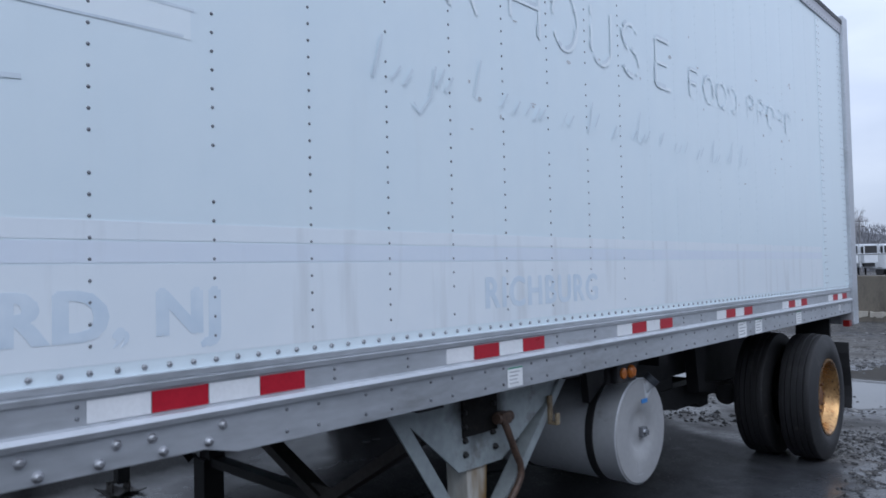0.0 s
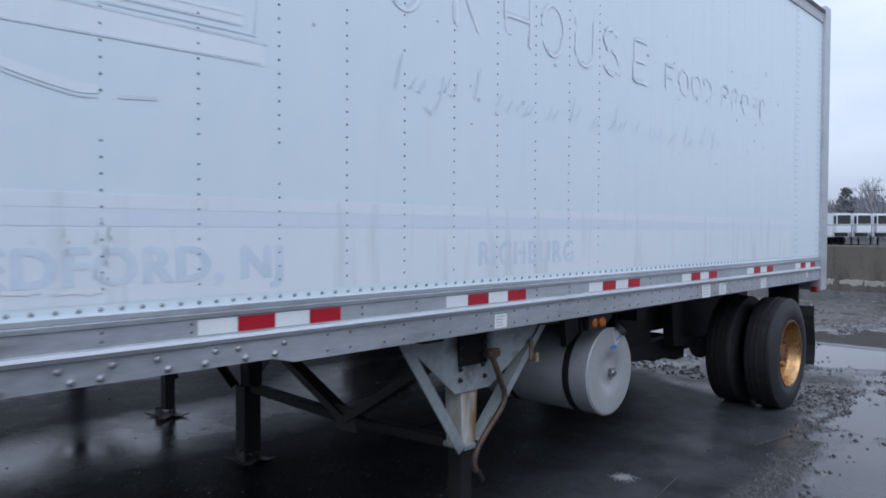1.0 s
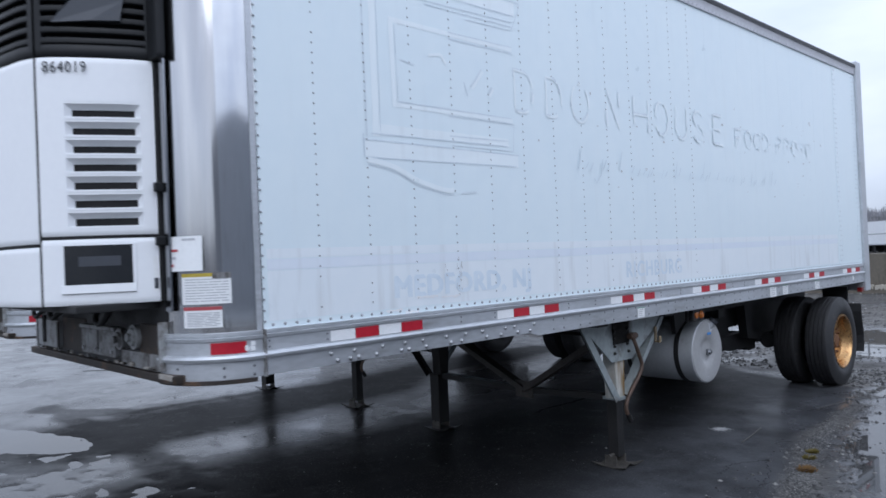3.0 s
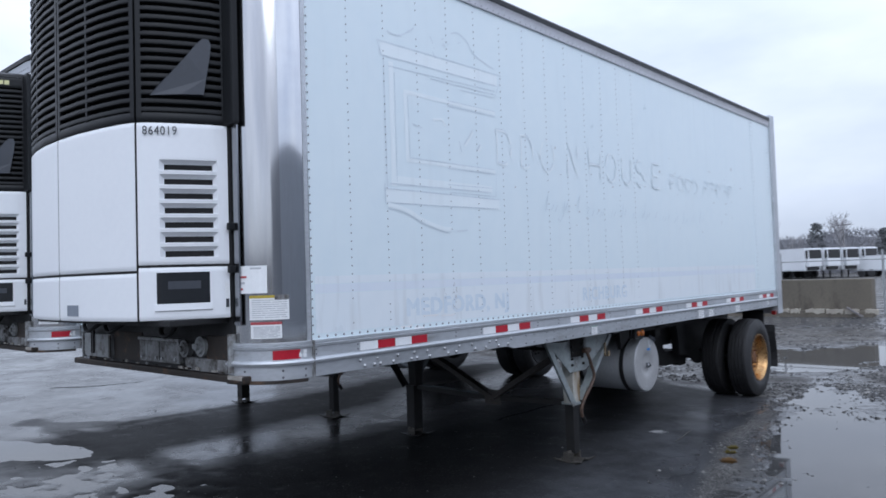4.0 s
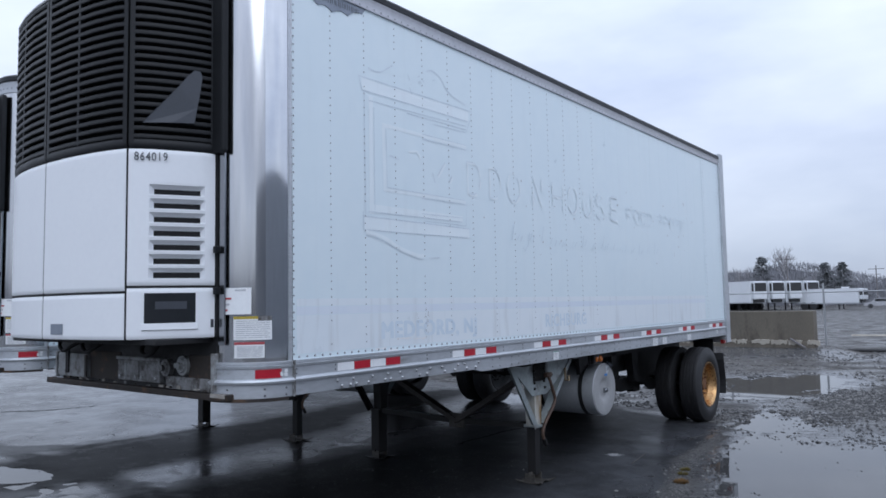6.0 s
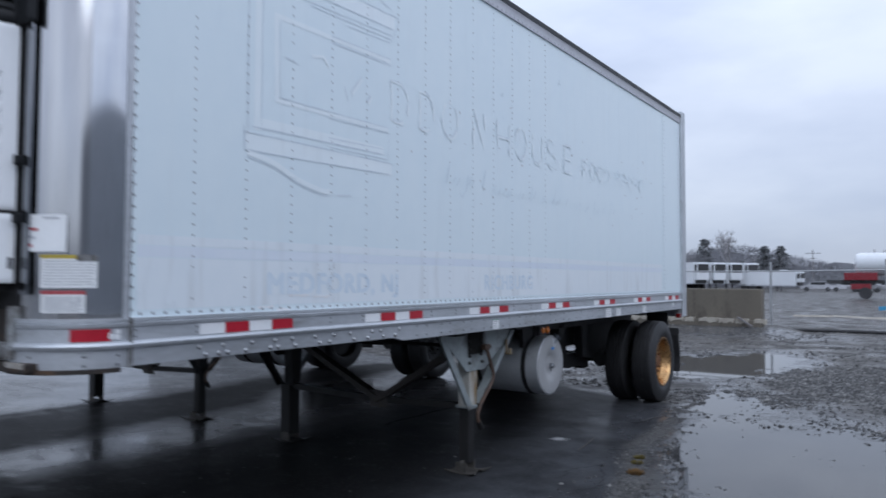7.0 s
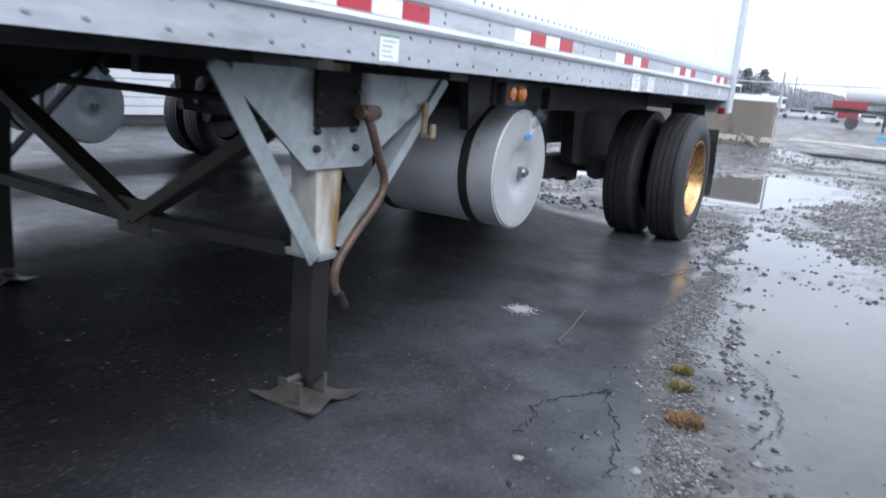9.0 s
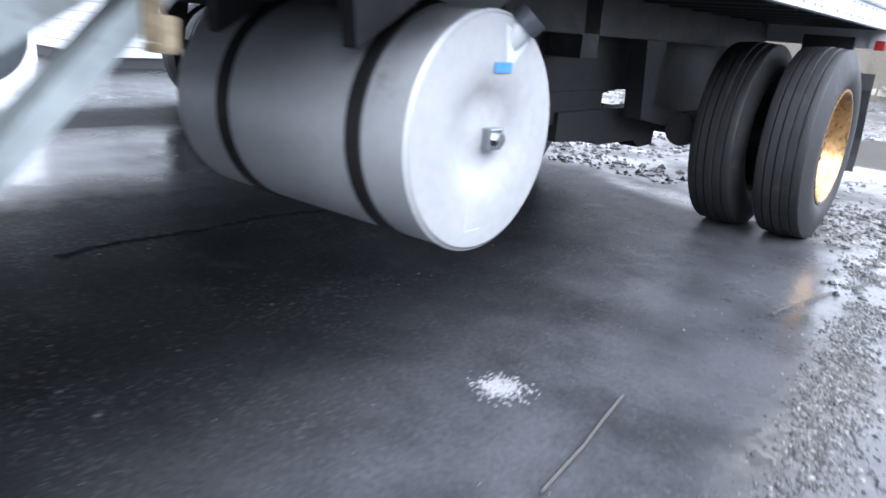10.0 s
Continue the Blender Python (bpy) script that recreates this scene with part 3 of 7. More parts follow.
def letters(name, text, height, mat, parent, m, depth=0.0012, spread=1.0, squeeze=1.0, bold=0.0, width=0.0):
    """Letters of the built-in font, each a mesh of its own; m puts their lower left corner, writing along x, upright along y."""
    right = lambda me: max(v.co.x for v in me.vertices)
    bar_w = right(letter_mesh("I", height, depth, spread))
    if width:
        squeeze = width / right(letter_mesh(text, height, depth, spread))
    for i, ch in enumerate(text):
        if ch == " ":
            continue
        me = letter_mesh(ch, height, depth, spread)
        at = right(letter_mesh(text[:i] + "I", height, depth, spread)) - bar_w if i else 0.0
        bm = bmesh.new()
        bm.from_mesh(me)
        for k in range(1, 4 if bold else 1):      # the stroke made heavier
            q = bmesh.new()
            q.from_mesh(me)
            join(bm, q, Matrix.Translation((bold * (k - 1.5), bold * 0.5 * (-1) ** k, -0.0001 * k)))
        bm.to_mesh(me)
        bm.free()
        me.name = name
        me.transform(m @ Matrix.Diagonal((squeeze, 1, 1, 1)) @ Matrix.Translation((at, 0, 0)))
        me.materials.clear()
        me.materials.append(mat)
        new(name, me).parent = parent


SIDE_WRITING = Matrix(((0, 0, 1, 0), (1, 0, 0, 0), (0, 1, 0, 0), (0, 0, 0, 1)))  # along +y, upright, facing +x


def dome(r, h, n=8):
    """A small domed head facing +x."""
    bm = bmesh.new()
    return lathe_x(bm, [(0, r), (h * 0.55, r * 0.86), (h, r * 0.45), (h * 1.05, 0)], 0, 0, n)


# ---------------------------------------------------------------- the trailer
W = 2.60            # width; the near side is x = 0 of the trailer, the far side x = -W
Z_RAIL, Z_TOP = 1.435, 3.89
NOSE_R, NOSE_Y = 0.31, -0.53


def nose_line():
    pts = [(0, -0.50)]
    for k in range(13):
        a = math.pi / 2 * k / 12
        pts.append((-NOSE_R * (1 - math.cos(a)), NOSE_Y - NOSE_R * math.sin(a)))
    for k in range(13):
        a = math.pi / 2 * (1 - k / 12)
        pts.append((-W + NOSE_R * (1 - math.cos(a)), NOSE_Y - NOSE_R * math.sin(a)))
    pts.append((-W, -0.50))
    return Line(pts)


NOSE = nose_line()
ARC = NOSE_R * math.pi / 2


def nose_s(deg):
    return 0.03 + NOSE_R * radians(deg)


def rail_profile(zb):
    return [(-0.03, zb), (0.012, zb), (0.014, 1.300), (0.028, 1.304), (0.032, 1.318), (0.026, 1.330), (0.012, 1.334), (0.012, 1.394),
            (0.020, 1.398), (0.022, 1.412), (0.014, 1.416), (0.018, 1.420), (0.018, 1.434), (-0.03, 1.436)]


def trailer_body(t):
    # insulated box: side skins, stainless nose, roof, rear frame
    part("side_panel", box(bmesh.new(), -0.05, 0, -0.50, 8.18, Z_RAIL - 0.01, Z_TOP), M_SKIN, t, "faded white riveted skin with ghost lettering")
    part("side_panel", box(bmesh.new(), -W, -W + 0.05, -0.50, 8.18, Z_RAIL - 0.01, Z_TOP), M_SKIN, t)
    part("rear_sheet", box(bmesh.new(), 0.0, 0.003, 7.36, 8.18, Z_RAIL + 0.004, Z_TOP - 0.004), M_SKIN, t)
    part("nose_shell", sweep(bmesh.new(), NOSE, 0, NOSE.length, [(-0.04, Z_RAIL), (0.0, Z_RAIL), (0.0, Z_TOP), (-0.04, Z_TOP)]), M_STEEL, t,
         "polished stainless steel nose, dark reflections streaked into its tint", True)
    bm = bmesh.new()
    s0, s1 = nose_s(2), nose_s(29)
    sweep(bm, NOSE, s0, s1, [(0.0005, Z_RAIL + 0.02), (0.004, Z_RAIL + 0.02), (0.004, Z_TOP - 0.01), (0.0005, Z_TOP - 0.01)])
    part("corner_guard", bm, M_STEEL_GUARD, t, "polished stainless corner guard", True)
    bm = bmesh.new()
    sweep(bm, NOSE, nose_s(-4), nose_s(1.5), [(0, Z_RAIL), (0.005, Z_RAIL), (0.005, Z_TOP), (0, Z_TOP)])
    part("corner_joint", bm, M_ALU, t)
    # roof slab with rounded plan at the nose
    bm = bmesh.new()
    ring = [NOSE.at(s) for s in NOSE.between(0, NOSE.length)] + [Vector((-W, 8.30)), Vector((0, 8.30))]
    lo = [bm.verts.new((p.x, p.y, 3.985)) for p in ring]
    hi = [bm.verts.new((p.x * 0.985 - 0.019, p.y, 4.025)) for p in ring]
    bm.faces.new(lo[::-1])
    bm.faces.new(hi)
    for i in range(len(ring)):
        j = (i + 1) % len(ring)
        bm.faces.new((lo[i], lo[j], hi[j], hi[i]))
    part("roof", bm, M_ROOF, t)
    bm = bmesh.new()
    prof = [(-0.02, Z_TOP - 0.006), (0.014, Z_TOP - 0.006), (0.016, Z_TOP + 0.006), (0.012, Z_TOP + 0.010), (0.014, Z_TOP + 0.030), (0.019, Z_TOP + 0.055), (0.026, Z_TOP + 0.076), (-0.02, Z_TOP + 0.078)]
    side = Line([(0, 8.20), (0, -0.50)])
    sweep(bm, side, 0, side.length, prof)
    part("top_rail", bm, M_ALU_TOP, t, "weathered aluminium top rail")
    bm = bmesh.new()
    side2 = Line([(-W, -0.50), (-W, 8.20)])
    sweep(bm, side2, 0, side2.length, prof)
    part("top_rail", bm, M_ALU_TOP, t)
    part("nose_top_rail", sweep(bmesh.new(), NOSE, 0, NOSE.length, [(-0.02, Z_TOP - 0.03), (0.010, Z_TOP - 0.03), (0.012, Z_TOP + 0.03), (0.02, Z_TOP + 0.072), (-0.02, Z_TOP + 0.076)]), M_ALU, t, "", True)
    lip = [(-0.02, 3.970), (0.030, 3.970), (0.030, 4.010), (0.012, 4.028), (-0.02, 4.030)]
    bm = bmesh.new()
    sweep(bm, side, 0, side.length, lip)
    sweep(bm, NOSE, 0, NOSE.length, lip)
    sweep(bm, side2, 0, side2.length, lip)
    part("roof_lip", bm, M_LIP, t, "dark rubber edge along the roof")
    # floor rails
    for x0, far in ((0, False), (-W, True)):
        bm = bmesh.new()
        ln = Line([(0, 8.20), (0, 1.52)]) if not far else Line([(-W, 1.52), (-W, 8.20)])
        sweep(bm, ln, 0, ln.length, rail_profile(1.196))
        ln = Line([(0, 1.52), (0, 1.42)]) if not far else Line([(-W, 1.42), (-W, 1.52)])
        k = sweep(bm, ln, 0, ln.length, rail_profile(1.196))
        for v in k.verts:
            if v.co.z < 1.20 and abs(v.co.y - 1.42) < 1e-3:
                v.co.z = 1.220
        ln = Line([(0, 1.42), (0, -0.50)]) if not far else Line([(-W, -0.50), (-W, 1.42)])
        sweep(bm, ln, 0, ln.length, rail_profile(1.220))
        part("bottom_rail", bm, M_ALU, t, "ribbed aluminium bottom rail")
    bm = bmesh.new()
    sweep(bm, NOSE, 0, nose_s(90) + 0.03, [(o + 0.004, z) for o, z in rail_profile(1.220)])
    part("nose_rail", bm, M_ALU, t, "curved aluminium rail round the nose", True)
    bm = bmesh.new()
    sweep(bm, NOSE, NOSE.length - nose_s(90) - 0.03, NOSE.length, [(o + 0.004, z) for o, z in rail_profile(1.220)])
    part("nose_rail", bm, M_ALU, t, "", True)
    bm = bmesh.new()
    sweep(bm, NOSE, nose_s(-4.5), nose_s(-2.5), [(0, 1.216), (0.034, 1.216), (0.034, 1.437), (0, 1.437)])
    part("rail_joint", bm, M_DIRTY, t, "grimy joint strip in the rail")
    bm = bmesh.new()
    sweep(bm, NOSE, nose_s(4), nose_s(96), [(-0.02, 1.200), (0.026, 1.200), (0.026, 1.219), (-0.02, 1.219)])
    part("nose_edge", bm, M_BROWN, t, "", True)
    # rear frame and doors
    for x in (-0.09, -W - 0.036):
        part("rear_post", box(bmesh.new(), x, x + 0.126, 8.17, 8.355, 1.08, 4.06, 0.012), M_ALU, t, "grey aluminium rear corner post")
    part("rear_header", box(bmesh.new(), -W + 0.09, -0.09, 8.20, 8.33, 3.80, 4.04, 0.008), M_ALU, t)
    part("rear_sill", box(bmesh.new(), -W + 0.09, -0.09, 8.20, 8.33, 1.08, 1.43, 0.008), M_ALU, t)
    for x in (-W + 0.09, -W / 2 + 0.004):
        part("rear_door", box(bmesh.new(), x, x + W / 2 - 0.094, 8.24, 8.31, 1.432, 3.798, 0.006), M_SKIN, t)
    # floor, cross members
    part("floor", box(bmesh.new(), -W + 0.03, -0.03, -0.50, 8.20, 1.30, 1.42), M_BLACK, t)
    part("front_floor", box(bmesh.new(), -W + 0.34, -0.34, -0.80, -0.50, 1.25, 1.42), M_BLACK, t)
    c = part("cross_member", box(bmesh.new(), -W + 0.035, -0.035, -0.02, 0.02, 1.19, 1.30), M_BLACK, t)
    c.matrix_basis = Matrix.Translation((0, 1.6, 0))
    for k in range(1, 22):
        clone(c, Matrix.Translation((0, 1.6 + 0.305 * k, 0)))
    part("coupler_plate", box(bmesh.new(), -W + 0.30, -0.30, -0.62, 1.35, 1.205, 1.30, 0.01), M_BLACK, t)
    part("coupler_pin", cyl(bmesh.new(), (-W / 2, 0.1, 1.205), (-W / 2, 0.1, 1.11), 0.04), M_BROWN, t)


def rivet_column(bm, y, z0, z1, pitch, r, rnd, x=0.0, skip=0.0):
    z = z0
    while z < z1:
        if rnd.random() >= skip:
            q = dome(r, r * 0.55, 6)
            join(bm, q, Matrix.Translation((x, y, z)))
        z += pitch


def trailer_fixings(t):
    rnd = random.Random(4)
    bm = bmesh.new()
    rivet_column(bm, -0.495, 1.47, 3.86, 0.052, 0.0060, rnd, 0.004)
    for k in range(1, 14):
        rivet_column(bm, -0.497 + 0.3265 * k, 1.515, 3.87, 0.0515, 0.0053, rnd, 0.0, 0.05)
    for y in (7.385, 7.44, 8.06, 8.13):
        rivet_column(bm, y, 1.50, 3.87, 0.06, 0.0052, rnd, 0.003)
    part("rivets", bm, M_RIVET, t, "small dark rivet heads in vertical rows", kind="stuff")
    bm = bmesh.new()
    for k in range(14, 25):
        rivet_column(bm, -0.497 + 0.3265 * k, 1.50, 3.87, 0.0515, 0.0050, rnd, 0.0)
    part("painted_rivets", bm, M_SKIN, t, "rivet heads painted white with the skin", kind="stuff")
    bm = bmesh.new()
    y = -0.45
    while y < 8.15:
        join(bm, dome(0.0085, 0.006, 6), Matrix.Translation((0.0, y, 1.452)))
        y += 0.066
    y = -0.42
    while y < 8.1:
        join(bm, dome(0.0065, 0.004, 6), Matrix.Translation((0.016, y, 3.902)))
        y += 0.075
    for k in range(60):
        s = 0.02 + k * (NOSE.length - 0.04) / 59
        c, o = NOSE.at(s), NOSE.out(s)
        m = Matrix.Translation((c.x + o.x * 0.011, c.y + o.y * 0.011, Z_TOP + 0.012)) @ Matrix.Rotation(math.atan2(o.y, o.x), 4, "Z")
        join(bm, dome(0.008, 0.005, 6), m)
    part("edge_rivets", bm, M_RIVET_PALE, t, kind="stuff")
    # large bolt heads along the front of the floor rail
    me = part("bolt_head", dome(0.0135, 0.012, 10), M_BOLT, t, "domed steel bolt head", True)
    low = (-0.096, -0.013, 0.039, 0.157, 0.330, 0.385, 0.513, 0.709, 0.797, 1.015, 1.149, 1.306, 1.432)
    high = (-0.134, 0.012, 0.199, 0.359, 0.488, 0.673, 0.832, 0.979, 1.189, 1.277, 1.473)
    me.matrix_basis = Matrix.Translation((0.013, low[0], 1.239))
    for y, z in [(y, 1.239) for y in low[1:]] + [(y, 1.277) for y in high]:
        clone(me, Matrix.Translation((0.013, y, z)))
    bm = bmesh.new()
    y = 1.68
    while y < 8.1:
        for dy in (0, 0.115):
            for z in (1.285, 1.222):
                join(bm, dome(0.0068, 0.004, 6), Matrix.Translation((0.013, y + dy, z)))
        y += 0.305
    for y in (-0.48, -0.15, 0.802, 1.10, 1.86, 2.18, 3.10, 3.42, 4.4, 4.65):
        for z in (1.352, 1.380):
            join(bm, dome(0.006, 0.004, 6), Matrix.Translation((0.012, y, z)))
    for dg in (6, 30, 70):
        s = nose_s(dg)
        c, o = NOSE.at(s), NOSE.out(s)
        for z in (1.235, 1.275):
            join(bm, dome(0.008, 0.005, 6), Matrix.Translation((c.x + o.x * 0.017, c.y + o.y * 0.017, z)) @ Matrix.Rotation(math.atan2(o.y, o.x), 4, "Z"))
    part("rail_rivets", bm, M_RIVET, t, kind="stuff")
    # reflective tape
    for k in range(7):
        y0 = -0.135 + 1.2545 * k
        for j in range(4):
            a = y0 + 0.157 * j
            bm = box(bmesh.new(), 0.0122, 0.0142, a + 0.002, a + 0.155, 1.338, 1.391)
            part("reflective_tape", bm, M_RED if j % 2 else M_WHITE_TAPE, t, "red reflective tape" if j % 2 else "silver-white reflective tape")
    bm = strip(bmesh.new(), NOSE, nose_s(12), nose_s(40), 1.338, 1.391, 0.0165, 0.0185)
    part("reflective_tape", bm, M_RED, t, "chipped red reflective tape", True)
    bm = bmesh.new()
    for k in range(7):
        a = rnd.uniform(3.5, 12)
        z = rnd.uniform(1.34, 1.375)
        strip(bm, NOSE, nose_s(a), nose_s(a + rnd.uniform(2, 4)), z, z + rnd.uniform(0.01, 0.02), 0.0187, 0.0200)
    part("tape_chip", bm, M_WHITE_TAPE, t)
    # small labels on the rail
    for y, w, h, z in ((2.735, 0.10, 0.078, 1.205), (5.23, 0.15, 0.11, 1.195), (5.55, 0.13, 0.10, 1.20), (6.46, 0.13, 0.095, 1.205), (7.72, 0.06, 0.06, 1.24)):
        lab = part("rail_label", box(bmesh.new(), 0.0143, 0.0156, y, y + w, z, z + h), M_PAPER, t, "small white label on the rail")
        bm = bmesh.new()
        for j in range(4):
            zz = z + h * (0.16 + 0.19 * j)
            box(bm, 0.0157, 0.0162, y + w * 0.12, y + w * rnd.uniform(0.6, 0.9), zz, zz + h * 0.07)
        part("print_lines", bm, M_INK, lab)
        part("label_edge", box(bmesh.new(), 0.0157, 0.0162, y, y + w, z + h * 0.93, z + h), M_GREEN_LABEL, lab)


def ghost_marks(t):
    """Traces of removed lettering and stripes on the near skin."""
    x0, x1 = 0.0, 0.0010
    part("ghost_stripe", box(bmesh.new(), x0, x1, -0.47, 7.3, 1.768, 1.814), M_GHOST_LIGHT, t)
    part("ghost_stripe", box(bmesh.new(), x0, x1, -0.47, 7.3, 1.712, 1.764), M_GHOST_BLUE, t)
    part("ghost_field", box(bmesh.new(), x0, 0.0007, -0.47, 7.3, 1.47, 1.708), M_GHOST_LIGHT, t)
    rnd = random.Random(11)
    letters("ghost_letter", "MEDFORD, NJ", 0.116, M_GHOST_TEXT, t, Matrix.Translation((0.0014, 0.300, 1.530)) @ SIDE_WRITING, 0.0004, 1.10, 1.0, 0.009, 1.165)
    letters("ghost_letter", "RICHBURG", 0.120, M_GHOST_TEXT, t, Matrix.Translation((0.0014, 2.615, 1.528)) @ SIDE_WRITING, 0.0004, 1.14, 1.0, 0.006, 0.855)

    laid = []

    def mark(name, pts, w, mat, x=0.0010):
        """A flat stroke of old paint along (y, z) points, each lying on the one before."""
        laid.append(name)
        x += 0.000021 * len(laid)
        bm = bmesh.new()
        pts = [Vector(p) for p in pts]
        prev = None
        for i, p in enumerate(pts):
            d = (pts[min(i + 1, len(pts) - 1)] - pts[max(i - 1, 0)]).normalized()
            nn = Vector((-d.y, d.x)) * w / 2
            cur = [bm.verts.new((x, p.x + nn.x, p.y + nn.y)), bm.verts.new((x, p.x - nn.x, p.y - nn.y))]
            if prev:
                bm.faces.new((prev[0], cur[0], cur[1], prev[1]))
            prev = cur
        return part(name, bm, mat, t)

    def arc(cy, cz, ry, rz, a0, a1, n=14):
        return [(cy + ry * math.cos(radians(a0 + (a1 - a0) * k / n)), cz + rz * math.sin(radians(a0 + (a1 - a0) * k / n))) for k in range(n + 1)]

    # ghost of a pedimented frame, open towards the name: pale fields edged by thin darker lines
    mark("ghost_field", [(0.13, 3.335), (1.42, 3.345)], 0.085, M_GHOST_WHITE)
    mark("ghost_field", [(0.225, 3.26), (0.225, 2.41)], 0.045, M_GHOST_WHITE)
    mark("ghost_field", [(0.355, 3.06), (0.365, 2.60)], 0.035, M_GHOST_WHITE)
    mark("ghost_field", [(0.34, 3.075), (1.38, 3.075)], 0.03, M_GHOST_WHITE)
    mark("ghost_field", [(0.35, 2.60), (1.36, 2.605)], 0.026, M_GHOST_WHITE)
    mark("ghost_field", [(0.145, 2.34), (1.40, 2.345)], 0.085, M_GHOST_WHITE)
    mark("ghost_field", [(0.20, 2.455), (1.31, 2.46)], 0.05, M_GHOST_WHITE)
    for pts, w in (([(0.10, 3.385), (1.47, 3.395)], 0.008), ([(0.10, 3.385), (0.135, 3.29), (0.155, 3.28), (0.16, 2.40)], 0.009), ([(0.15, 3.288), (1.41, 3.30)], 0.008),
                   ([(0.20, 3.225), (1.39, 3.255)], 0.006), ([(0.255, 3.19), (0.255, 2.44)], 0.005), ([(0.62, 3.215), (1.38, 3.225)], 0.007), ([(0.95, 3.19), (1.37, 3.20)], 0.007),
                   ([(1.47, 3.395), (1.455, 3.34), (1.38, 3.20)], 0.007), ([(0.80, 3.045), (1.38, 3.05)], 0.009), ([(0.80, 3.085), (1.38, 3.09)], 0.006), ([(0.38, 3.05), (0.39, 2.62)], 0.006),
                   ([(0.39, 2.62), (1.35, 2.62)], 0.006), ([(0.78, 2.58), (1.37, 2.585), (1.355, 2.41)], 0.008), ([(0.19, 2.425), (1.30, 2.435)], 0.008), ([(0.78, 2.46), (1.31, 2.47)], 0.006),
                   ([(0.13, 2.39), (1.41, 2.385)], 0.009), ([(0.80, 2.405), (1.36, 2.408)], 0.006), ([(0.15, 2.292), (1.38, 2.31)], 0.007), ([(0.135, 2.42), (0.14, 2.29)], 0.008),
                   ([(0.42, 2.86), (0.52, 2.845)], 0.010), ([(0.92, 2.80), (0.95, 2.72)], 0.007)):
        mark("ghost_outline", pts, w, M_GHOST_DARK, 0.0014)
    # scrolls above and the ribbon below it
    mark("ghost_ribbon", [tuple(p)[:2] for p in soft_path([(0.20, 3.465, 0), (0.26, 3.455, 0), (0.34, 3.47, 0), (0.46, 3.545, 0)])], 0.011, M_GHOST_DARK)
    mark("ghost_ribbon", [tuple(p)[:2] for p in soft_path([(0.86, 3.60, 0), (0.94, 3.622, 0), (1.04, 3.59, 0), (1.12, 3.51, 0), (1.22, 3.47, 0), (1.38, 3.435, 0)])], 0.011, M_GHOST_DARK)
    for k in range(9):
        y, z = rnd.uniform(0.6, 0.95), rnd.uniform(3.42, 3.55)
        mark("ghost_ribbon", [(y, z), (y + rnd.uniform(0.01, 0.04), z + rnd.uniform(-0.05, 0.05))], 0.008, M_GHOST_EDGE)
    for dz, w in ((0.0, 0.007), (0.025, 0.030)):
        mark("ghost_ribbon", [tuple(p)[:2] for p in soft_path([(0.16, 2.255 + dz, 0), (0.34, 2.225 + dz, 0), (0.52, 2.155 + dz, 0), (0.72, 2.110 + dz, 0), (0.80, 2.112 + dz, 0)])], w, M_GHOST_DARK if dz == 0 else M_GHOST_WHITE, 0.0012)
    mark("ghost_ribbon", [(0.86, 2.12), (0.99, 2.13)], 0.012, M_GHOST_EDGE)
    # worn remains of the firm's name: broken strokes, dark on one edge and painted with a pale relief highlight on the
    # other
    zt, zl, zc = 2.955, 2.685, 2.82

    def worn(pts, w=0.024, keep=0.60):
        pts = [Vector(p) for p in pts]
        fine = []
        for a, b in zip(pts, pts[1:]):
            n = max(2, int((b - a).length / 0.045))
            fine += [a.lerp(b, k / n) for k in range(n)]
        fine.append(pts[-1])
        k = 0
        while k < len(fine) - 1:
            run = rnd.randint(1, 4)
            seg = fine[k:k + run + 1]
            if len(seg) > 1 and rnd.random() < 0.82:
                mark("ghost_stroke", [(q.x + 0.013, q.y - 0.011) for q in seg], w * 0.75, M_GHOST_WHITE)
                if rnd.random() < keep:
                    mark("ghost_stroke", [tuple(q) for q in seg], w * rnd.uniform(0.45, 0.9), M_GHOST_EDGE)
            k += run

    for pts in ([(0.98, 2.78), (1.08, 2.90)], [(1.10, 2.70), (1.17, 2.80)], [(0.62, 2.93), (0.72, 2.95), (0.76, 2.90)],
                [(1.38, zl), (1.38, zt), (1.50, zt)], arc(1.47, zc, 0.10, 0.135, 80, -80), [(1.40, zl), (1.49, zl)],
                [(1.71, zl), (1.71, zt), (1.80, zt)], arc(1.77, zc, 0.11, 0.135, 80, -80), [(1.72, zl), (1.80, zl)],
                arc(2.10, zc, 0.105, 0.138, 20, 380, 22), [(2.44, zl), (2.44, zt)], [(2.45, zt), (2.60, zl)], [(2.61, zl), (2.61, zt)],
                [(2.82, zt), (2.82, zl)], [(2.82, zc), (3.02, zc)], [(3.03, zt), (3.03, zl)], arc(3.24, zc, 0.105, 0.138, 20, 380, 22),
                [(3.47, zt), (3.47, zc - 0.05)], arc(3.565, zc - 0.05, 0.095, 0.09, 180, 360), [(3.66, zc - 0.05), (3.66, zt)],
                arc(3.87, zc + 0.065, 0.08, 0.07, 30, 260), arc(3.87, zc - 0.068, 0.085, 0.07, 80, -150),
                [(4.16, zt), (4.16, zl)], [(4.17, zt), (4.33, zt)], [(4.17, zc), (4.30, zc)], [(4.17, zl), (4.34, zl)]):
        worn(pts)
    y, lo, hi, wide = 4.61, 2.70, 2.865, 0.15
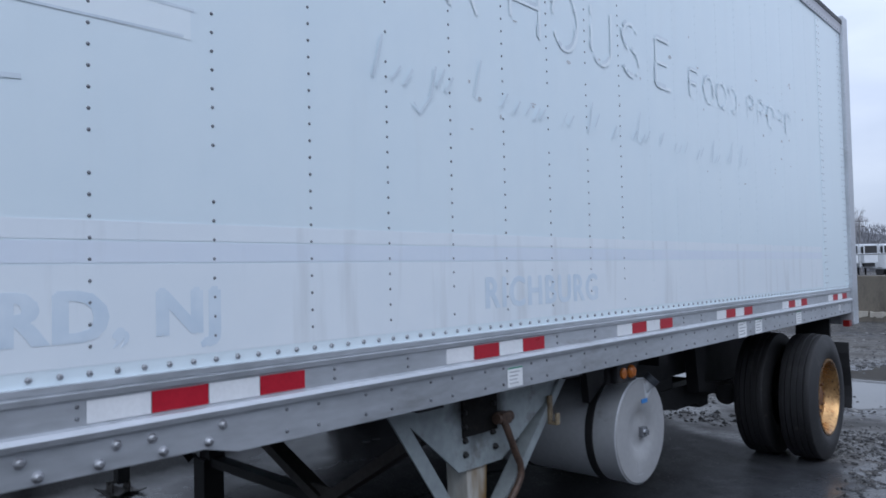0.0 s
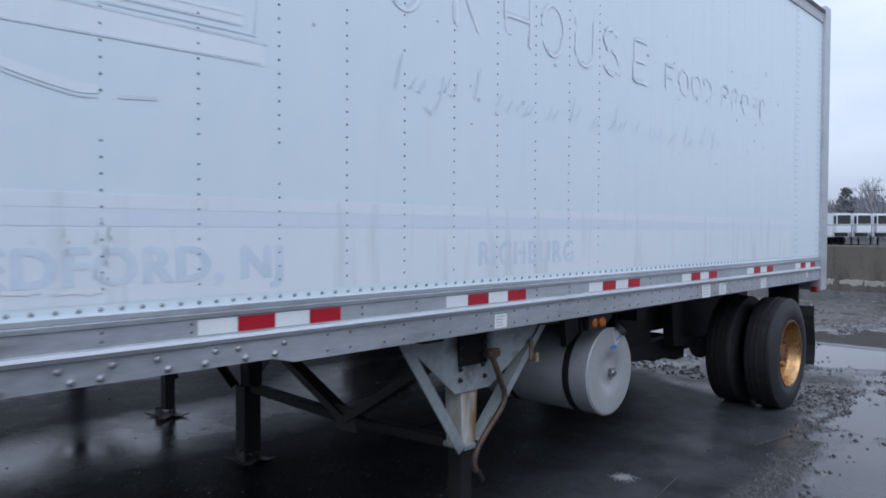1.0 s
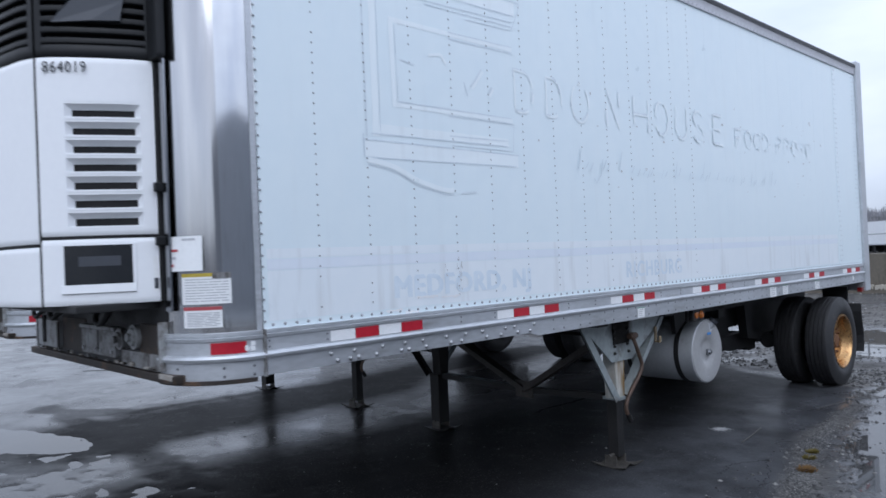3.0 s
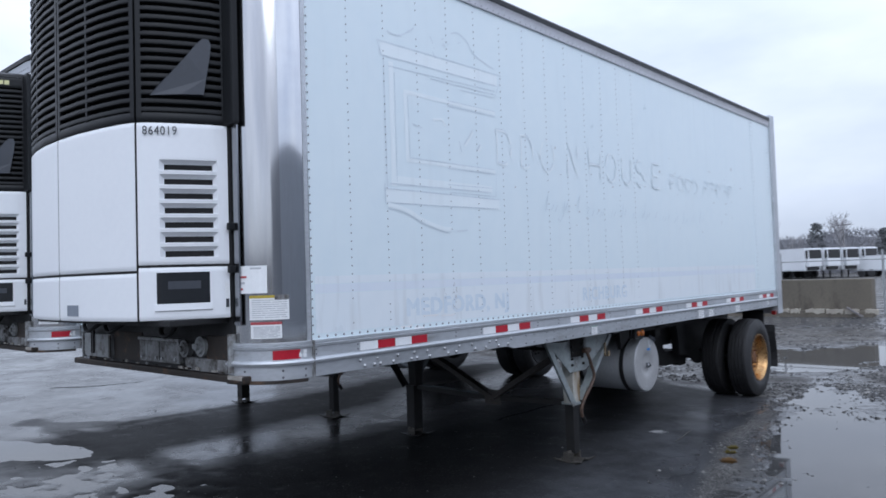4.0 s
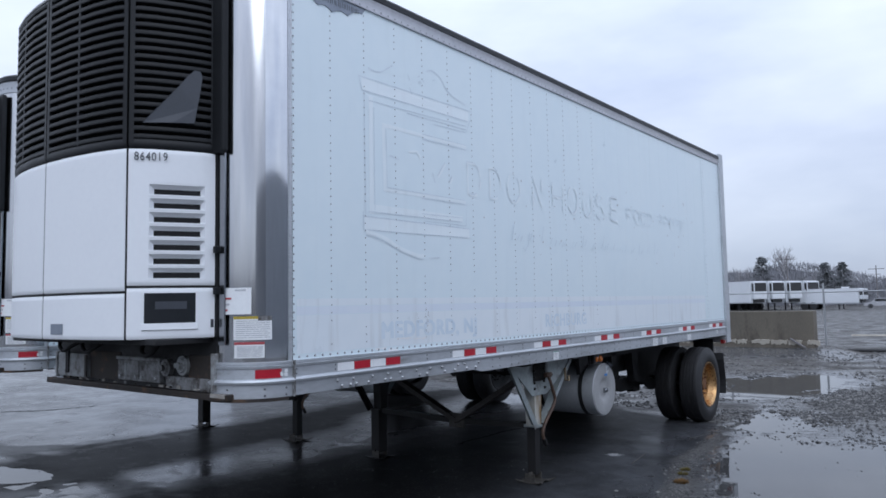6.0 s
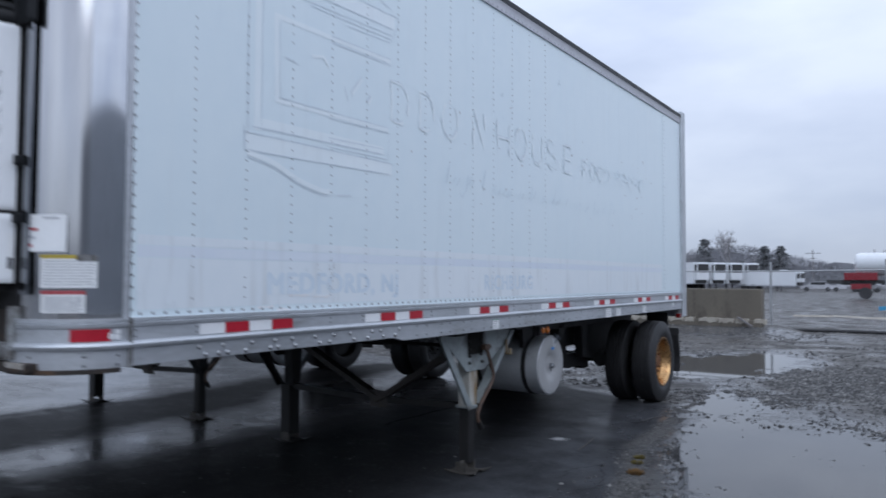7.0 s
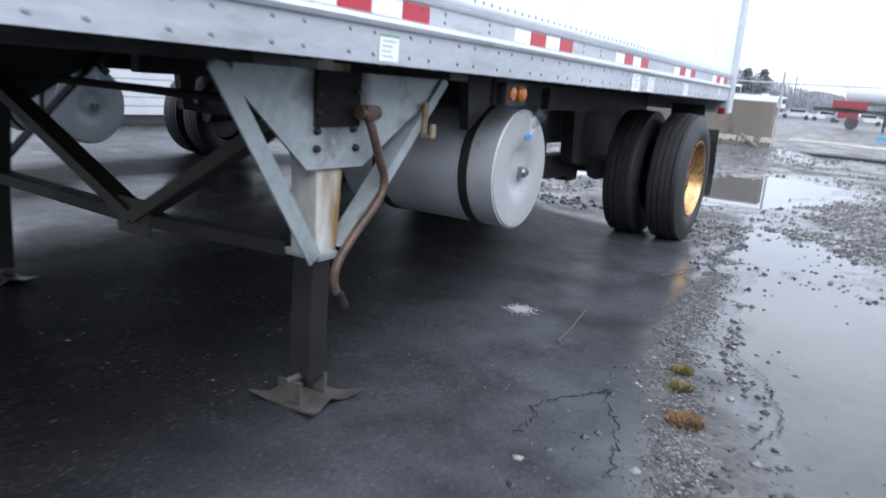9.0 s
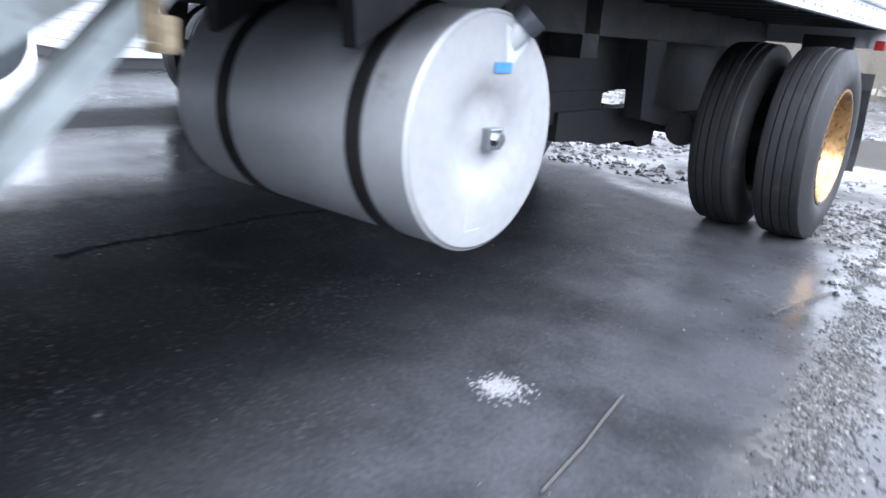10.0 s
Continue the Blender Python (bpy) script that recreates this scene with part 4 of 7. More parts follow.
    for k in range(9):
        mid, left = (lo + hi) / 2, y
        if k in (1, 2, 6):
            worn(arc(y + wide / 2, mid, wide / 2, (hi - lo) / 2, 0, 360, 16), 0.016)
        elif k == 0:
            worn([(y, lo), (y, hi), (y + wide * 0.8, hi)], 0.016)
            worn([(y, mid), (y + wide * 0.6, mid)], 0.016)
        else:
            worn([(y, lo), (y, hi)], 0.016)
            worn(arc(y + wide * 0.3, (mid + hi) / 2 if k > 3 else mid, wide * 0.6, (hi - mid) / 2 if k > 3 else (hi - lo) / 2, 90, -90, 8), 0.014)
        y += 0.21 + (0.12 if k == 3 else 0.0)
    # a line of joined-up script below, worn to slanting hairs
    y = 2.05
    for k in range(34):
        z = 2.33 + rnd.uniform(-0.02, 0.02)
        h = rnd.choice((0.05, 0.06, 0.07, 0.15))
        mark("ghost_stroke", [(y, z), (y + 0.02, z + h * 0.4), (y + 0.045, z + h)], rnd.uniform(0.006, 0.012), M_GHOST_EDGE)
        y += rnd.choice((0.045, 0.06, 0.085, 0.17))
    mark("ghost_stroke", [(2.24, 2.27), (2.27, 2.24), (2.33, 2.30), (2.36, 2.42)], 0.010, M_GHOST_EDGE)
    for k in range(40):
        bm = bmesh.new()
        y, z = rnd.uniform(1.6, 6.9), rnd.uniform(2.2, 3.1)
        w, h = rnd.uniform(0.006, 0.03), rnd.uniform(0.004, 0.016)
        pts = [(y + w * math.cos(a) * rnd.uniform(0.5, 1), z + h * math.sin(a) * rnd.uniform(0.5, 1)) for a in [2 * math.pi * i / 7 for i in range(7)]]
        bm.faces.new([bm.verts.new((0.0011, a, b)) for a, b in pts])
        part("scuff_mark", bm, M_SCUFF, t)
    for y0, y1, z in ((0.47, 0.63, 1.517), (0.66, 0.81, 1.508), (0.24, 0.36, 1.460), (0.38, 0.48, 1.442)):
        n = 9
        bm = bmesh.new()
        up = [(y0 + (y1 - y0) * k / n, z + rnd.uniform(0.002, 0.010)) for k in range(n + 1)]
        dn = [(y0 + (y1 - y0) * k / n, z - rnd.uniform(0.002, 0.012)) for k in range(n, -1, -1)]
        bm.faces.new([bm.verts.new((0.0026, a, b)) for a, b in up + dn])
        part("scrape_mark", bm, M_WHITE_TAPE, t, "white scrape through the old paint")
    for k in range(16):
        y, z = rnd.choice((0.70, 0.79, 0.82)) + rnd.uniform(-0.015, 0.015), rnd.uniform(1.53, 1.74)
        mark("scuff_mark", [(y, z), (y + rnd.uniform(-0.006, 0.006), z + rnd.uniform(0.01, 0.04))], rnd.uniform(0.003, 0.007), M_SCUFF, 0.002)
    # badge by the roof at the front: ribbed silver ribbon with three hanging points
    cusps = [(-0.51, 3.84), (-0.42, 3.787), (-0.28, 3.772), (-0.15, 3.762), (0.0, 3.782), (0.14, 3.838), (0.225, 3.885)]
    low = []
    for (ya, za), (yb, zb) in zip(cusps, cusps[1:]):
        low += [(ya + (yb - ya) * k / 6, za + (zb - za) * k / 6 + 0.022 * math.sin(math.pi * k / 6)) for k in range(6)]
    poly = low + [(0.225, 3.887), (-0.49, 3.887)]
    b = part("maker_badge", prism_x(bmesh.new(), poly, 0.0, 0.005), M_BANNER, t, "dull silver maker's badge with hanging points")
    bm = bmesh.new()
    for k in range(30):
        y = -0.42 + 0.52 * k / 29 + rnd.uniform(-0.004, 0.004)
        box(bm, 0.005, 0.0062, y, y + 0.005, 3.815 + rnd.uniform(0, 0.012), 3.868 - rnd.uniform(0, 0.015))
    part("badge_ribs", bm, M_DIGIT, b)



def unit_line():
    half = [(-0.285, -0.86), (-0.31, -0.95), (-0.36, -1.06), (-0.43, -1.19), (-0.475, -1.255), (-0.525, -1.305), (-0.62, -1.345), (-0.80, -1.385), (-1.04, -1.415), (-W / 2, -1.425)]
    return Line(half + [(-W - x, y) for x, y in half[-2::-1]])


UNIT = unit_line()


def refrigeration_unit(t):
    u = new("refrigeration_unit")
    u.parent = t
    tagged(u, "white and black refrigeration unit bolted to the nose")
    L = UNIT.length
    sA = UNIT.near(-1.305, 0, L / 2)             # seam beside the corner door
    sB = sA + 0.80                               # seam in the middle
    zb, zm, zt = 1.590, 2.715, 3.80
    # carcass behind the panels, its near-black colour painting the shade inside
    bm = bmesh.new()
    ring = [UNIT.at(s) - UNIT.out(s) * 0.05 for s in UNIT.between(0, L)]
    lo = [bm.verts.new((p.x, p.y, zb + 0.03)) for p in ring]
    hi = [bm.verts.new((p.x, p.y, zt - 0.01)) for p in ring]
    bm.faces.new(lo[::-1])
    bm.faces.new(hi)
    for i in range(len(ring)):
        j = (i + 1) % len(ring)
        bm.faces.new((lo[i], lo[j], hi[j], hi[i]))
    part("carcass", bm, M_GAP_SHADE, u)
    # white doors; the corner one has an opening for the louvres
    v0, v1 = UNIT.near(-0.925, 0, sA), UNIT.near(-1.210, 0, sA + 0.02)
    zz0, zz1, nv = 1.935, 2.515, 7
    zl = 1.885
    prof = lambda a, b: [(-0.04, a), (-0.006, a), (0.0, a + 0.012), (0.0, min(a + 0.03, (a + b) / 2)), (0.0, max(b - 0.03, (a + b) / 2 + 0.0005)), (0.0, b - 0.012), (-0.006, b), (-0.04, b)]
    g = 0.007
    for a, b in ((0, sA), (sA, sB), (sB, L)):
        z_split = zl + (0.012 if a == 0 else -0.018)
        bm = bmesh.new()
        if a == 0:
            sweep(bm, UNIT, a + g, v0, prof(z_split + 0.007, zm))
            sweep(bm, UNIT, v1, b - g, prof(z_split + 0.007, zm))
            sweep(bm, UNIT, v0, v1, [(-0.04, z_split + 0.007), (-0.006, z_split + 0.007), (0.0, z_split + 0.019), (0.0, z_split + 0.037), (0.0, zz0), (-0.04, zz0)])
            sweep(bm, UNIT, v0, v1, [(-0.04, zz1), (0.0, zz1), (0.0, zm - 0.03), (0.0, zm - 0.012), (-0.006, zm), (-0.04, zm)])
            bmesh.ops.remove_doubles(bm, verts=bm.verts, dist=0.0005)
        else:
            sweep(bm, UNIT, a + g, b - g, prof(z_split + 0.007, zm))
        part("door_panel", bm, M_UNIT_WHITE, u, "glossy white moulded door panel", True)
        part("lower_panel", sweep(bmesh.new(), UNIT, a + g, b - g, prof(zb, z_split - 0.007)), M_UNIT_WHITE, u, "", True)
    # near-black strips in the seams paint the shade of the gaps
    for s in (sA, sB):
        part("seam_gasket", strip(bmesh.new(), UNIT, s - g, s + g, zb, zm, -0.012, -0.003), M_GAP_SHADE, u)
    for a, b in ((0, sA), (sA, sB), (sB, L)):
        zs = zl + (0.012 if a == 0 else -0.018)
        part("seam_gasket", strip(bmesh.new(), UNIT, a + g, b - g, zs - 0.007, zs + 0.007, -0.012, -0.003), M_GAP_SHADE, u)
    # black upper shroud
    for a, b in ((0.0, sA), (sA, sB), (sB, L)):
        bm = bmesh.new()
        fr = 0.035
        sweep(bm, UNIT, a + g, a + fr, prof(zm + 0.008, zt))
        sweep(bm, UNIT, b - fr, b - g, prof(zm + 0.008, zt))
        sweep(bm, UNIT, a + fr, b - fr, prof(zm + 0.008, zm + 0.06))
        sweep(bm, UNIT, a + fr, b - fr, prof(zt - (0.10 if a == 0 else 0.03), zt))
        part("grille_frame", bm, M_UNIT_BLACK, u, "black moulded grille frame", True)
        top = zt - (0.10 if a == 0 else 0.03)
        n = 19
        for k in range(n):
            z = zm + 0.06 + (top - zm - 0.06) * (k + 0.5) / n
            sl = sweep(bmesh.new(), UNIT, a + fr, b - fr, [(-0.045, z - 0.010), (-0.005, z - 0.022), (0.000, z - 0.017), (0.001, z - 0.008), (-0.001, z + 0.004), (-0.006, z + 0.008), (-0.045, z + 0.012)])
            part("slat", sl, M_UNIT_BLACK, u, "", True)
    for s in (sA + 0.42, sB + 0.42):
        part("grille_post", sweep(bmesh.new(), UNIT, s, s + 0.016, prof(zm + 0.05, zt - 0.03)), M_UNIT_BLACK, u, "", True)
    # domed top
    bm = bmesh.new()
    rows = []
    for inset, z in ((0.0, zt), (0.012, zt + 0.030), (0.05, zt + 0.052), (0.14, zt + 0.066)):
        rows.append([bm.verts.new((*(UNIT.at(s) - UNIT.out(s) * inset), z)) for s in UNIT.between(0, L)])
    for a, b in zip(rows, rows[1:]):
        for i in range(len(a) - 1):
            bm.faces.new((a[i], a[i + 1], b[i + 1], b[i]))
        bm.faces.new((a[0], b[0], b[-1], a[-1])) if a is rows[-2] else None
    bm.faces.new(rows[-1])
    part("top_cover", bm, M_UNIT_BLACK, u, "rounded black top cover", True)
    # dark side return; a near-black sheet paints the gap's shade towards the trailer nose
    for sx in (1, -1):
        x = -0.285 if sx > 0 else -W + 0.285
        xa, xb = sorted((x + sx * 0.098, x - sx * 0.06))
        part("side_return", box(bmesh.new(), xa, xb, -0.885, -0.842, zm, zt + 0.03, 0.018), M_UNIT_BLACK, u)
        xa, xb = sorted((x + sx * 0.012, x - sx * 0.06))
        part("side_gap", box(bmesh.new(), xa, xb, -0.862, -0.842, zb, zm), M_GAP_SHADE, u)
        xa, xb = sorted((x + sx * 0.075, x + sx * 0.015))
        part("side_flange", box(bmesh.new(), xa, xb, -0.852, -0.841, zb - 0.05, zm, 0.002), M_STEEL_DULL, u)
    # louvres: sloping hoods over slots painted with their shade, with ribs between
    h = (zz1 - zz0) / nv
    for k in range(nv):
        a = zz0 + h * k
        vt = part("louvre", sweep(bmesh.new(), UNIT, v0, v1, [(-0.001, a + h), (-0.001, a + h - 0.010), (-0.030, a + 0.047), (-0.034, a + 0.051), (-0.012, a + h)]), M_UNIT_WHITE, u, "white sloping louvre over a dark slot", True)
        part("rib", sweep(bmesh.new(), UNIT, v0, v1, [(-0.03, a), (0.0, a), (0.001, a + 0.004), (0.0, a + 0.012), (-0.03, a + 0.006)]), M_UNIT_WHITE, vt, "", True)
        for s0, s1 in ((v0, v0 + 0.022), (v1, v1 - 0.026)):
            ck = bmesh.new()
            pts = [(s0, -0.001, a), (s0, -0.001, a + h), (s1, -0.030, a + 0.010), (s1, -0.030, a + 0.048)]
            q = [ck.verts.new((*(UNIT.at(s) + UNIT.out(s) * d), z)) for s, d, z in pts]
            ck.faces.new((q[0], q[1], q[3]))
            ck.faces.new((q[0], q[3], q[2]))
            part("cheek", ck, M_UNIT_WHITE, vt)
        part("slot_void", strip(bmesh.new(), UNIT, v0, v1, a + 0.002, a + 0.056, -0.046, -0.036), M_GAP_SHADE, vt)
    # control window with a white bezel
    d0, d1 = UNIT.near(-0.975, 0, sA), UNIT.near(-1.228, 0, sA + 0.02)
    cw = part("control_window", strip(bmesh.new(), UNIT, d0, d1, 1.683, 1.860, 0.001, 0.003), M_SCREEN, u, "dark glossy control window", True)
    part("display", strip(bmesh.new(), UNIT, d0 + 0.05, d1 - 0.06, 1.765, 1.810, 0.0031, 0.0036), M_FIN, cw, "", True)
    bz = bmesh.new()
    sweep(bz, UNIT, d0 - 0.012, d1 + 0.012, [(0.0, 1.640), (0.010, 1.645), (0.008, 1.681), (0.0, 1.683)])
    sweep(bz, UNIT, d0 - 0.014, d0, [(0.0, 1.683), (0.006, 1.683), (0.006, 1.868), (0.0, 1.868)])
    part("bezel", bz, M_UNIT_WHITE, cw, "", True)
    part("small_plate", strip(bmesh.new(), UNIT, sB - 0.26, sB - 0.115, 1.62, 1.685, 0.001, 0.003), M_BANNER, u, "small grey recessed plate", True)
    for z in (1.87, 2.12):
        lt = bmesh.new()
        box(lt, -0.275, -0.245, -0.89, -0.85, z - 0.022, z + 0.022, 0.008)
        part("latch", lt, M_UNIT_BLACK, u, "black door latch")
    lab = part("side_label", strip(bmesh.new(), UNIT, 0.01, 0.035, 1.64, 1.80, 0.001, 0.002), M_PAPER, u, "", True)
    part("label_print", strip(bmesh.new(), UNIT, 0.013, 0.032, 1.65, 1.70, 0.0021, 0.0028), M_DIGIT, lab, "", True)
    # fleet number on the corner door
    s_l, s_r = UNIT.near(-1.278, 0, sA), UNIT.near(-1.135, 0, sA)
    a, b = UNIT.at(s_l), UNIT.at(s_r)
    d = (b - a).normalized()
    o = Vector((d.y, -d.x))
    m = Matrix(((d.x, 0, o.x, a.x + o.x * 0.012), (d.y, 0, o.y, a.y + o.y * 0.012), (0, 1, 0, 2.645), (0, 0, 0, 1)))
    letters("fleet_digit", "864019", 0.050, M_DIGIT, u, m, 0.001, 1.12, 0.80)
    # badge at the top of the corner grille, one block for each sign
    s0, s1 = UNIT.near(-0.985, 0, sA), UNIT.near(-1.28, 0, sA)
    bb = part("badge_plate", strip(bmesh.new(), UNIT, s0 - 0.012, s1 + 0.012, 3.717, 3.775, 0.001, 0.004), M_UNIT_BLACK, u, "black badge plate with pale yellow blocks", True)
    for k in range(7):
        c0 = s0 + (s1 - s0) * (k + 0.10) / 7
        part("badge_block", strip(bmesh.new(), UNIT, c0, c0 + (s1 - s0) * 0.80 / 7, 3.726, 3.766, 0.0042, 0.0065), M_LOGO, bb, "pale yellow block")
    # fin-shaped plate over the corner grille
    bm = bmesh.new()
    sh = [(0.098, 2.885), (0.22, 2.880), (0.385, 2.868), (0.35, 2.915), (0.27, 3.01), (0.185, 3.11), (0.135, 3.18), (0.100, 3.214), (0.066, 3.212), (0.054, 3.18), (0.062, 3.10), (0.082, 2.98)]
    lo, hi = [], []
    for s, z in sh:
        c, o = UNIT.at(s + 0.04), UNIT.out(s + 0.04)
        lo.append(bm.verts.new((*(c + o * 0.004), z)))
        hi.append(bm.verts.new((*(c + o * 0.019), z)))
    bm.faces.new(lo[::-1])
    bm.faces.new(hi)
    for i in range(len(sh)):
        j = (i + 1) % len(sh)
        bm.faces.new((lo[i], lo[j], hi[j], hi[i]))
    part("fin_plate", bm, M_FIN, u, "dark grey fin-shaped plate")


def nose_details(t):
    rnd = random.Random(7)

    def label(name, d0, d1, z0, z1, band, text_label, off=0.005):
        lab = part(name, strip(bmesh.new(), NOSE, nose_s(d0), nose_s(d1), z0, z1, off, off + 0.0015), M_PAPER, t, text_label, True)
        if band:
            part("label_band", strip(bmesh.new(), NOSE, nose_s(d0), nose_s(d1), z1 - 0.016, z1, off + 0.0016, off + 0.0022), band, lab, "", True)
        for j in range(9):
            z = z1 - 0.026 - (z1 - z0 - 0.03) * j / 9
            a = d1 - 3
            while a > d0 + 5:
                w = min(rnd.uniform(9, 22), a - d0 - 2)
                part("print_line", strip(bmesh.new(), NOSE, nose_s(a - w), nose_s(a), z - 0.0042, z, off + 0.0016, off + 0.0021), M_INK, lab)
                a -= w + rnd.uniform(0.8, 1.6)
        return lab

    label("warning_label", 22, 64, 1.570, 1.712, M_YELLOW, "white printed label with yellow header")
    part("torn_corner", strip(bmesh.new(), NOSE, nose_s(22), nose_s(37), 1.686, 1.7135, 0.0068, 0.0076), M_DIRTY, t, "torn brown corner of the label")
    label("warning_label", 30, 63, 1.462, 1.558, M_INK_RED, "white printed label with red header")
    bm = bmesh.new()
    sweep(bm, NOSE, nose_s(44), nose_s(80), [(0.016, 1.725), (0.0175, 1.725), (0.009, 1.885), (0.0075, 1.885)])
    pt = part("lot_tag", bm, M_PAPER, t, "white paper lot tag taped to the steel")
    for j in range(3):
        part("print_line", sweep(bmesh.new(), NOSE, nose_s(70 - 2 * j), nose_s(77), [(0.0180 - 0.002 * j, 1.745 + 0.035 * j), (0.0190 - 0.002 * j, 1.745 + 0.035 * j), (0.0183 - 0.002 * j, 1.757 + 0.035 * j), (0.0173 - 0.002 * j, 1.757 + 0.035 * j)]), M_INK_RED if j != 1 else M_INK, pt)
    part("print_line", sweep(bmesh.new(), NOSE, nose_s(50), nose_s(62), [(0.0105, 1.865), (0.0115, 1.865), (0.0110, 1.875), (0.0100, 1.875)]), M_INK, pt)
    # perforated stainless strip beside the unit, its holes painted as near-black shade
    bm = bmesh.new()
    for k in range(34):
        z = 1.95 + 0.022 * k
        strip(bm, NOSE, nose_s(87), nose_s(90), z, z + 0.012, 0.0005, 0.0015)
    part("perforation", bm, M_GAP_SHADE, t, kind="stuff")
    # front sill: rusty rail, dirty plates, boxes, glad-hands couplings and hoses
    bm = bmesh.new()
    box(bm, -W + 0.12, -0.16, -0.880, -0.80, 1.208, 1.250, 0.008)
    part("front_sill", bm, M_BROWN, t, "rusty brown steel front sill")
    part("front_backing", box(bmesh.new(), -W + 0.29, -0.29, -0.852, -0.80, 1.252, 1.62), M_BLACK, t)
    part("sill_plate", box(bmesh.new(), -0.555, -0.315, -0.868, -0.83, 1.29, 1.475, 0.004), M_BROWN, t, "rust-brown plate")
    part("sill_plate", box(bmesh.new(), -1.83, -1.40, -0.858, -0.83, 1.275, 1.47, 0.004), M_BROWN, t, "rust-brown plate")
    part("sill_skirt", box(bmesh.new(), -0.80, -0.325, -0.874, -0.845, 1.255, 1.335, 0.004), M_DIRTY, t)
    for x, z1 in ((-0.292, 1.490), (-2.318, 1.455)):
        part("sill_post", box(bmesh.new(), x - 0.012, x + 0.012, -0.882, -0.84, 1.262, z1, 0.004), M_SILL_PALE, t, "pale scraped steel post")
    # grimy valve box with a lipped lid, and a pale battery box with a dark strap slot
    vb = part("valve_box", box(bmesh.new(), -1.385, -0.86, -0.885, -0.83, 1.285, 1.425, 0.008), M_DIRTY, t, "grimy grey metal box")
    part("lid", box(bmesh.new(), -1.395, -0.85, -0.893, -0.83, 1.426, 1.446, 0.004), M_SILL_PALE, vb)
    part("front_rib", box(bmesh.new(), -1.12, -1.105, -0.892, -0.884, 1.30, 1.42, 0.003), M_DIRTY, vb)
    for x in (-1.35, -1.15, -1.07, -0.90):
        part("bolt", cyl(bmesh.new(), (x, -0.884, 1.315), (x, -0.893, 1.315), 0.010, n=6), M_BOLT, vb)
    part("stain", box(bmesh.new(), -1.30, -1.27, -0.8865, -0.884, 1.295, 1.40), M_SILL_PALE, vb)
    pb = part("battery_box", box(bmesh.new(), -2.285, -1.84, -0.880, -0.83, 1.275, 1.445, 0.008), M_SILL_PALE, t, "pale scratched metal box")
    part("strap_slot", box(bmesh.new(), -2.145, -2.105, -0.888, -0.879, 1.30, 1.475, 0.012), M_BLACK, pb, "black rubber strap")
    part("corner_strap", box(bmesh.new(), -1.865, -1.835, -0.886, -0.879, 1.28, 1.44, 0.003), M_BROWN, pb)
    for x, z, r in ((-0.60, 1.408, 0.062), (-0.79, 1.388, 0.055)):
        bm = bmesh.new()
        cyl(bm, (x, -0.83, z), (x, -0.888, z), r, n=18)
        cyl(bm, (x, -0.888, z), (x, -0.902, z), r * 0.76, r * 0.66, n=18)
        cyl(bm, (x, -0.902, z), (x, -0.92, z), r * 0.34, n=12)
        box(bm, x - r * 1.15, x + r * 0.2, -0.900, -0.878, z - r * 0.25, z + r * 0.25, 0.004)
        part("air_coupling", bm, M_SILL_PALE if x > -0.7 else M_DIRTY, t, "grimy round hose coupling", True)
    part("hose_hook", tube(bmesh.new(), soft_path([(-1.02, -0.90, 1.56), (-1.00, -0.93, 1.49), (-0.94, -0.935, 1.465), (-0.87, -0.93, 1.485), (-0.84, -0.90, 1.55)]), 0.016, 8), M_BLACK, t, "black hanging hose loop", True)
    part("sill_scrape", box(bmesh.new(), -0.31, -0.165, -0.8815, -0.870, 1.228, 1.2515, 0.002), M_CHIP, t, "bare chipped end of the sill")
    rndc = random.Random(31)
    for k in range(26):
        x = rndc.uniform(-2.2, -0.35)
        part("grime_chip", box(bmesh.new(), x, x + rndc.uniform(0.008, 0.035), -0.890, -0.878, 1.262, 1.262 + rndc.uniform(0.006, 0.020), 0.002), rndc.choice((M_CHIP, M_DIRTY, M_BROWN)), t)
    for a in (-1.55, -1.9):
        pts = soft_path([(a, -0.86, 1.56), (a - 0.06, -0.94, 1.50), (a - 0.16, -0.95, 1.47), (a - 0.26, -0.93, 1.52), (a - 0.30, -0.86, 1.58)])
        part("hose", tube(bmesh.new(), pts, 0.014, 8), M_BLACK, t, "black rubber hose", True)
    part("under_unit_pan", box(bmesh.new(), -W + 0.34, -0.34, -1.22, -0.845, 1.555, 1.592, 0.008), M_BLACK, t)


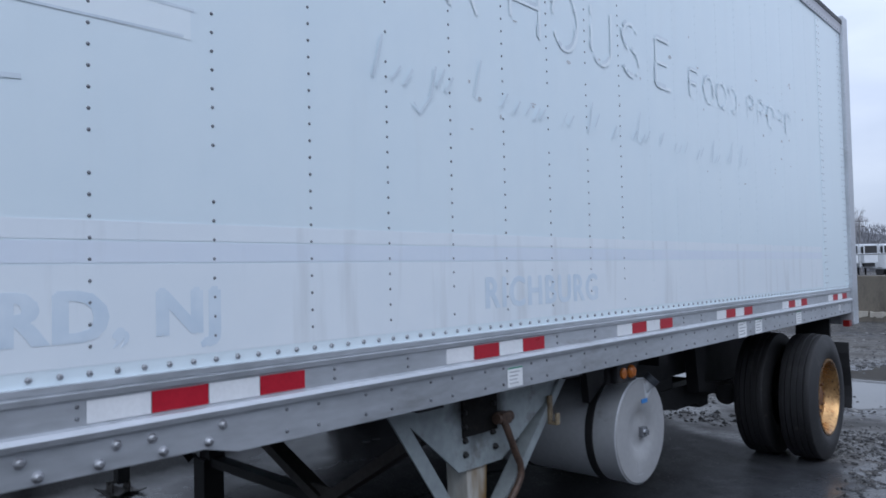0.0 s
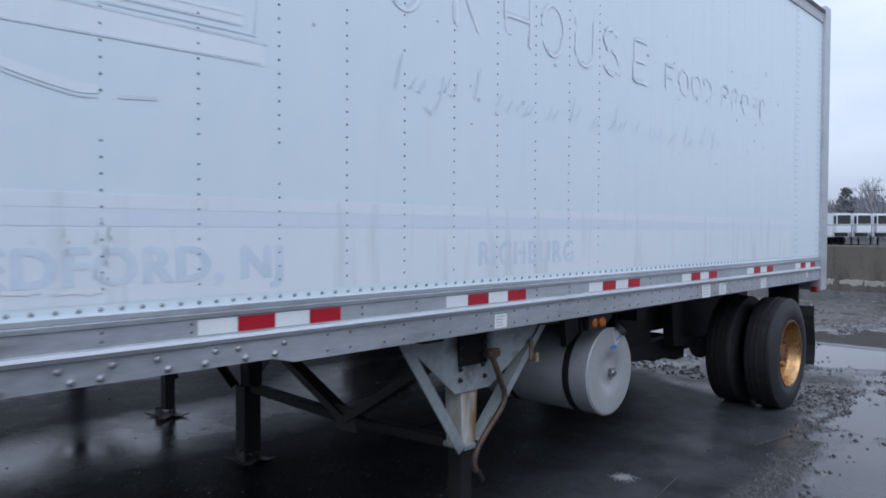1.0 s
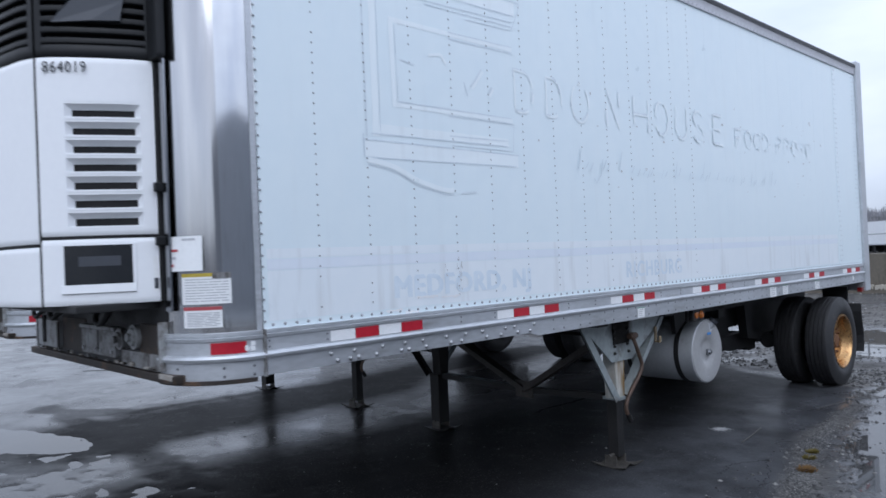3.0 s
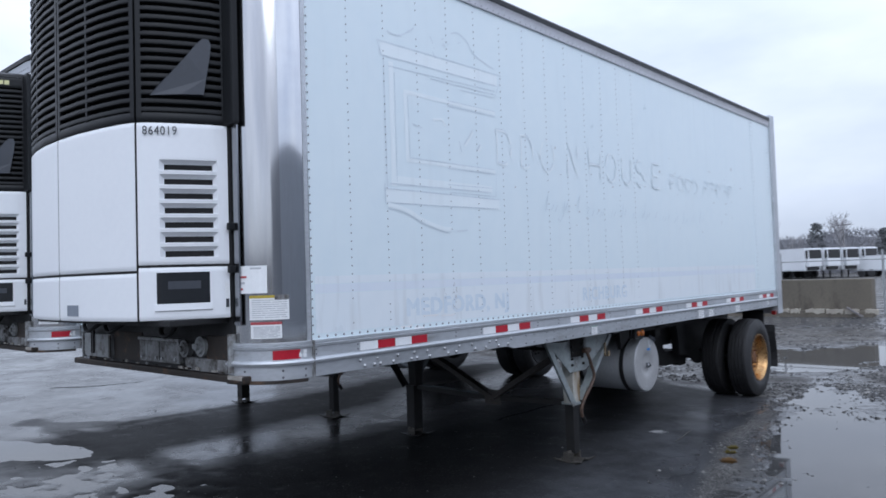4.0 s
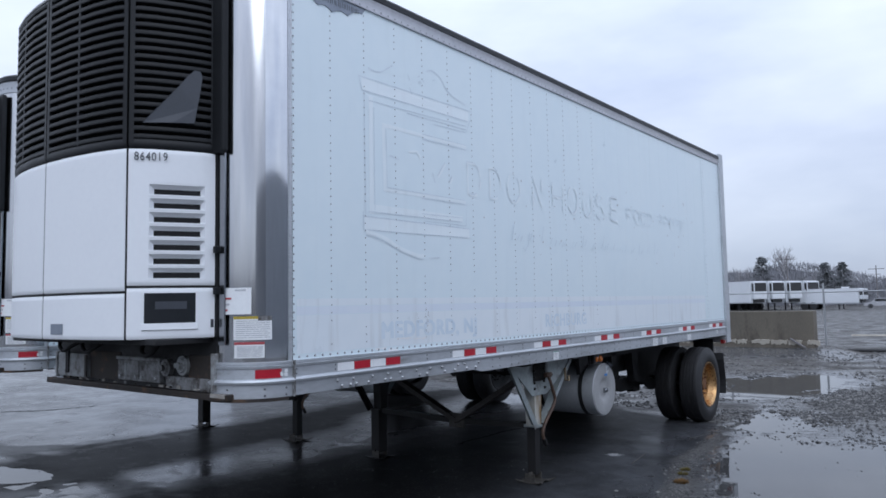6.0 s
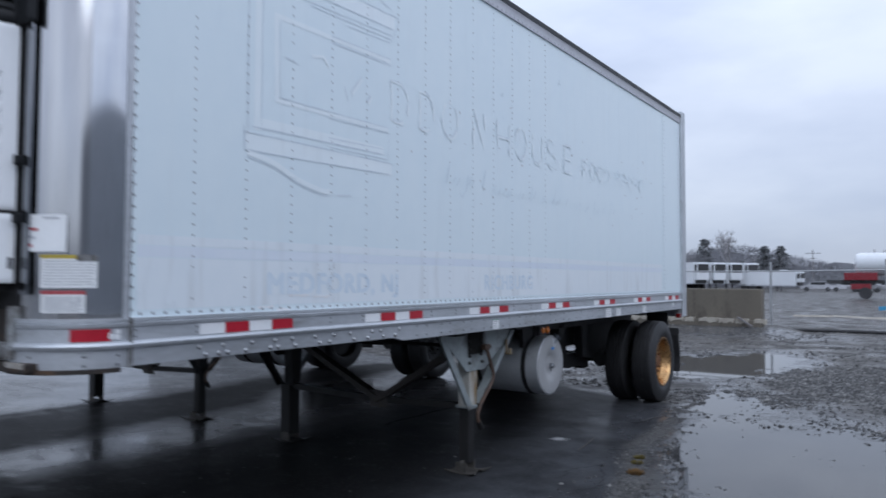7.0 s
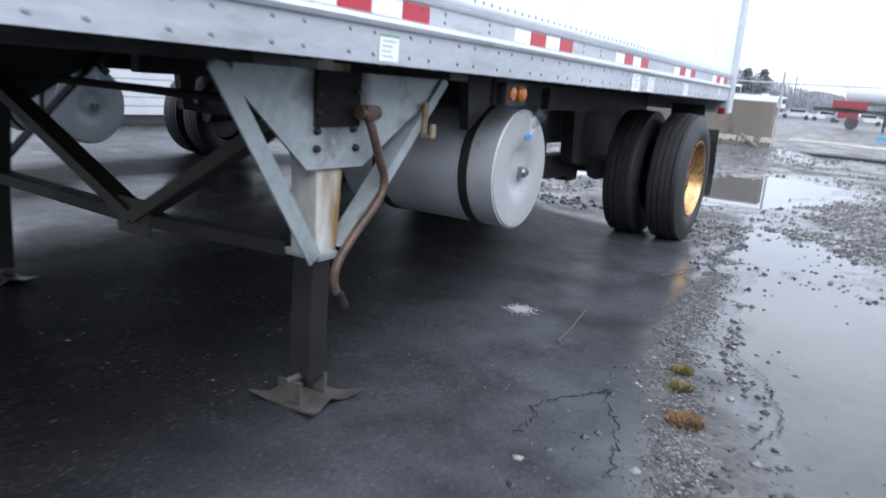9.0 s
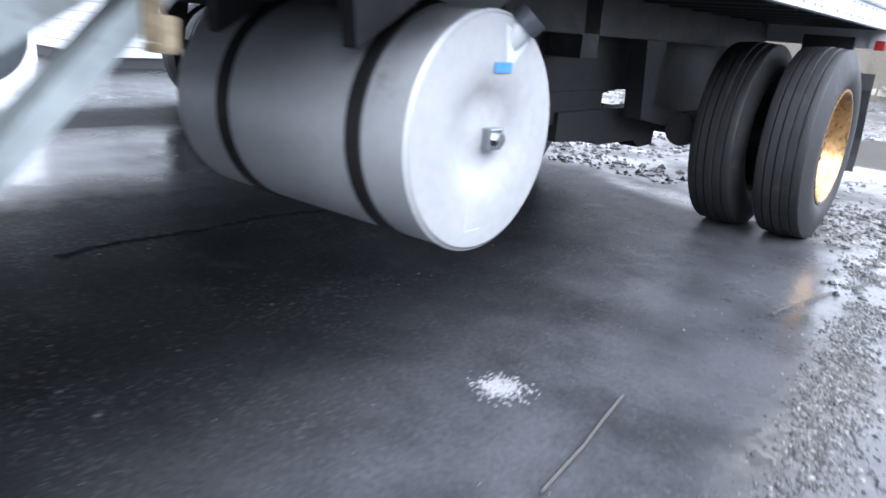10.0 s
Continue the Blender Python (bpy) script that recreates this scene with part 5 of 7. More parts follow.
def landing_leg(t, x, out, name_label):
    """One telescopic landing leg with gusset, braces and sand shoe; out is +1 towards the near side."""
    g = new("landing_leg")
    g.parent = t
    tagged(g, name_label)
    yc = 2.785
    bm = box(bmesh.new(), x - 0.045, x + 0.07, yc - 0.062, yc + 0.108, 0.54, 1.20, 0.008)
    for v in bm.verts:
        if v.co.z < 0.6:
            v.co.y = yc + 0.018 + (v.co.y - yc - 0.018) * 0.62
    # the far leg is near-black throughout; the near one has paint and rust
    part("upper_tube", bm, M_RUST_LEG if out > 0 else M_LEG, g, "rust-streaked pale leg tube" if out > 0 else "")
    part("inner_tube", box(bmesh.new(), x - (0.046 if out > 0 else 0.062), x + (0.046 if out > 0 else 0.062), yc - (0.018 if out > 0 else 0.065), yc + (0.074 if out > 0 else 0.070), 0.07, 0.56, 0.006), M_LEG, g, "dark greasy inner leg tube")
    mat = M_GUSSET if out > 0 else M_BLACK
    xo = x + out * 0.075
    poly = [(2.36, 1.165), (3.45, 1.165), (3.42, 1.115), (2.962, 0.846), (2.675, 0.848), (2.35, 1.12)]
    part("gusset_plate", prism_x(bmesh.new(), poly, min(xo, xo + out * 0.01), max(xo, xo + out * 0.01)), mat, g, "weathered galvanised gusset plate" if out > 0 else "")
    for ya, za, yb, zb2, w in ((2.290, 1.165, 2.722, 0.545, 0.062), (3.47, 1.165, 2.870, 0.555, 0.044)):
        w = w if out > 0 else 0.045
        d = Vector((yb - ya, zb2 - za)).normalized()
        nn = Vector((-d.y, d.x)) * w / 2
        bm = bmesh.new()
        po = [(ya + nn.x, za + nn.y), (yb + nn.x, zb2 + nn.y), (yb - nn.x, zb2 - nn.y), (ya - nn.x, za - nn.y)]
        prism_x(bm, po, min(xo + out * 0.014, xo + out * 0.022), max(xo + out * 0.014, xo + out * 0.022))
        n2 = nn * 0.8
        po2 = [(ya + nn.x, za + nn.y), (yb + nn.x, zb2 + nn.y), (yb + n2.x, zb2 + n2.y), (ya + n2.x, za + n2.y)]
        if ya > 3:
            po2 = [(a - 1.8 * nn.x, b - 1.8 * nn.y) for a, b in po2]
        prism_x(bm, po2, min(xo - out * 0.05, xo + out * 0.014), max(xo - out * 0.05, xo + out * 0.014))
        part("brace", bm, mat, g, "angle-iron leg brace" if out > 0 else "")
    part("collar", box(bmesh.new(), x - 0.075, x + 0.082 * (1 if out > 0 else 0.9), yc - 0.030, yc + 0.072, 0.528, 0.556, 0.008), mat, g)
    if out > 0:
        b0 = part("bolt", dome(0.0145, 0.018, 6), M_LEG, g, "greasy hexagon bolt")
        b0.matrix_basis = Matrix.Translation((xo + 0.012, 2.712, 0.915))
        for y, z in ((2.712, 0.972), (2.708, 1.03), (2.708, 1.09), (2.912, 0.913), (2.895, 0.978), (2.90, 1.10)):
            clone(b0, Matrix.Translation((xo + 0.012, y, z)), g)
        part("gear_housing", box(bmesh.new(), xo + 0.004, xo + 0.016, 2.698, 2.930, 0.985, 1.165, 0.004), M_GREASE, g, "black greasy gear housing")
        bm = bmesh.new()
        tube(bm, soft_path([(xo + 0.03, 2.945, 1.035), (xo + 0.05, 2.955, 0.98), (xo + 0.05, 3.01, 0.87), (xo + 0.05, 3.045, 0.80), (xo + 0.05, 3.02, 0.73), (xo + 0.05, 2.87, 0.60), (xo + 0.05, 2.80, 0.52), (xo + 0.05, 2.79, 0.45), (xo + 0.055, 2.83, 0.38)]), 0.0160, 10)
        ck = part("crank_handle", bm, M_CRANK, g, "rusty bent crank handle", True)
        bm = bmesh.new()
        box(bm, xo + 0.01, xo + 0.066, 2.905, 2.972, 1.008, 1.060, 0.014)
        cyl(bm, (xo + 0.040, 2.89, 1.035), (xo + 0.040, 2.99, 1.035), 0.024, n=14)
        part("crank_socket", bm, M_CRANK, ck, "", True)
        part("crank_grip", tube(bmesh.new(), [(xo + 0.055, 2.80, 0.425), (xo + 0.057, 2.835, 0.365)], 0.021), M_LEG, ck, "", True)
        bm = bmesh.new()
        box(bm, xo + 0.02, xo + 0.034, 3.305, 3.335, 0.955, 1.075, 0.004)
        box(bm, xo + 0.02, xo + 0.072, 3.305, 3.335, 0.940, 0.954, 0.004)
        box(bm, xo + 0.062, xo + 0.074, 3.305, 3.335, 0.945, 0.995, 0.004)
        part("crank_hook", bm, M_HOOK, ck, "rusty yellow crank hook")
    # sand shoe: upturned corners round a central saddle
    bm = bmesh.new()
    n = 8
    top = {}
    for i in range(n + 1):
        for j in range(n + 1):
            u, v = i / n * 2 - 1, j / n * 2 - 1
            z = 0.008 + 0.030 * (u * v) ** 2 + 0.030 * max(0, 1 - abs(v) * 2.2)
            top[i, j] = (x + 0.022 + u * 0.150 * (1 - 0.26 * (1 - v * v)), yc + 0.008 + v * 0.140 * (1 - 0.22 * (1 - u * u)), z)
    tv = {k: bm.verts.new(c) for k, c in top.items()}
    lv = {k: bm.verts.new((c[0], c[1], max(0.0, c[2] - 0.008))) for k, c in top.items()}
    for i in range(n):
        for j in range(n):
            bm.faces.new((tv[i, j], tv[i + 1, j], tv[i + 1, j + 1], tv[i, j + 1]))
            bm.faces.new((lv[i, j], lv[i, j + 1], lv[i + 1, j + 1], lv[i + 1, j]))
    for i in range(n):
        for a, b in (((i, 0), (i + 1, 0)), ((i + 1, n), (i, n)), ((0, i + 1), (0, i)), ((n, i), (n, i + 1))):
            bm.faces.new((tv[a], lv[a], lv[b], tv[b]))
    part("sand_shoe", bm, M_LEG if out < 0 else M_SHOE, g, "muddy steel sand shoe", True)
    bm = bmesh.new()
    for dy in (-0.066, 0.066):
        prism_x(bm, [(yc + dy - 0.006, 0.012), (yc + dy + 0.006, 0.012), (yc + dy + 0.006, 0.088), (yc + dy - 0.006, 0.088)], x - 0.048, x + 0.058)
    cyl(bm, (x, yc - 0.085, 0.085), (x, yc + 0.085, 0.085), 0.014, n=10)
    part("shoe_saddle", bm, M_SHOE, g, "pale muddy saddle plates")


M_GREASE = material("black_grease", (0.012, 0.011, 0.010), (0.006, 0.006, 0.006), 0.75, 0, 14, 50, 0.3, 0.15, grime=(0.035, 0.028, 0.02), grime_amt=0.2, spec=0.2)
M_HOOK = material("rusty_pale_hook", (0.30, 0.24, 0.15), (0.12, 0.08, 0.045), 0.6, 0.1, 12, 60, 0.2)
M_SHOE = material("muddy_shoe_steel", (0.10, 0.092, 0.08), (0.035, 0.032, 0.029), 0.6, 0.1, 12, 60, 0.2)


def bar(bm, a, b, w, h):
    a, b = Vector(a), Vector(b)
    d = b - a
    m = Matrix.Translation(a) @ d.to_track_quat("Z", "X").to_matrix().to_4x4()
    q = bmesh.new()
    box(q, -w / 2, w / 2, -h / 2, h / 2, 0, d.length)
    join(bm, q, m)
    return bm


def underframe(t):
    landing_leg(t, -0.285, 1, "galvanised landing leg with rust, crank handle and sand shoe")
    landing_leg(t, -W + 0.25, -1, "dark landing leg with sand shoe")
    xa, xb = -0.36, -W + 0.33
    mid = (xa + xb) / 2 + 0.12
    for x in (xa, xb):
        part("cross_brace", bar(bmesh.new(), (x, 2.80, 0.545), (mid, 2.80, 0.515), 0.05, 0.085), M_LEG, t, "dark steel cross brace")
        part("cross_brace", bar(bmesh.new(), (x, 2.78, 1.02), (mid, 2.78, 0.52), 0.05, 0.095), M_DUSTY, t, "dark steel cross brace")
    part("brace_plate", box(bmesh.new(), mid - 0.10, mid + 0.10, 2.755, 2.77, 0.45, 0.60, 0.004), M_DUSTY, t)
    part("gear_shaft", cyl(bmesh.new(), (xa, 2.90, 1.03), (xb, 2.90, 1.03), 0.018, n=10), M_LEG, t)
    part("leg_cross_beam", box(bmesh.new(), -W + 0.08, -0.06, 2.30, 2.44, 1.165, 1.30, 0.006), M_BLACK, t)
    part("leg_cross_beam", box(bmesh.new(), -W + 0.08, -0.06, 3.28, 3.42, 1.165, 1.30, 0.006), M_BLACK, t)
    # fuel tank across the frame
    ty, tz, r = 4.148, 0.768, 0.288
    tk = new("fuel_tank")
    tk.parent = t
    tagged(tk, "cylindrical aluminium fuel tank slung across the frame")
    x0, x1 = -0.142, -1.02
    bm = bmesh.new()
    lathe_x(bm, [(x1 - 0.03, 0), (x1 - 0.02, r * 0.8), (x1, r), (x0 - 0.012, r), (x0 - 0.004, r + 0.003), (x0, r - 0.002)], ty, tz, 56)
    part("tank_shell", bm, M_TANK, tk, "dull aluminium tank shell", True)
    bm = bmesh.new()
    lathe_x(bm, [(x0 - 0.004, r - 0.001), (x0 + 0.004, r - 0.008), (x0 + 0.007, r * 0.86), (x0 + 0.006, r * 0.62), (x0 + 0.002, r * 0.47), (x0 - 0.012, r * 0.38), (x0 - 0.020, r * 0.31), (x0 - 0.021, r * 0.16), (x0 - 0.018, 0.02), (x0 - 0.018, 0)], ty, tz, 56)
    part("tank_end", bm, M_TANK_END, tk, "dished white-painted tank end", True)
    bm = bmesh.new()
    box(bm, x0 - 0.024, x0 + 0.008, ty + 0.010, ty + 0.062, tz - 0.040, tz + 0.014, 0.004)
    cyl(bm, (x0 + 0.006, ty + 0.036, tz - 0.013), (x0 + 0.024, ty + 0.036, tz - 0.013), 0.017, n=6)
    part("gauge_plug", bm, M_STEEL_DULL, tk, "square steel gauge plug")
    part("tank_label", box(bmesh.new(), x0 + 0.006, x0 + 0.008, ty + 0.002, ty + 0.072, tz + 0.148, tz + 0.172), M_BLUE_LABEL, tk, "small blue tank label")
    bm = bmesh.new()
    box(bm, x0 + 0.0065, x0 + 0.0075, ty - 0.06, ty - 0.0565, tz - 0.235, tz - 0.155)
    box(bm, x0 + 0.0065, x0 + 0.0075, ty - 0.06, ty + 0.0, tz - 0.235, tz - 0.2325)
    part("scratch", bm, M_INK, tk)
    cap = part("filler_neck", tube(bmesh.new(), [(x0 - 0.03, ty + 0.075, tz + 0.205), (x0 + 0.012, ty + 0.100, tz + 0.262)], 0.034, 20), M_TANK, tk, "", True)
    part("filler_cap", tube(bmesh.new(), [(x0 + 0.008, ty + 0.098, tz + 0.257), (x0 + 0.030, ty + 0.112, tz + 0.285)], 0.041, 20), M_FIN, cap, "dark filler cap", True)
    bm = bmesh.new()
    prism_x(bm, [(ty + 0.03, tz + 0.262), (ty + 0.135, tz + 0.218), (ty + 0.055, tz + 0.15)], x0 - 0.02, x0 + 0.007)
    part("neck_boss", bm, M_TANK, cap)
    for x in (-0.30, -0.80):
        bm = bmesh.new()
        lathe_x(bm, [(x - 0.022, r), (x - 0.022, r + 0.008), (x + 0.022, r + 0.008), (x + 0.022, r), (x - 0.022, r)], ty, tz, 56)
        part("tank_strap", bm, M_BLACK, tk, "black rubber-lined tank strap", True)
        bm = bmesh.new()
        prism_x(bm, [(ty - 0.36, 1.30), (ty + 0.30, 1.30), (ty + 0.26, 1.10), (ty + 0.16, 1.04), (ty - 0.10, 1.075), (ty - 0.22, 1.00), (ty - 0.31, 0.95)], x - 0.022, x + 0.022)
        part("hanger_bracket", bm, M_BLACK, tk, "black tank hanger bracket")
    # amber clearance lamp above the tank
    lp = new("side_marker_lamp")
    lp.parent = t
    tagged(lp, "amber side marker lamp in a black housing")
    part("lamp_housing", box(bmesh.new(), -0.10, -0.055, 3.745, 3.950, 1.080, 1.178, 0.014), M_BLACK, lp)
    bm = bmesh.new()
    lathe_x(bm, [(-0.057, 0.036), (-0.045, 0.034), (-0.034, 0.022), (-0.031, 0)], 3.885, 1.132, 20)
    part("lens", bm, M_AMBER, lp, "amber ribbed lens", True)
    bm = bmesh.new()
    lathe_x(bm, [(-0.057, 0.030), (-0.046, 0.028), (-0.038, 0)], 3.802, 1.132, 20)
    part("lens", bm, M_AMBER, lp, "", True)
    part("lamp_bracket", box(bmesh.new(), -0.12, -0.095, 3.72, 3.92, 1.08, 1.30, 0.004), M_BLACK, lp)
    bm = bmesh.new()
    box(bm, -0.03, 0.030, 8.02, 8.10, 1.07, 1.13, 0.008)
    part("rear_marker", bm, M_RED_LENS, t, "red rear marker lamp")
    # suspension
    for x in (-0.78, -W + 0.78):
        part("frame_rail", box(bmesh.new(), x - 0.06, x + 0.06, 5.0, 8.15, 1.02, 1.20, 0.006), M_BLACK, t, "black chassis rail")
        for y in (6.40, 8.05):
            part("spring_hanger", prism_x(bmesh.new(), [(y - 0.12, 1.02), (y + 0.12, 1.02), (y + 0.06, 0.62), (y - 0.06, 0.62)], x - 0.05, x + 0.05), M_BLACK, t)
        bm = bmesh.new()
        pts = [(x, 6.40 + 1.65 * k / 12, 0.66 - 0.08 * math.sin(math.pi * k / 12)) for k in range(13)]
        for p, q in zip(pts, pts[1:]):
            bar(bm, p, q, 0.09, 0.05)
        part("leaf_spring", bm, M_BLACK, t)
        part("brake_chamber", cyl(bmesh.new(), (x + 0.1 * (1 if x > -1 else -1), 6.78, 0.55), (x + 0.1 * (1 if x > -1 else -1), 7.02, 0.55), 0.09, n=20), M_BLACK, t)
    part("axle", cyl(bmesh.new(), (-0.3, 7.24, ZC), (-W + 0.3, 7.24, ZC), 0.065, n=20), M_BLACK, t, "black axle beam")
    part("air_reservoir", cyl(bmesh.new(), (-0.95, 5.35, 0.80), (-1.65, 5.35, 0.80), 0.14, n=24), M_BLACK, t, "black air reservoir")
    part("frame_cross", box(bmesh.new(), -W + 0.72, -0.72, 5.6, 5.75, 0.92, 1.18, 0.006), M_BLACK, t)
    part("suspension_plate", box(bmesh.new(), -0.98, -0.90, 6.74, 8.1, 0.50, 1.2, 0.004), M_BLACK, t)
    part("suspension_plate", box(bmesh.new(), -0.98, -0.90, 5.55, 6.74, 0.755, 1.2, 0.004), M_BLACK, t)
    part("suspension_plate", box(bmesh.new(), -0.98, -0.90, 5.55, 6.21, 0.60, 0.755, 0.004), M_BLACK, t)
    part("slider_beam", prism_x(bmesh.new(), [(5.75, 0.66), (6.74, 0.66), (6.90, 0.60), (6.88, 0.43), (6.70, 0.425), (6.62, 0.47), (6.20, 0.475), (6.12, 0.50), (5.75, 0.52)], -1.00, -0.88), M_BLACK, t, "black suspension slider beam")
    part("equipment_box", box(bmesh.new(), -1.50, -0.98, 5.70, 6.25, 0.66, 1.18, 0.02), M_BLACK, t, "black equipment box under the frame")
    for sx in (1, -1):
        for k, xo in enumerate((0.045, -0.320)):
            wheel(t, xo, 7.24, sx, k == 0)
        x0, x1 = sorted((0.025, -0.60)) if sx > 0 else sorted((-W - 0.025, -W + 0.60))
        bm = bmesh.new()
        rows = []
        for k in range(7):
            z = 0.315 + 0.615 * k / 6
            y = 7.99 + 0.03 * math.sin(k * 0.9)
            rows.append([bm.verts.new((x, y + 0.012 * math.sin(9 * x) , z)) for x in (x0, x0 + 0.2, x0 + 0.4, x1)])
        for a, b in zip(rows, rows[1:]):
            for i in range(3):
                bm.faces.new((a[i], a[i + 1], b[i + 1], b[i]))
        ex = bmesh.ops.extrude_face_region(bm, geom=bm.faces[:])
        bmesh.ops.translate(bm, verts=[e for e in ex["geom"] if isinstance(e, bmesh.types.BMVert)], vec=(0, 0.012, 0))
        fl = part("mud_flap", bm, M_RUBBER, t, "black rubber mud flap")
        part("flap_bracket", box(bmesh.new(), x0 + 0.16, x1 - 0.16, 7.985, 8.02, 0.92, 1.14, 0.004), M_BLACK, fl)


ZC = 0.530


def wheel(t, xo, y, sx, outer):
    """One tyre on its rim, its outer face at xo from the side; sx -1 puts it on the far side."""
    fx = (lambda x: x) if sx > 0 else (lambda x: -W - x)
    w, r = 0.300, 0.535
    wh = new("wheel")
    wh.parent = t
    tagged(wh, "worn black tyre on a rusty yellow rim" if outer else "worn black inner tyre")
    prof = [(xo - 0.035, 0.312), (xo - 0.014, 0.335), (xo - 0.002, 0.375), (xo, 0.40), (xo - 0.004, 0.44), (xo - 0.022, 0.492), (xo - 0.034, r - 0.012)]
    n_rib, a, b = 5, xo - 0.036, xo - w + 0.036
    for k in range(n_rib):
        u0, u1 = a + (b - a) * k / n_rib, a + (b - a) * (k + 1) / n_rib
        cr = r - 0.004 * abs(k - 2)
        g = 0.005
        if k:
            prof += [(u0 - g + 0.004, cr - 0.009)]
        prof += [(u0 - g, cr), (u1 + g, cr)]
        if k < n_rib - 1:
            prof += [(u1 + g - 0.004, cr - 0.009)]
    prof += [(xo - w + 0.034, r - 0.012), (xo - w + 0.022, 0.492), (xo - w, 0.41), (xo - w + 0.012, 0.335), (xo - w + 0.035, 0.312)]
    bm = lathe_x(bmesh.new(), [(fx(x), q) for x, q in prof], y, ZC, 56)
    for v in bm.verts:          # flattened where it stands
        if v.co.z < 0.008:
            v.co.z = 0.004 + (v.co.z - 0.004) * 0.1
    part("tyre", bm, M_RUBBER, wh, "worn ribbed truck tyre", True)
    if outer:
        prof = [(xo - 0.035, 0.322), (xo - 0.012, 0.322), (xo - 0.012, 0.308), (xo - 0.035, 0.294), (xo - 0.08, 0.284), (xo - 0.12, 0.268), (xo - 0.135, 0.235), (xo - 0.125, 0.15), (xo - 0.125, 0.10)]
        part("rim", lathe_x(bmesh.new(), [(fx(x), q) for x, q in prof], y, ZC, 48), M_RIM, wh, "rusty yellow dished steel rim", True)
        prof = [(xo - 0.15, 0.112), (xo - 0.125, 0.108), (xo - 0.105, 0.085), (xo - 0.085, 0.080), (xo - 0.08, 0.065), (xo - 0.078, 0)]
        hb = part("hub", lathe_x(bmesh.new(), [(fx(x), q) for x, q in prof], y, ZC, 28), M_HUB, wh, "rusty hub", True)
        for k in range(10):
            an = 2 * math.pi * k / 10
            c = (y + 0.142 * math.cos(an), ZC + 0.142 * math.sin(an))
            part("wheel_nut", cyl(bmesh.new(), (fx(xo - 0.130), *c), (fx(xo - 0.092), *c), 0.017, 0.015, 6), M_HUB, hb)
    else:
        prof = [(xo - 0.035, 0.322), (xo - 0.02, 0.318), (xo - 0.05, 0.29), (xo - 0.2, 0.28), (xo - 0.2, 0.0)]
        part("rim", lathe_x(bmesh.new(), [(fx(x), q) for x, q in prof], y, ZC, 32), M_BLACK, wh, "", True)


trailer = tagged(new("refrigerated_trailer"), "white riveted refrigerated semi-trailer, faded lettering, standing on its landing legs", "trailer", "parked trailers in a row")
trailer.matrix_basis = Matrix.Translation((-1.22, 0, 0))
trailer_body(trailer)
trailer_fixings(trailer)
refrigeration_unit(trailer)
nose_details(trailer)
underframe(trailer)
neighbour = copy_thing(trailer, Matrix.Translation((-1.22 - 3.72, 0.17, 0)))
tagged(neighbour, "second refrigerated semi-trailer parked alongside with stainless nose")
for o in list(neighbour.children_recursive):
    if o.name.split(".")[0] in ("equipment_box", "suspension_plate", "slider_beam", "frame_cross", "air_reservoir"):
        bpy.data.objects.remove(o)
plain_rims = {}
for o in neighbour.children_recursive:
    if o.data and o.data.materials and o.data.materials[0] in (M_RIM, M_HUB, M_GUSSET, M_RUST_LEG) and "hook" not in o.name:
        if o.data.name not in plain_rims:
            plain_rims[o.data.name] = o.data.copy()
            plain_rims[o.data.name].materials[0] = M_BLACK
        tagged(o, "plain dark steel")
        o.data = plain_rims[o.data.name]
ghost_marks(trailer)


# ---------------------------------------------------------------- ground
def soft_step(a, b, x):
    u = np.clip((x - a) / (b - a), 0, 1)
    return u * u * (3 - 2 * u)


TABLES = {}


def lattice(seed, x, y):
    """Smooth value noise in 0..1 over arrays."""
    if seed not in TABLES:
        TABLES[seed] = np.random.RandomState(seed).rand(257, 257)
    tab = TABLES[seed]
    xi, yi = np.floor(x).astype(int), np.floor(y).astype(int)
    fx, fy = x - xi, y - yi
    fx, fy = fx * fx * (3 - 2 * fx), fy * fy * (3 - 2 * fy)
    a, b = tab[xi % 256, yi % 256], tab[(xi + 1) % 256, yi % 256]
    c, d = tab[xi % 256, (yi + 1) % 256], tab[(xi + 1) % 256, (yi + 1) % 256]
    return (a * (1 - fx) + b * fx) * (1 - fy) + (c * (1 - fx) + d * fx) * fy


def fractal(seed, x, y, octaves=4):
    s, amp, tot = 0, 1.0, 0
    for k in range(octaves):
        s = s + amp * lattice(seed + k, x * 2 ** k, y * 2 ** k)
        tot += amp
        amp *= 0.55
    return s / tot


def asphalt_edge(y):
    """Where the asphalt breaks off beside the trailer."""
    return np.where(y < 4.5, -0.34 - 0.25 * (y - 3.05), -0.70 - 0.10 * (y - 4.5))


def gravel_amount(x, y):
    """0 on the asphalt under the trailers, 1 on the gravel yard beyond its broken edge."""
    wob = (fractal(3, x * 0.9, y * 0.9) - 0.5) * 0.9 + (fractal(9, x * 4, y * 4, 3) - 0.5) * 0.35
    side = soft_step(-0.08, 0.12, x - asphalt_edge(y) + wob * 0.22)
    back = soft_step(-0.12, 0.16, y - 7.36 + 0.36 * (x + 1.96) + wob * 0.55)
    return np.clip(np.maximum(side, back), 0, 1)


def ellipse(x, y, cx, cy, rx, ry, turn=0.0):
    c, s = math.cos(turn), math.sin(turn)
    u, v = ((x - cx) * c + (y - cy) * s) / rx, (-(x - cx) * s + (y - cy) * c) / ry
    return 1 - np.sqrt(u * u + v * v)


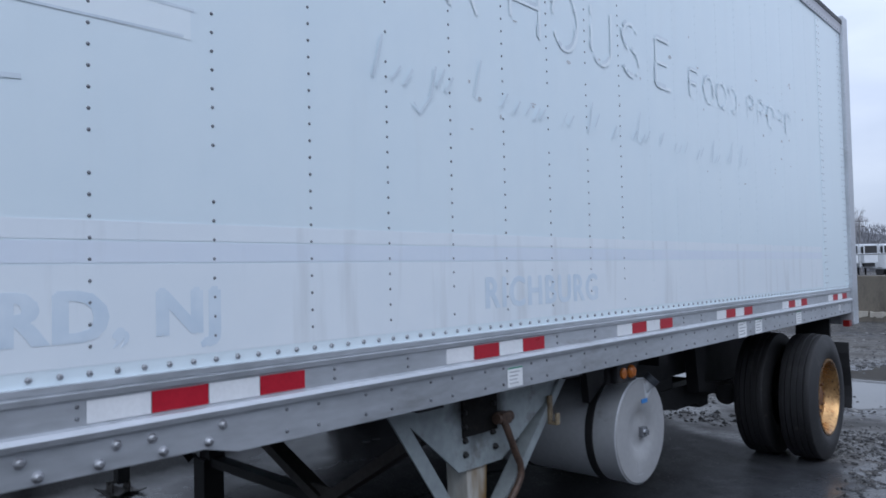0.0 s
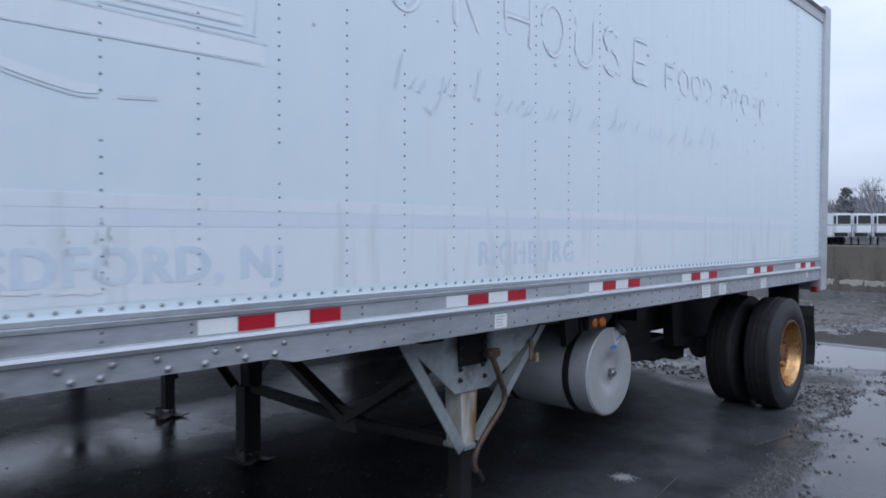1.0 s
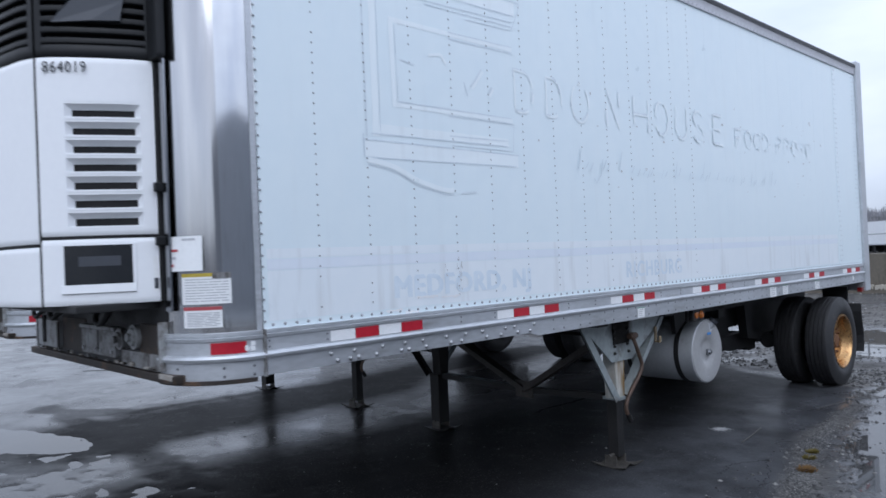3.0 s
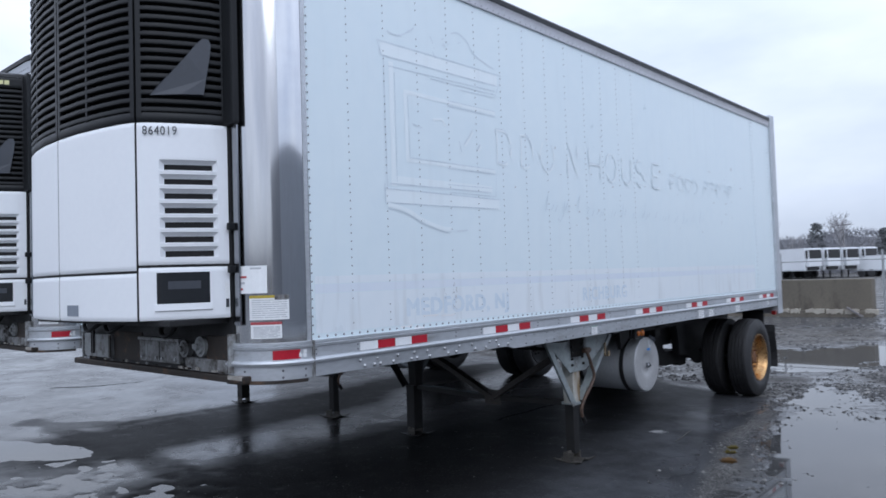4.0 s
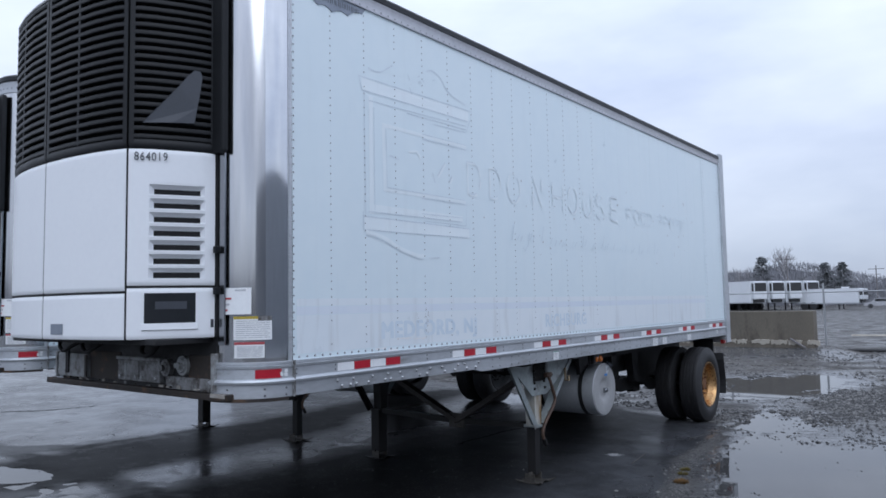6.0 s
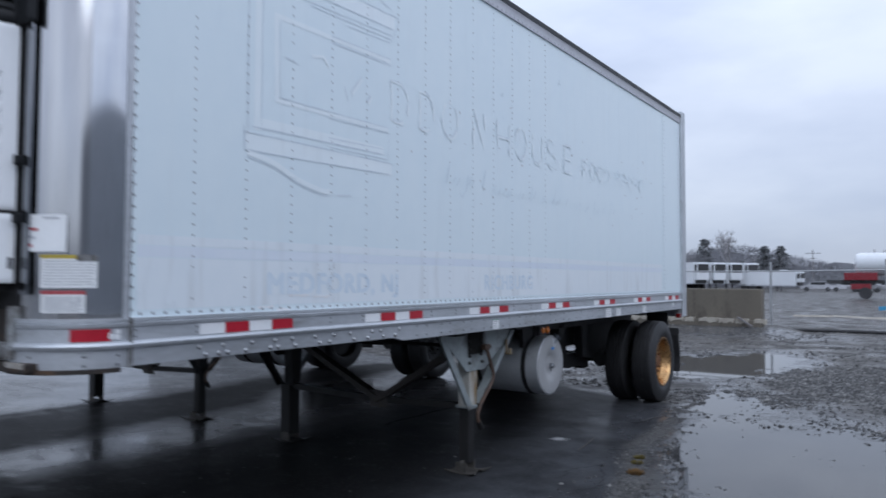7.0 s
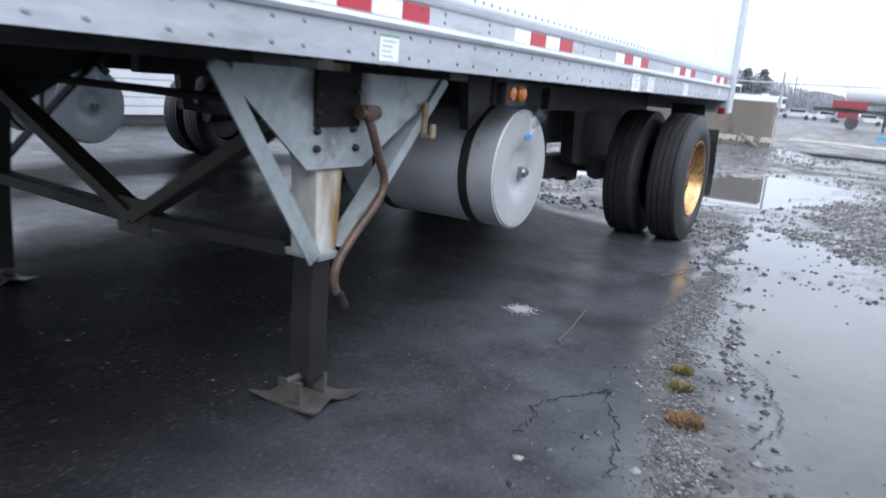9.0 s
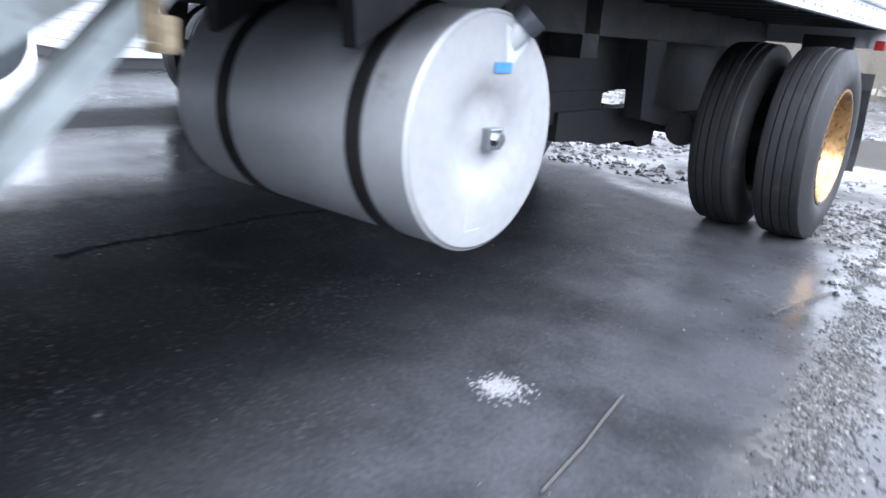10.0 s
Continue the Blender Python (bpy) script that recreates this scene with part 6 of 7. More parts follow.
def puddle_amount(x, y):
    wob = (fractal(21, x * 0.8, y * 0.8) - 0.5) * 0.75 + (fractal(31, x * 3.2, y * 3.2, 4) - 0.5) * 0.62 + (fractal(33, x * 10, y * 10, 3) - 0.5) * 0.45
    d = np.maximum.reduce([
        np.minimum(np.minimum((x - asphalt_edge(y) - 0.27 - 0.28 * soft_step(4.9, 3.2, y)) * 1.6 + (fractal(39, x * 1.7, y * 1.7) - 0.5) * 1.1, (7.75 - 1.25 * x - y) * 0.30), (4.4 - x) * 0.5),
        ellipse(x, y, -1.35, 12.4, 1.12, 2.6, -0.12) * 1.3,
        np.minimum(ellipse(x, y, -1.2, 8.9, 2.6, 1.5, 0.1) * 0.9 - 0.1, -0.50),
        ellipse(x, y, -3.6, 12.3, 2.0, 1.3, 0.1),
        ellipse(x, y, -6.9, -0.30, 1.5, 0.50, 0.30) * 1.3,
        np.minimum(ellipse(x, y, -5.4, -0.75, 2.6, 0.95, 0.28), 0.35) * 0.9 + (fractal(37, x * 4.5, y * 7.0, 4) - 0.55) * 2.0,
        ellipse(x, y, -5.0, 20.0, 3.0, 1.0, 0.0) * 0.6,
    ])
    return np.clip((d + wob * 0.42) * 1.5, -1, 1)


BANK = 0.17


def ground_height(x, y):
    g, p = gravel_amount(x, y), puddle_amount(x, y)
    near = np.exp(-(((x + 1) / 14) ** 2 + ((y - 6) / 20) ** 2) ** 2)
    rough = (fractal(41, x * 1.2, y * 1.2) - 0.45) * 0.040 + (fractal(51, x * 7, y * 7, 3) - 0.45) * 0.016
    bank = BANK * soft_step(17.6, 20.6, y) * soft_step(24.6, 22.8, y) * soft_step(-1.3, -2.2, x) * soft_step(-10.5, -9.0, x)
    return bank + g * rough * near - 0.022 * np.clip(p, 0, 1) * near - 0.012 * g * soft_step(-0.3, 0.05, p)


def spread(lo, hi, a, b, step):
    inner = list(np.arange(a, b + 1e-6, step))
    left, right = [], []
    d, v = step, a
    while v > lo:
        d *= 1.35
        v -= d
        left.append(max(v, lo))
    d, v = step, b
    while v < hi:
        d *= 1.35
        v += d
        right.append(min(v, hi))
    return np.array(left[::-1] + inner + right)


TAR_LINES = [((-8.6, 0.50), (-6.7, 0.46), 0.16), ((-6.7, 0.46), (-4.8, 0.38), 0.15), ((-4.8, 0.38), (-3.2, 0.16), 0.15), ((-8.4, 0.35), (-7.3, 0.95), 0.22),
             ((-7.3, 0.95), (-7.25, 1.7), 0.05), ((-7.25, 1.7), (-7.1, 2.7), 0.05), ((-7.1, 2.7), (-6.75, 3.5), 0.06), ((-6.75, 3.5), (-6.5, 4.8), 0.04)]


def build_ground():
    xs, ys = spread(-1500, 1500, -8.5, 4.0, 0.055), spread(-1500, 2500, -2.4, 16.5, 0.055)
    X, Y = np.meshgrid(xs, ys)
    Z = ground_height(X, Y)
    co = np.stack([X, Y, Z], -1).reshape(-1, 3)
    nx, ny = len(xs), len(ys)
    idx = np.arange(nx * ny).reshape(ny, nx)
    faces = np.stack([idx[:-1, :-1], idx[:-1, 1:], idx[1:, 1:], idx[1:, :-1]], -1).reshape(-1, 4)
    me = bpy.data.meshes.new("ground")
    me.vertices.add(len(co))
    me.vertices.foreach_set("co", co.ravel())
    me.loops.add(faces.size)
    me.polygons.add(len(faces))
    me.loops.foreach_set("vertex_index", faces.ravel())
    me.polygons.foreach_set("loop_start", np.arange(len(faces)) * 4)
    me.update(calc_edges=True)
    at = me.attributes.new("gravel", "FLOAT", "POINT")
    at.data.foreach_set("value", gravel_amount(X, Y).ravel())
    # the wet film is weakened under both trailers, standing in for their shade
    wob = (fractal(61, X * 0.7, Y * 0.7) - 0.5) * 1.1
    cover = np.zeros_like(X)
    for xm, inner, outer in ((-2.40, 1.4, 2.5), (-6.24, 0.6, 1.6)):
        cover = np.maximum(cover, soft_step(outer, inner, np.abs(X - xm) + wob * 0.5 + 0.75 * soft_step(3.2, 5.5, Y) * (X > xm)) * soft_step(-1.5, 0.0, Y + wob * 0.6) * soft_step(9.3, 8.3, Y + wob))
    film = me.attributes.new("rain_film", "FLOAT", "POINT")
    fade = (fractal(71, X * 2.2, Y * 2.2, 4) - 0.5) * 0.34
    tar = np.zeros_like(X)
    for (xa, ya), (xb, yb), half in TAR_LINES:
        dx, dy = xb - xa, yb - ya
        u = np.clip(((X - xa) * dx + (Y - ya) * dy) / (dx * dx + dy * dy), 0, 1)
        tar = np.maximum(tar, soft_step(half + 0.09, half - 0.06, np.hypot(X - xa - u * dx, Y - ya - u * dy) + fade))
    film.data.foreach_set("value", ((1 - 0.94 * cover) * (1 - 0.72 * tar)).ravel())
    me.attributes.new("tar", "FLOAT", "POINT").data.foreach_set("value", (0.85 * tar).ravel())
    soaked = me.attributes.new("soaked", "FLOAT", "POINT")
    soaked.data.foreach_set("value", (0.88 * soft_step(-0.90, -0.05, puddle_amount(X, Y))).ravel())
    # pale band put into the asphalt colour for the open light
    edge_mask = soft_step(1.9, 0.35, asphalt_edge(Y) - X + wob * 0.35) * soft_step(8.6, 7.2, Y) * soft_step(-3.0, 1.5, Y)
    edge_attr = me.attributes.new("washed_silt", "FLOAT", "POINT")
    edge_attr.data.foreach_set("value", (0.85 * edge_mask).ravel())
    me.materials.append(M_GROUND)
    me.shade_smooth()
    tagged(new("ground", me), "wet dark asphalt breaking up into muddy gravel", "ground", kind="structure")
    # the standing water lies level in the hollows
    bm = bmesh.new()
    v = [bm.verts.new(c) for c in ((-12, -6, -0.010), (12, -6, -0.010), (12, 26, -0.010), (-12, 26, -0.010))]
    bm.faces.new(v)
    w = part("puddle_water", bm, M_WATER, None, "shallow muddy rain puddles reflecting the sky", kind="structure")
    tagged(w, category="water")


def pebbles(name, label, xy, size, mat, seed):
    """Many small stones in one mesh, at the places xy."""
    rnd = random.Random(seed)
    zs = ground_height(xy[:, 0], xy[:, 1])
    verts, faces = [], []
    for (x, y), z in zip(xy.tolist(), zs.tolist()):
        s = size(rnd)
        a = rnd.uniform(0, 6.28)
        k = len(verts)
        ring = []
        for i in range(5):
            r = s * rnd.uniform(0.7, 1.1)
            ring.append((x + r * math.cos(a + i * 1.257), y + r * math.sin(a + i * 1.257) * 0.8, z + s * rnd.uniform(0.05, 0.35)))
        verts += ring
        verts.append((x + s * rnd.uniform(-0.2, 0.2), y + s * rnd.uniform(-0.2, 0.2), z + s * rnd.uniform(0.6, 0.9)))
        verts += [(p[0], p[1], z - 0.01) for p in ring]
        for i in range(5):
            j = (i + 1) % 5
            faces += [(k + i, k + j, k + 5), (k + 6 + i, k + 6 + j, k + j, k + i)]
    me = bpy.data.meshes.new(name)
    me.from_pydata(verts, [], faces)
    me.materials.append(mat)
    return tagged(new(name, me), label, "gravel", kind="stuff")


def scatter_stones():
    rs = np.random.RandomState(17)

    def yard(count, x0, x1, y0, y1):
        x, y = rs.uniform(x0, x1, 40 * count), y0 + (y1 - y0) * rs.rand(40 * count) ** 1.3
        g, p = gravel_amount(x, y), puddle_amount(x, y)
        heap = soft_step(0.38, 0.58, fractal(77, x * 1.1, y * 1.1)) + 0.09
        keep = (rs.rand(len(x)) < g * heap) & ((p < 0.0) | (rs.rand(len(x)) < 0.07)) & ((y > 6.2) | (x > asphalt_edge(y) + 0.34))
        return np.stack([x[keep], y[keep]], 1)[:count]

    def patch(count, x0, x1, y0, y1):
        return np.stack([rs.uniform(x0, x1, count), rs.uniform(y0, y1, count)], 1)

    pebbles("gravel", "wet grey gravel lying in the mud", yard(26000, -1.8, 4.0, 2.4, 13.0), lambda r: 0.005 + 0.022 * r.random() ** 3, M_STONE, 5)
    # crumbled strip along the broken edge of the asphalt
    y = rs.uniform(2.3, 7.4, 16000)
    x = asphalt_edge(y) + rs.normal(0.14, 0.060, 16000)
    keep = (puddle_amount(x, y) < 0.05) & (fractal(88, x * 2, y * 2) > 0.40)
    pebbles("gravel", "pale crumbled gravel along the asphalt edge", np.stack([x[keep], y[keep]], 1), lambda r: 0.0025 + 0.0062 * r.random() ** 3, M_STONE, 15)
    pebbles("gravel", "stones standing out of the puddle", patch(2600, -0.7, 3.4, 2.5, 9.5), lambda r: 0.006 + 0.020 * r.random() ** 4, M_STONE, 16)
    pebbles("gravel", "dark loose stones on the yard", yard(11000, -7.0, 8.0, 8.0, 23.0), lambda r: 0.014 + 0.03 * r.random() ** 3, M_STONE, 6)
    pebbles("asphalt_grit", "loose pale grit on the asphalt", patch(1100, -3.4, -0.5, 2.0, 7.5), lambda r: 0.002 + 0.0045 * r.random() ** 3, M_STONE, 8)
    pebbles("asphalt_grit", "dark crumbs on the wet asphalt", patch(420, -9, -1.5, -1.0, 3.5), lambda r: 0.004 + 0.010 * r.random() ** 3, M_STONE, 9)
    pebbles("spilled_grit", "small heap of spilled white grit", rs.normal(0, 0.036, (620, 2)) + (-1.375, 4.37), lambda r: 0.002 + 0.0035 * r.random(), M_GRIT, 10)


def weed(x, y, r, mat, label, seed):
    rnd = random.Random(seed)
    bm = bmesh.new()
    z0 = float(ground_height(np.array([x]), np.array([y]))[0])
    for _ in range(150):
        a, q = rnd.uniform(0, 6.28), r * rnd.random() ** 0.6
        px, py = x + q * math.cos(a), y + q * math.sin(a)
        h = rnd.uniform(0.012, 0.04) * (1.2 - q / r * 0.6)
        w = 0.004
        b = a + rnd.uniform(-1, 1)
        tip = (px + 0.02 * math.cos(b), py + 0.02 * math.sin(b), z0 + h)
        bm.faces.new([bm.verts.new((px - w, py, z0 - 0.004)), bm.verts.new((px + w, py + w, z0 - 0.004)), bm.verts.new(tip)])
    tagged(part("weed_tuft", bm, mat), label, "weed", "weeds in the gravel")


def crack(name, pts, w, label, seed, mat=None):
    rnd = random.Random(seed)
    bm = bmesh.new()
    line = soft_path([(x, y, 0) for x, y in pts], 14)
    line = [p + Vector((rnd.uniform(-1, 1), rnd.uniform(-1, 1), 0)) * 0.018 for p in line]
    prev = None
    for i, p in enumerate(line):
        d = (line[min(i + 1, len(line) - 1)] - line[max(i - 1, 0)]).normalized()
        nn = Vector((-d.y, d.x, 0)) * w * rnd.uniform(0.85 if mat else 0.3, 1.0) * (0.25 if i in (0, len(line) - 1) else 1)
        cur = [bm.verts.new((p - nn) + Vector((0, 0, 0.0025))), bm.verts.new((p + nn) + Vector((0, 0, 0.0025)))]
        if prev:
            bm.faces.new((prev[0], cur[0], cur[1], prev[1]))
        prev = cur
    tagged(part(name, bm, mat or M_CRACK), label, "crack", kind="structure")


build_ground()
scatter_stones()
weed(-0.445, 4.06, 0.045, M_MOSS, "small yellow-green weed tuft in gravel", 1)
weed(-0.40, 3.87, 0.045, M_MOSS, "small yellow-green weed tuft in gravel", 2)
weed(-0.305, 3.55, 0.07, M_DEADWEED, "brown dead weed tuft in gravel", 3)
crack("asphalt_crack", [(-0.76, 3.05), (-0.77, 3.19), (-0.80, 3.32), (-0.70, 3.51), (-0.62, 3.64)], 0.0028, "thin crack in the wet asphalt", 4)
crack("asphalt_crack", [(-0.66, 3.62), (-0.54, 3.42), (-0.45, 3.20), (-0.40, 2.95)], 0.0028, "thin crack in the wet asphalt", 5)
crack("asphalt_crack", [(-11.84, 1.92), (-11.29, 2.50), (-11.08, 3.26)], 0.04, "wide tarred joint in the asphalt", 7)
crack("asphalt_crack", [(-3.25, 3.9), (-3.28, 4.25), (-3.25, 4.6), (-3.27, 4.9), (-3.22, 5.3)], 0.03, "thin crack in the wet asphalt", 8)
tagged(part("stick", tube(bmesh.new(), [(-1.09, 4.59, 0.010), (-1.06, 4.40, 0.013), (-1.035, 4.25, 0.012), (-1.01, 4.01, 0.009)], 0.0050, 6), M_STICK), "thin grey stick lying on the asphalt", "stick")

tagged(part("stick", tube(bmesh.new(), [(-0.98, 5.70, 0.010), (-0.93, 5.95, 0.013), (-0.87, 6.23, 0.010)], 0.004, 6), M_STICK), "thin grey stick lying on the asphalt", "stick")
crack("asphalt_crack", [(-0.46, 4.72), (-0.34, 4.56), (-0.23, 4.40), (-0.10, 4.19), (-0.01, 3.78), (-0.06, 3.49)], 0.0035, "thin crack showing through the puddle", 14)


# ---------------------------------------------------------------- yard beyond
def barrier():
    b = tagged(new("concrete_barrier"), "stained weathered concrete barrier block with chipped footing", "barrier")
    b.matrix_basis = Matrix.Translation((-4.92, 21.65, BANK)) @ Matrix.Scale(0.89, 4)
    part("block", box(bmesh.new(), -2.68, 2.68, -0.20, 0.42, -0.22, 1.30, 0.03), M_CONC, b)
    # the foot stands proud, its top edge broken to pale concrete
    part("foot", box(bmesh.new(), -2.74, 2.72, -0.36, -0.203, -0.20, 0.22, 0.03), M_CONC, b)
    rnd = random.Random(5)
    x = -2.72
    while x < 2.60:
        w = rnd.uniform(0.25, 0.75)
        bm = bmesh.new()
        n = 9
        lo = [(x + w * k / n, 0.20 - rnd.uniform(0.02, 0.11)) for k in range(n + 1)]
        hi = [(x + w * k / n, 0.245 + rnd.uniform(0.0, 0.05)) for k in range(n + 1)]
        f0 = [bm.verts.new((p, -0.375, q)) for p, q in lo + hi[::-1]]
        f1 = [bm.verts.new((p, -0.21, q)) for p, q in lo + hi[::-1]]
        bm.faces.new(f0)
        bm.faces.new(f1[::-1])
        for k in range(len(f0)):
            j = (k + 1) % len(f0)
            bm.faces.new((f0[k], f0[j], f1[j], f1[k]))
        part("footing_chip", bm, M_CONC_PALE, b, "pale broken concrete edge")
        x += w + rnd.choice((0.0, 0.05, 0.18))
    part("leaning_batten", bar(bmesh.new(), (1.95, -0.40, 0.33), (2.45, -0.52, 0.02), 0.05, 0.08), M_POLE, b)


def fence():
    f = tagged(new("yard_fence"), "galvanised pipe fence with wire mesh", "fence")
    pts = [(-9.5, 25.4), (-6.2, 25.3), (-2.88, 25.2), (0.70, 23.0), (4.2, 21.2), (7.8, 19.4), (11.4, 17.6)]
    p0 = part("post", cyl(bmesh.new(), (0, 0, -0.05), (0, 0, 2.25), 0.035, n=12), M_GALV, f, "galvanised fence post", True)
    p0.matrix_basis = Matrix.Translation((*pts[0], 0))
    for p in pts[1:]:
        clone(p0, Matrix.Translation((*p, 0)))
    for a, b in zip(pts, pts[1:]):
        part("top_pipe", cyl(bmesh.new(), (*a, 1.92), (*b, 1.92), 0.022, n=8), M_GALV, f, "", True)
    bm = bmesh.new()
    for a, b in zip(pts[2:], pts[3:]):
        a, b = Vector((*a, 0)), Vector((*b, 0))
        L = (b - a).length
        n = int(L / 0.11)
        for k in range(n):
            for s in (1, -1):
                u0, u1 = k / n, (k + s * 16) / n
                z0, z1 = 0.06, 1.90
                if u1 > 1:
                    z1, u1 = z0 + (z1 - z0) * (1 - u0) / (u1 - u0), 1
                if u1 < 0:
                    z1, u1 = z0 + (z1 - z0) * (u0) / (u0 - u1), 0
                p, q = a.lerp(b, u0), a.lerp(b, u1)
                bar(bm, (p.x, p.y, z0), (q.x, q.y, z1), 0.0022, 0.0022)
    part("wire_mesh", bm, M_GALV, f, "thin wire mesh", kind="stuff")


def far_wheel(bm, x, y, r=0.5, w=0.5):
    cyl(bm, (x, y, r), (x + w, y, r), r, n=18)


def far_trailer(name, label, x, y, length, width, rz, unit=True, z0=1.15, z1=3.95, skin=None):
    """A parked trailer in the distance, its nose towards -y before turning."""
    t = tagged(new(name), label, "trailer", "trailers in the far yard")
    t.matrix_basis = pose(x, y, 0, 0, 0, rz)
    h = width / 2
    part("box_body", box(bmesh.new(), -h, h, 0, length, z0, z1, 0.04), skin or M_FAR_WHITE, t)
    part("floor_rail", box(bmesh.new(), -h - 0.01, h + 0.01, -0.01, length + 0.01, z0 - 0.14, z0), M_ALU, t)
    part("roof_rail", box(bmesh.new(), -h - 0.01, h + 0.01, -0.01, length + 0.01, z1, z1 + 0.05), M_ALU_TOP, t)
    for sx in (-1, 1):
        part("landing_leg", box(bmesh.new(), sx * (h - 0.3) - 0.07, sx * (h - 0.3) + 0.07, 2.4, 2.54, 0, z0 - 0.14), M_FAR_DARK, t)
        for yy in (length - 1.2, length - 2.4):
            bm = bmesh.new()
            far_wheel(bm, h - 0.5 if sx > 0 else -h, yy)
            part("wheel", bm, M_FAR_DARK, t)
    part("chassis", box(bmesh.new(), -0.6, 0.6, length - 3.4, length, 0.75, z0 - 0.14), M_FAR_DARK, t)
    if unit:
        u = part("cooling_unit", box(bmesh.new(), -h + 0.18, h - 0.18, -0.55, 0, z0 + 0.40, z1 - 0.04, 0.14), M_FAR_WHITE, t, "white cooling unit with dark grille")
        mid = z0 + 0.52 * (z1 - z0)
        part("unit_grille", box(bmesh.new(), -h + 0.30, h - 0.30, -0.575, -0.54, mid, z1 - 0.22, 0.02), M_FAR_DARK, u)
        for sx in (-1, 1):
            part("unit_window", box(bmesh.new(), *sorted((sx * (h - 0.20), sx * (h - 0.165))), -0.46, -0.10, mid, z1 - 0.30, 0.015), M_FAR_DARK, u)
        part("hose_box", box(bmesh.new(), -h + 0.4, h - 0.4, -0.30, 0, z0 - 0.05, z0 + 0.38, 0.02), M_FAR_DARK, u)
    part("side_door", box(bmesh.new(), h + 0.002, h + 0.02, length * 0.22, length * 0.22 + 1.0, z0 + 0.15, z0 + 2.1, 0.006), skin or M_FAR_WHITE, t)
    for yy in (length * 0.22 - 0.04, length * 0.22 + 1.0):
        part("door_frame", box(bmesh.new(), h + 0.002, h + 0.03, yy, yy + 0.04, z0 + 0.13, z0 + 2.14), M_FAR_DARK, t)
    return t


def box_trailer_with_sign():
    t = tagged(new("box_trailer"), "white box trailer with dark trim and plain sign bars", "trailer")
    t.matrix_basis = Matrix.Translation((0.72, 45, 0))
    part("box_body", box(bmesh.new(), 0, 9.5, 0, 2.5, 1.95, 4.35, 0.02), M_FAR_WHITE, t)
    bm = bmesh.new()
    for x0, x1, z0, z1 in ((-0.03, 9.53, 4.30, 4.42), (-0.03, 9.53, 1.88, 1.97), (-0.05, 0.07, 1.9, 4.4), (9.43, 9.55, 1.9, 4.4)):
        box(bm, x0, x1, -0.03, 0.03, z0, z1)
    part("trim", bm, M_FAR_DARK, t, "dark aluminium trim")
    for k in range(9):
        x = 0.55 + 0.34 * k + (0.12 if k > 2 else 0)
        part("sign_bar", box(bmesh.new(), x, x + 0.20, -0.012, 0.0, 2.72, 3.02), M_FAR_DARK, t)
    part("sign_bar", box(bmesh.new(), 1.9, 4.2, -0.012, 0.0, 3.32, 3.72), M_FAR_DARK, t)
    part("chassis", box(bmesh.new(), 0.2, 9.3, 0.4, 2.1, 1.1, 1.9, 0.02), M_FAR_DARK, t)
    for x in (-0.2, 1.2, 6.5, 7.8):
        bm = bmesh.new()
        cyl(bm, (x + 0.6, 0.15, 0.52), (x + 0.6, 0.6, 0.52), 0.52, n=18)
        part("wheel", bm, M_FAR_DARK, t)
    part("red_tank", cyl(bmesh.new(), (0.9, -0.3, 1.0), (0.9, 0.3, 1.0), 0.33, n=18), M_FAR_RED, t, "red round tank under the body")


def blue_implement():
    t = tagged(new("farm_implement"), "low blue steel farm implement on the gravel", "implement")
    t.matrix_basis = Matrix.Translation((-0.4, 40.5, 0))
    part("drawbar", bar(bmesh.new(), (0, 0, 0.18), (3.0, 0.1, 0.42), 0.20, 0.18), M_FAR_BLUE, t, "blue drawbar")
    part("beam", bar(bmesh.new(), (0.3, 0.9, 0.15), (6.8, 0.9, 0.15), 0.20, 0.22), M_FAR_BLUE, t)
    part("beam", bar(bmesh.new(), (2.2, -0.5, 0.22), (6.8, -0.5, 0.22), 0.16, 0.2), M_FAR_BLUE, t)
    part("hitch_frame", bar(bmesh.new(), (1.45, 0, 0.2), (1.98, 0, 1.08), 0.14, 0.12), M_FAR_BLUE, t, "upright blue hitch frame")
    part("hitch_frame", bar(bmesh.new(), (1.92, 0, 1.08), (2.60, 0, 0.25), 0.14, 0.12), M_FAR_BLUE, t, "upright blue hitch frame")
    part("hitch_post", box(bmesh.new(), 1.84, 2.04, -0.09, 0.09, 0.2, 1.10, 0.02), M_FAR_BLUE, t)
    for k in range(5):
        part("tine_arm", bar(bmesh.new(), (2.6 + k * 0.9, -0.5, 0.22), (2.9 + k * 0.9, 0.9, 0.18), 0.1, 0.12), M_FAR_BLUE, t)
    bm = cyl(bmesh.new(), (4.2, 0.2, 0.42), (4.2, 0.55, 0.42), 0.42, n=18)
    part("wheel", bm, M_FAR_DARK, t)


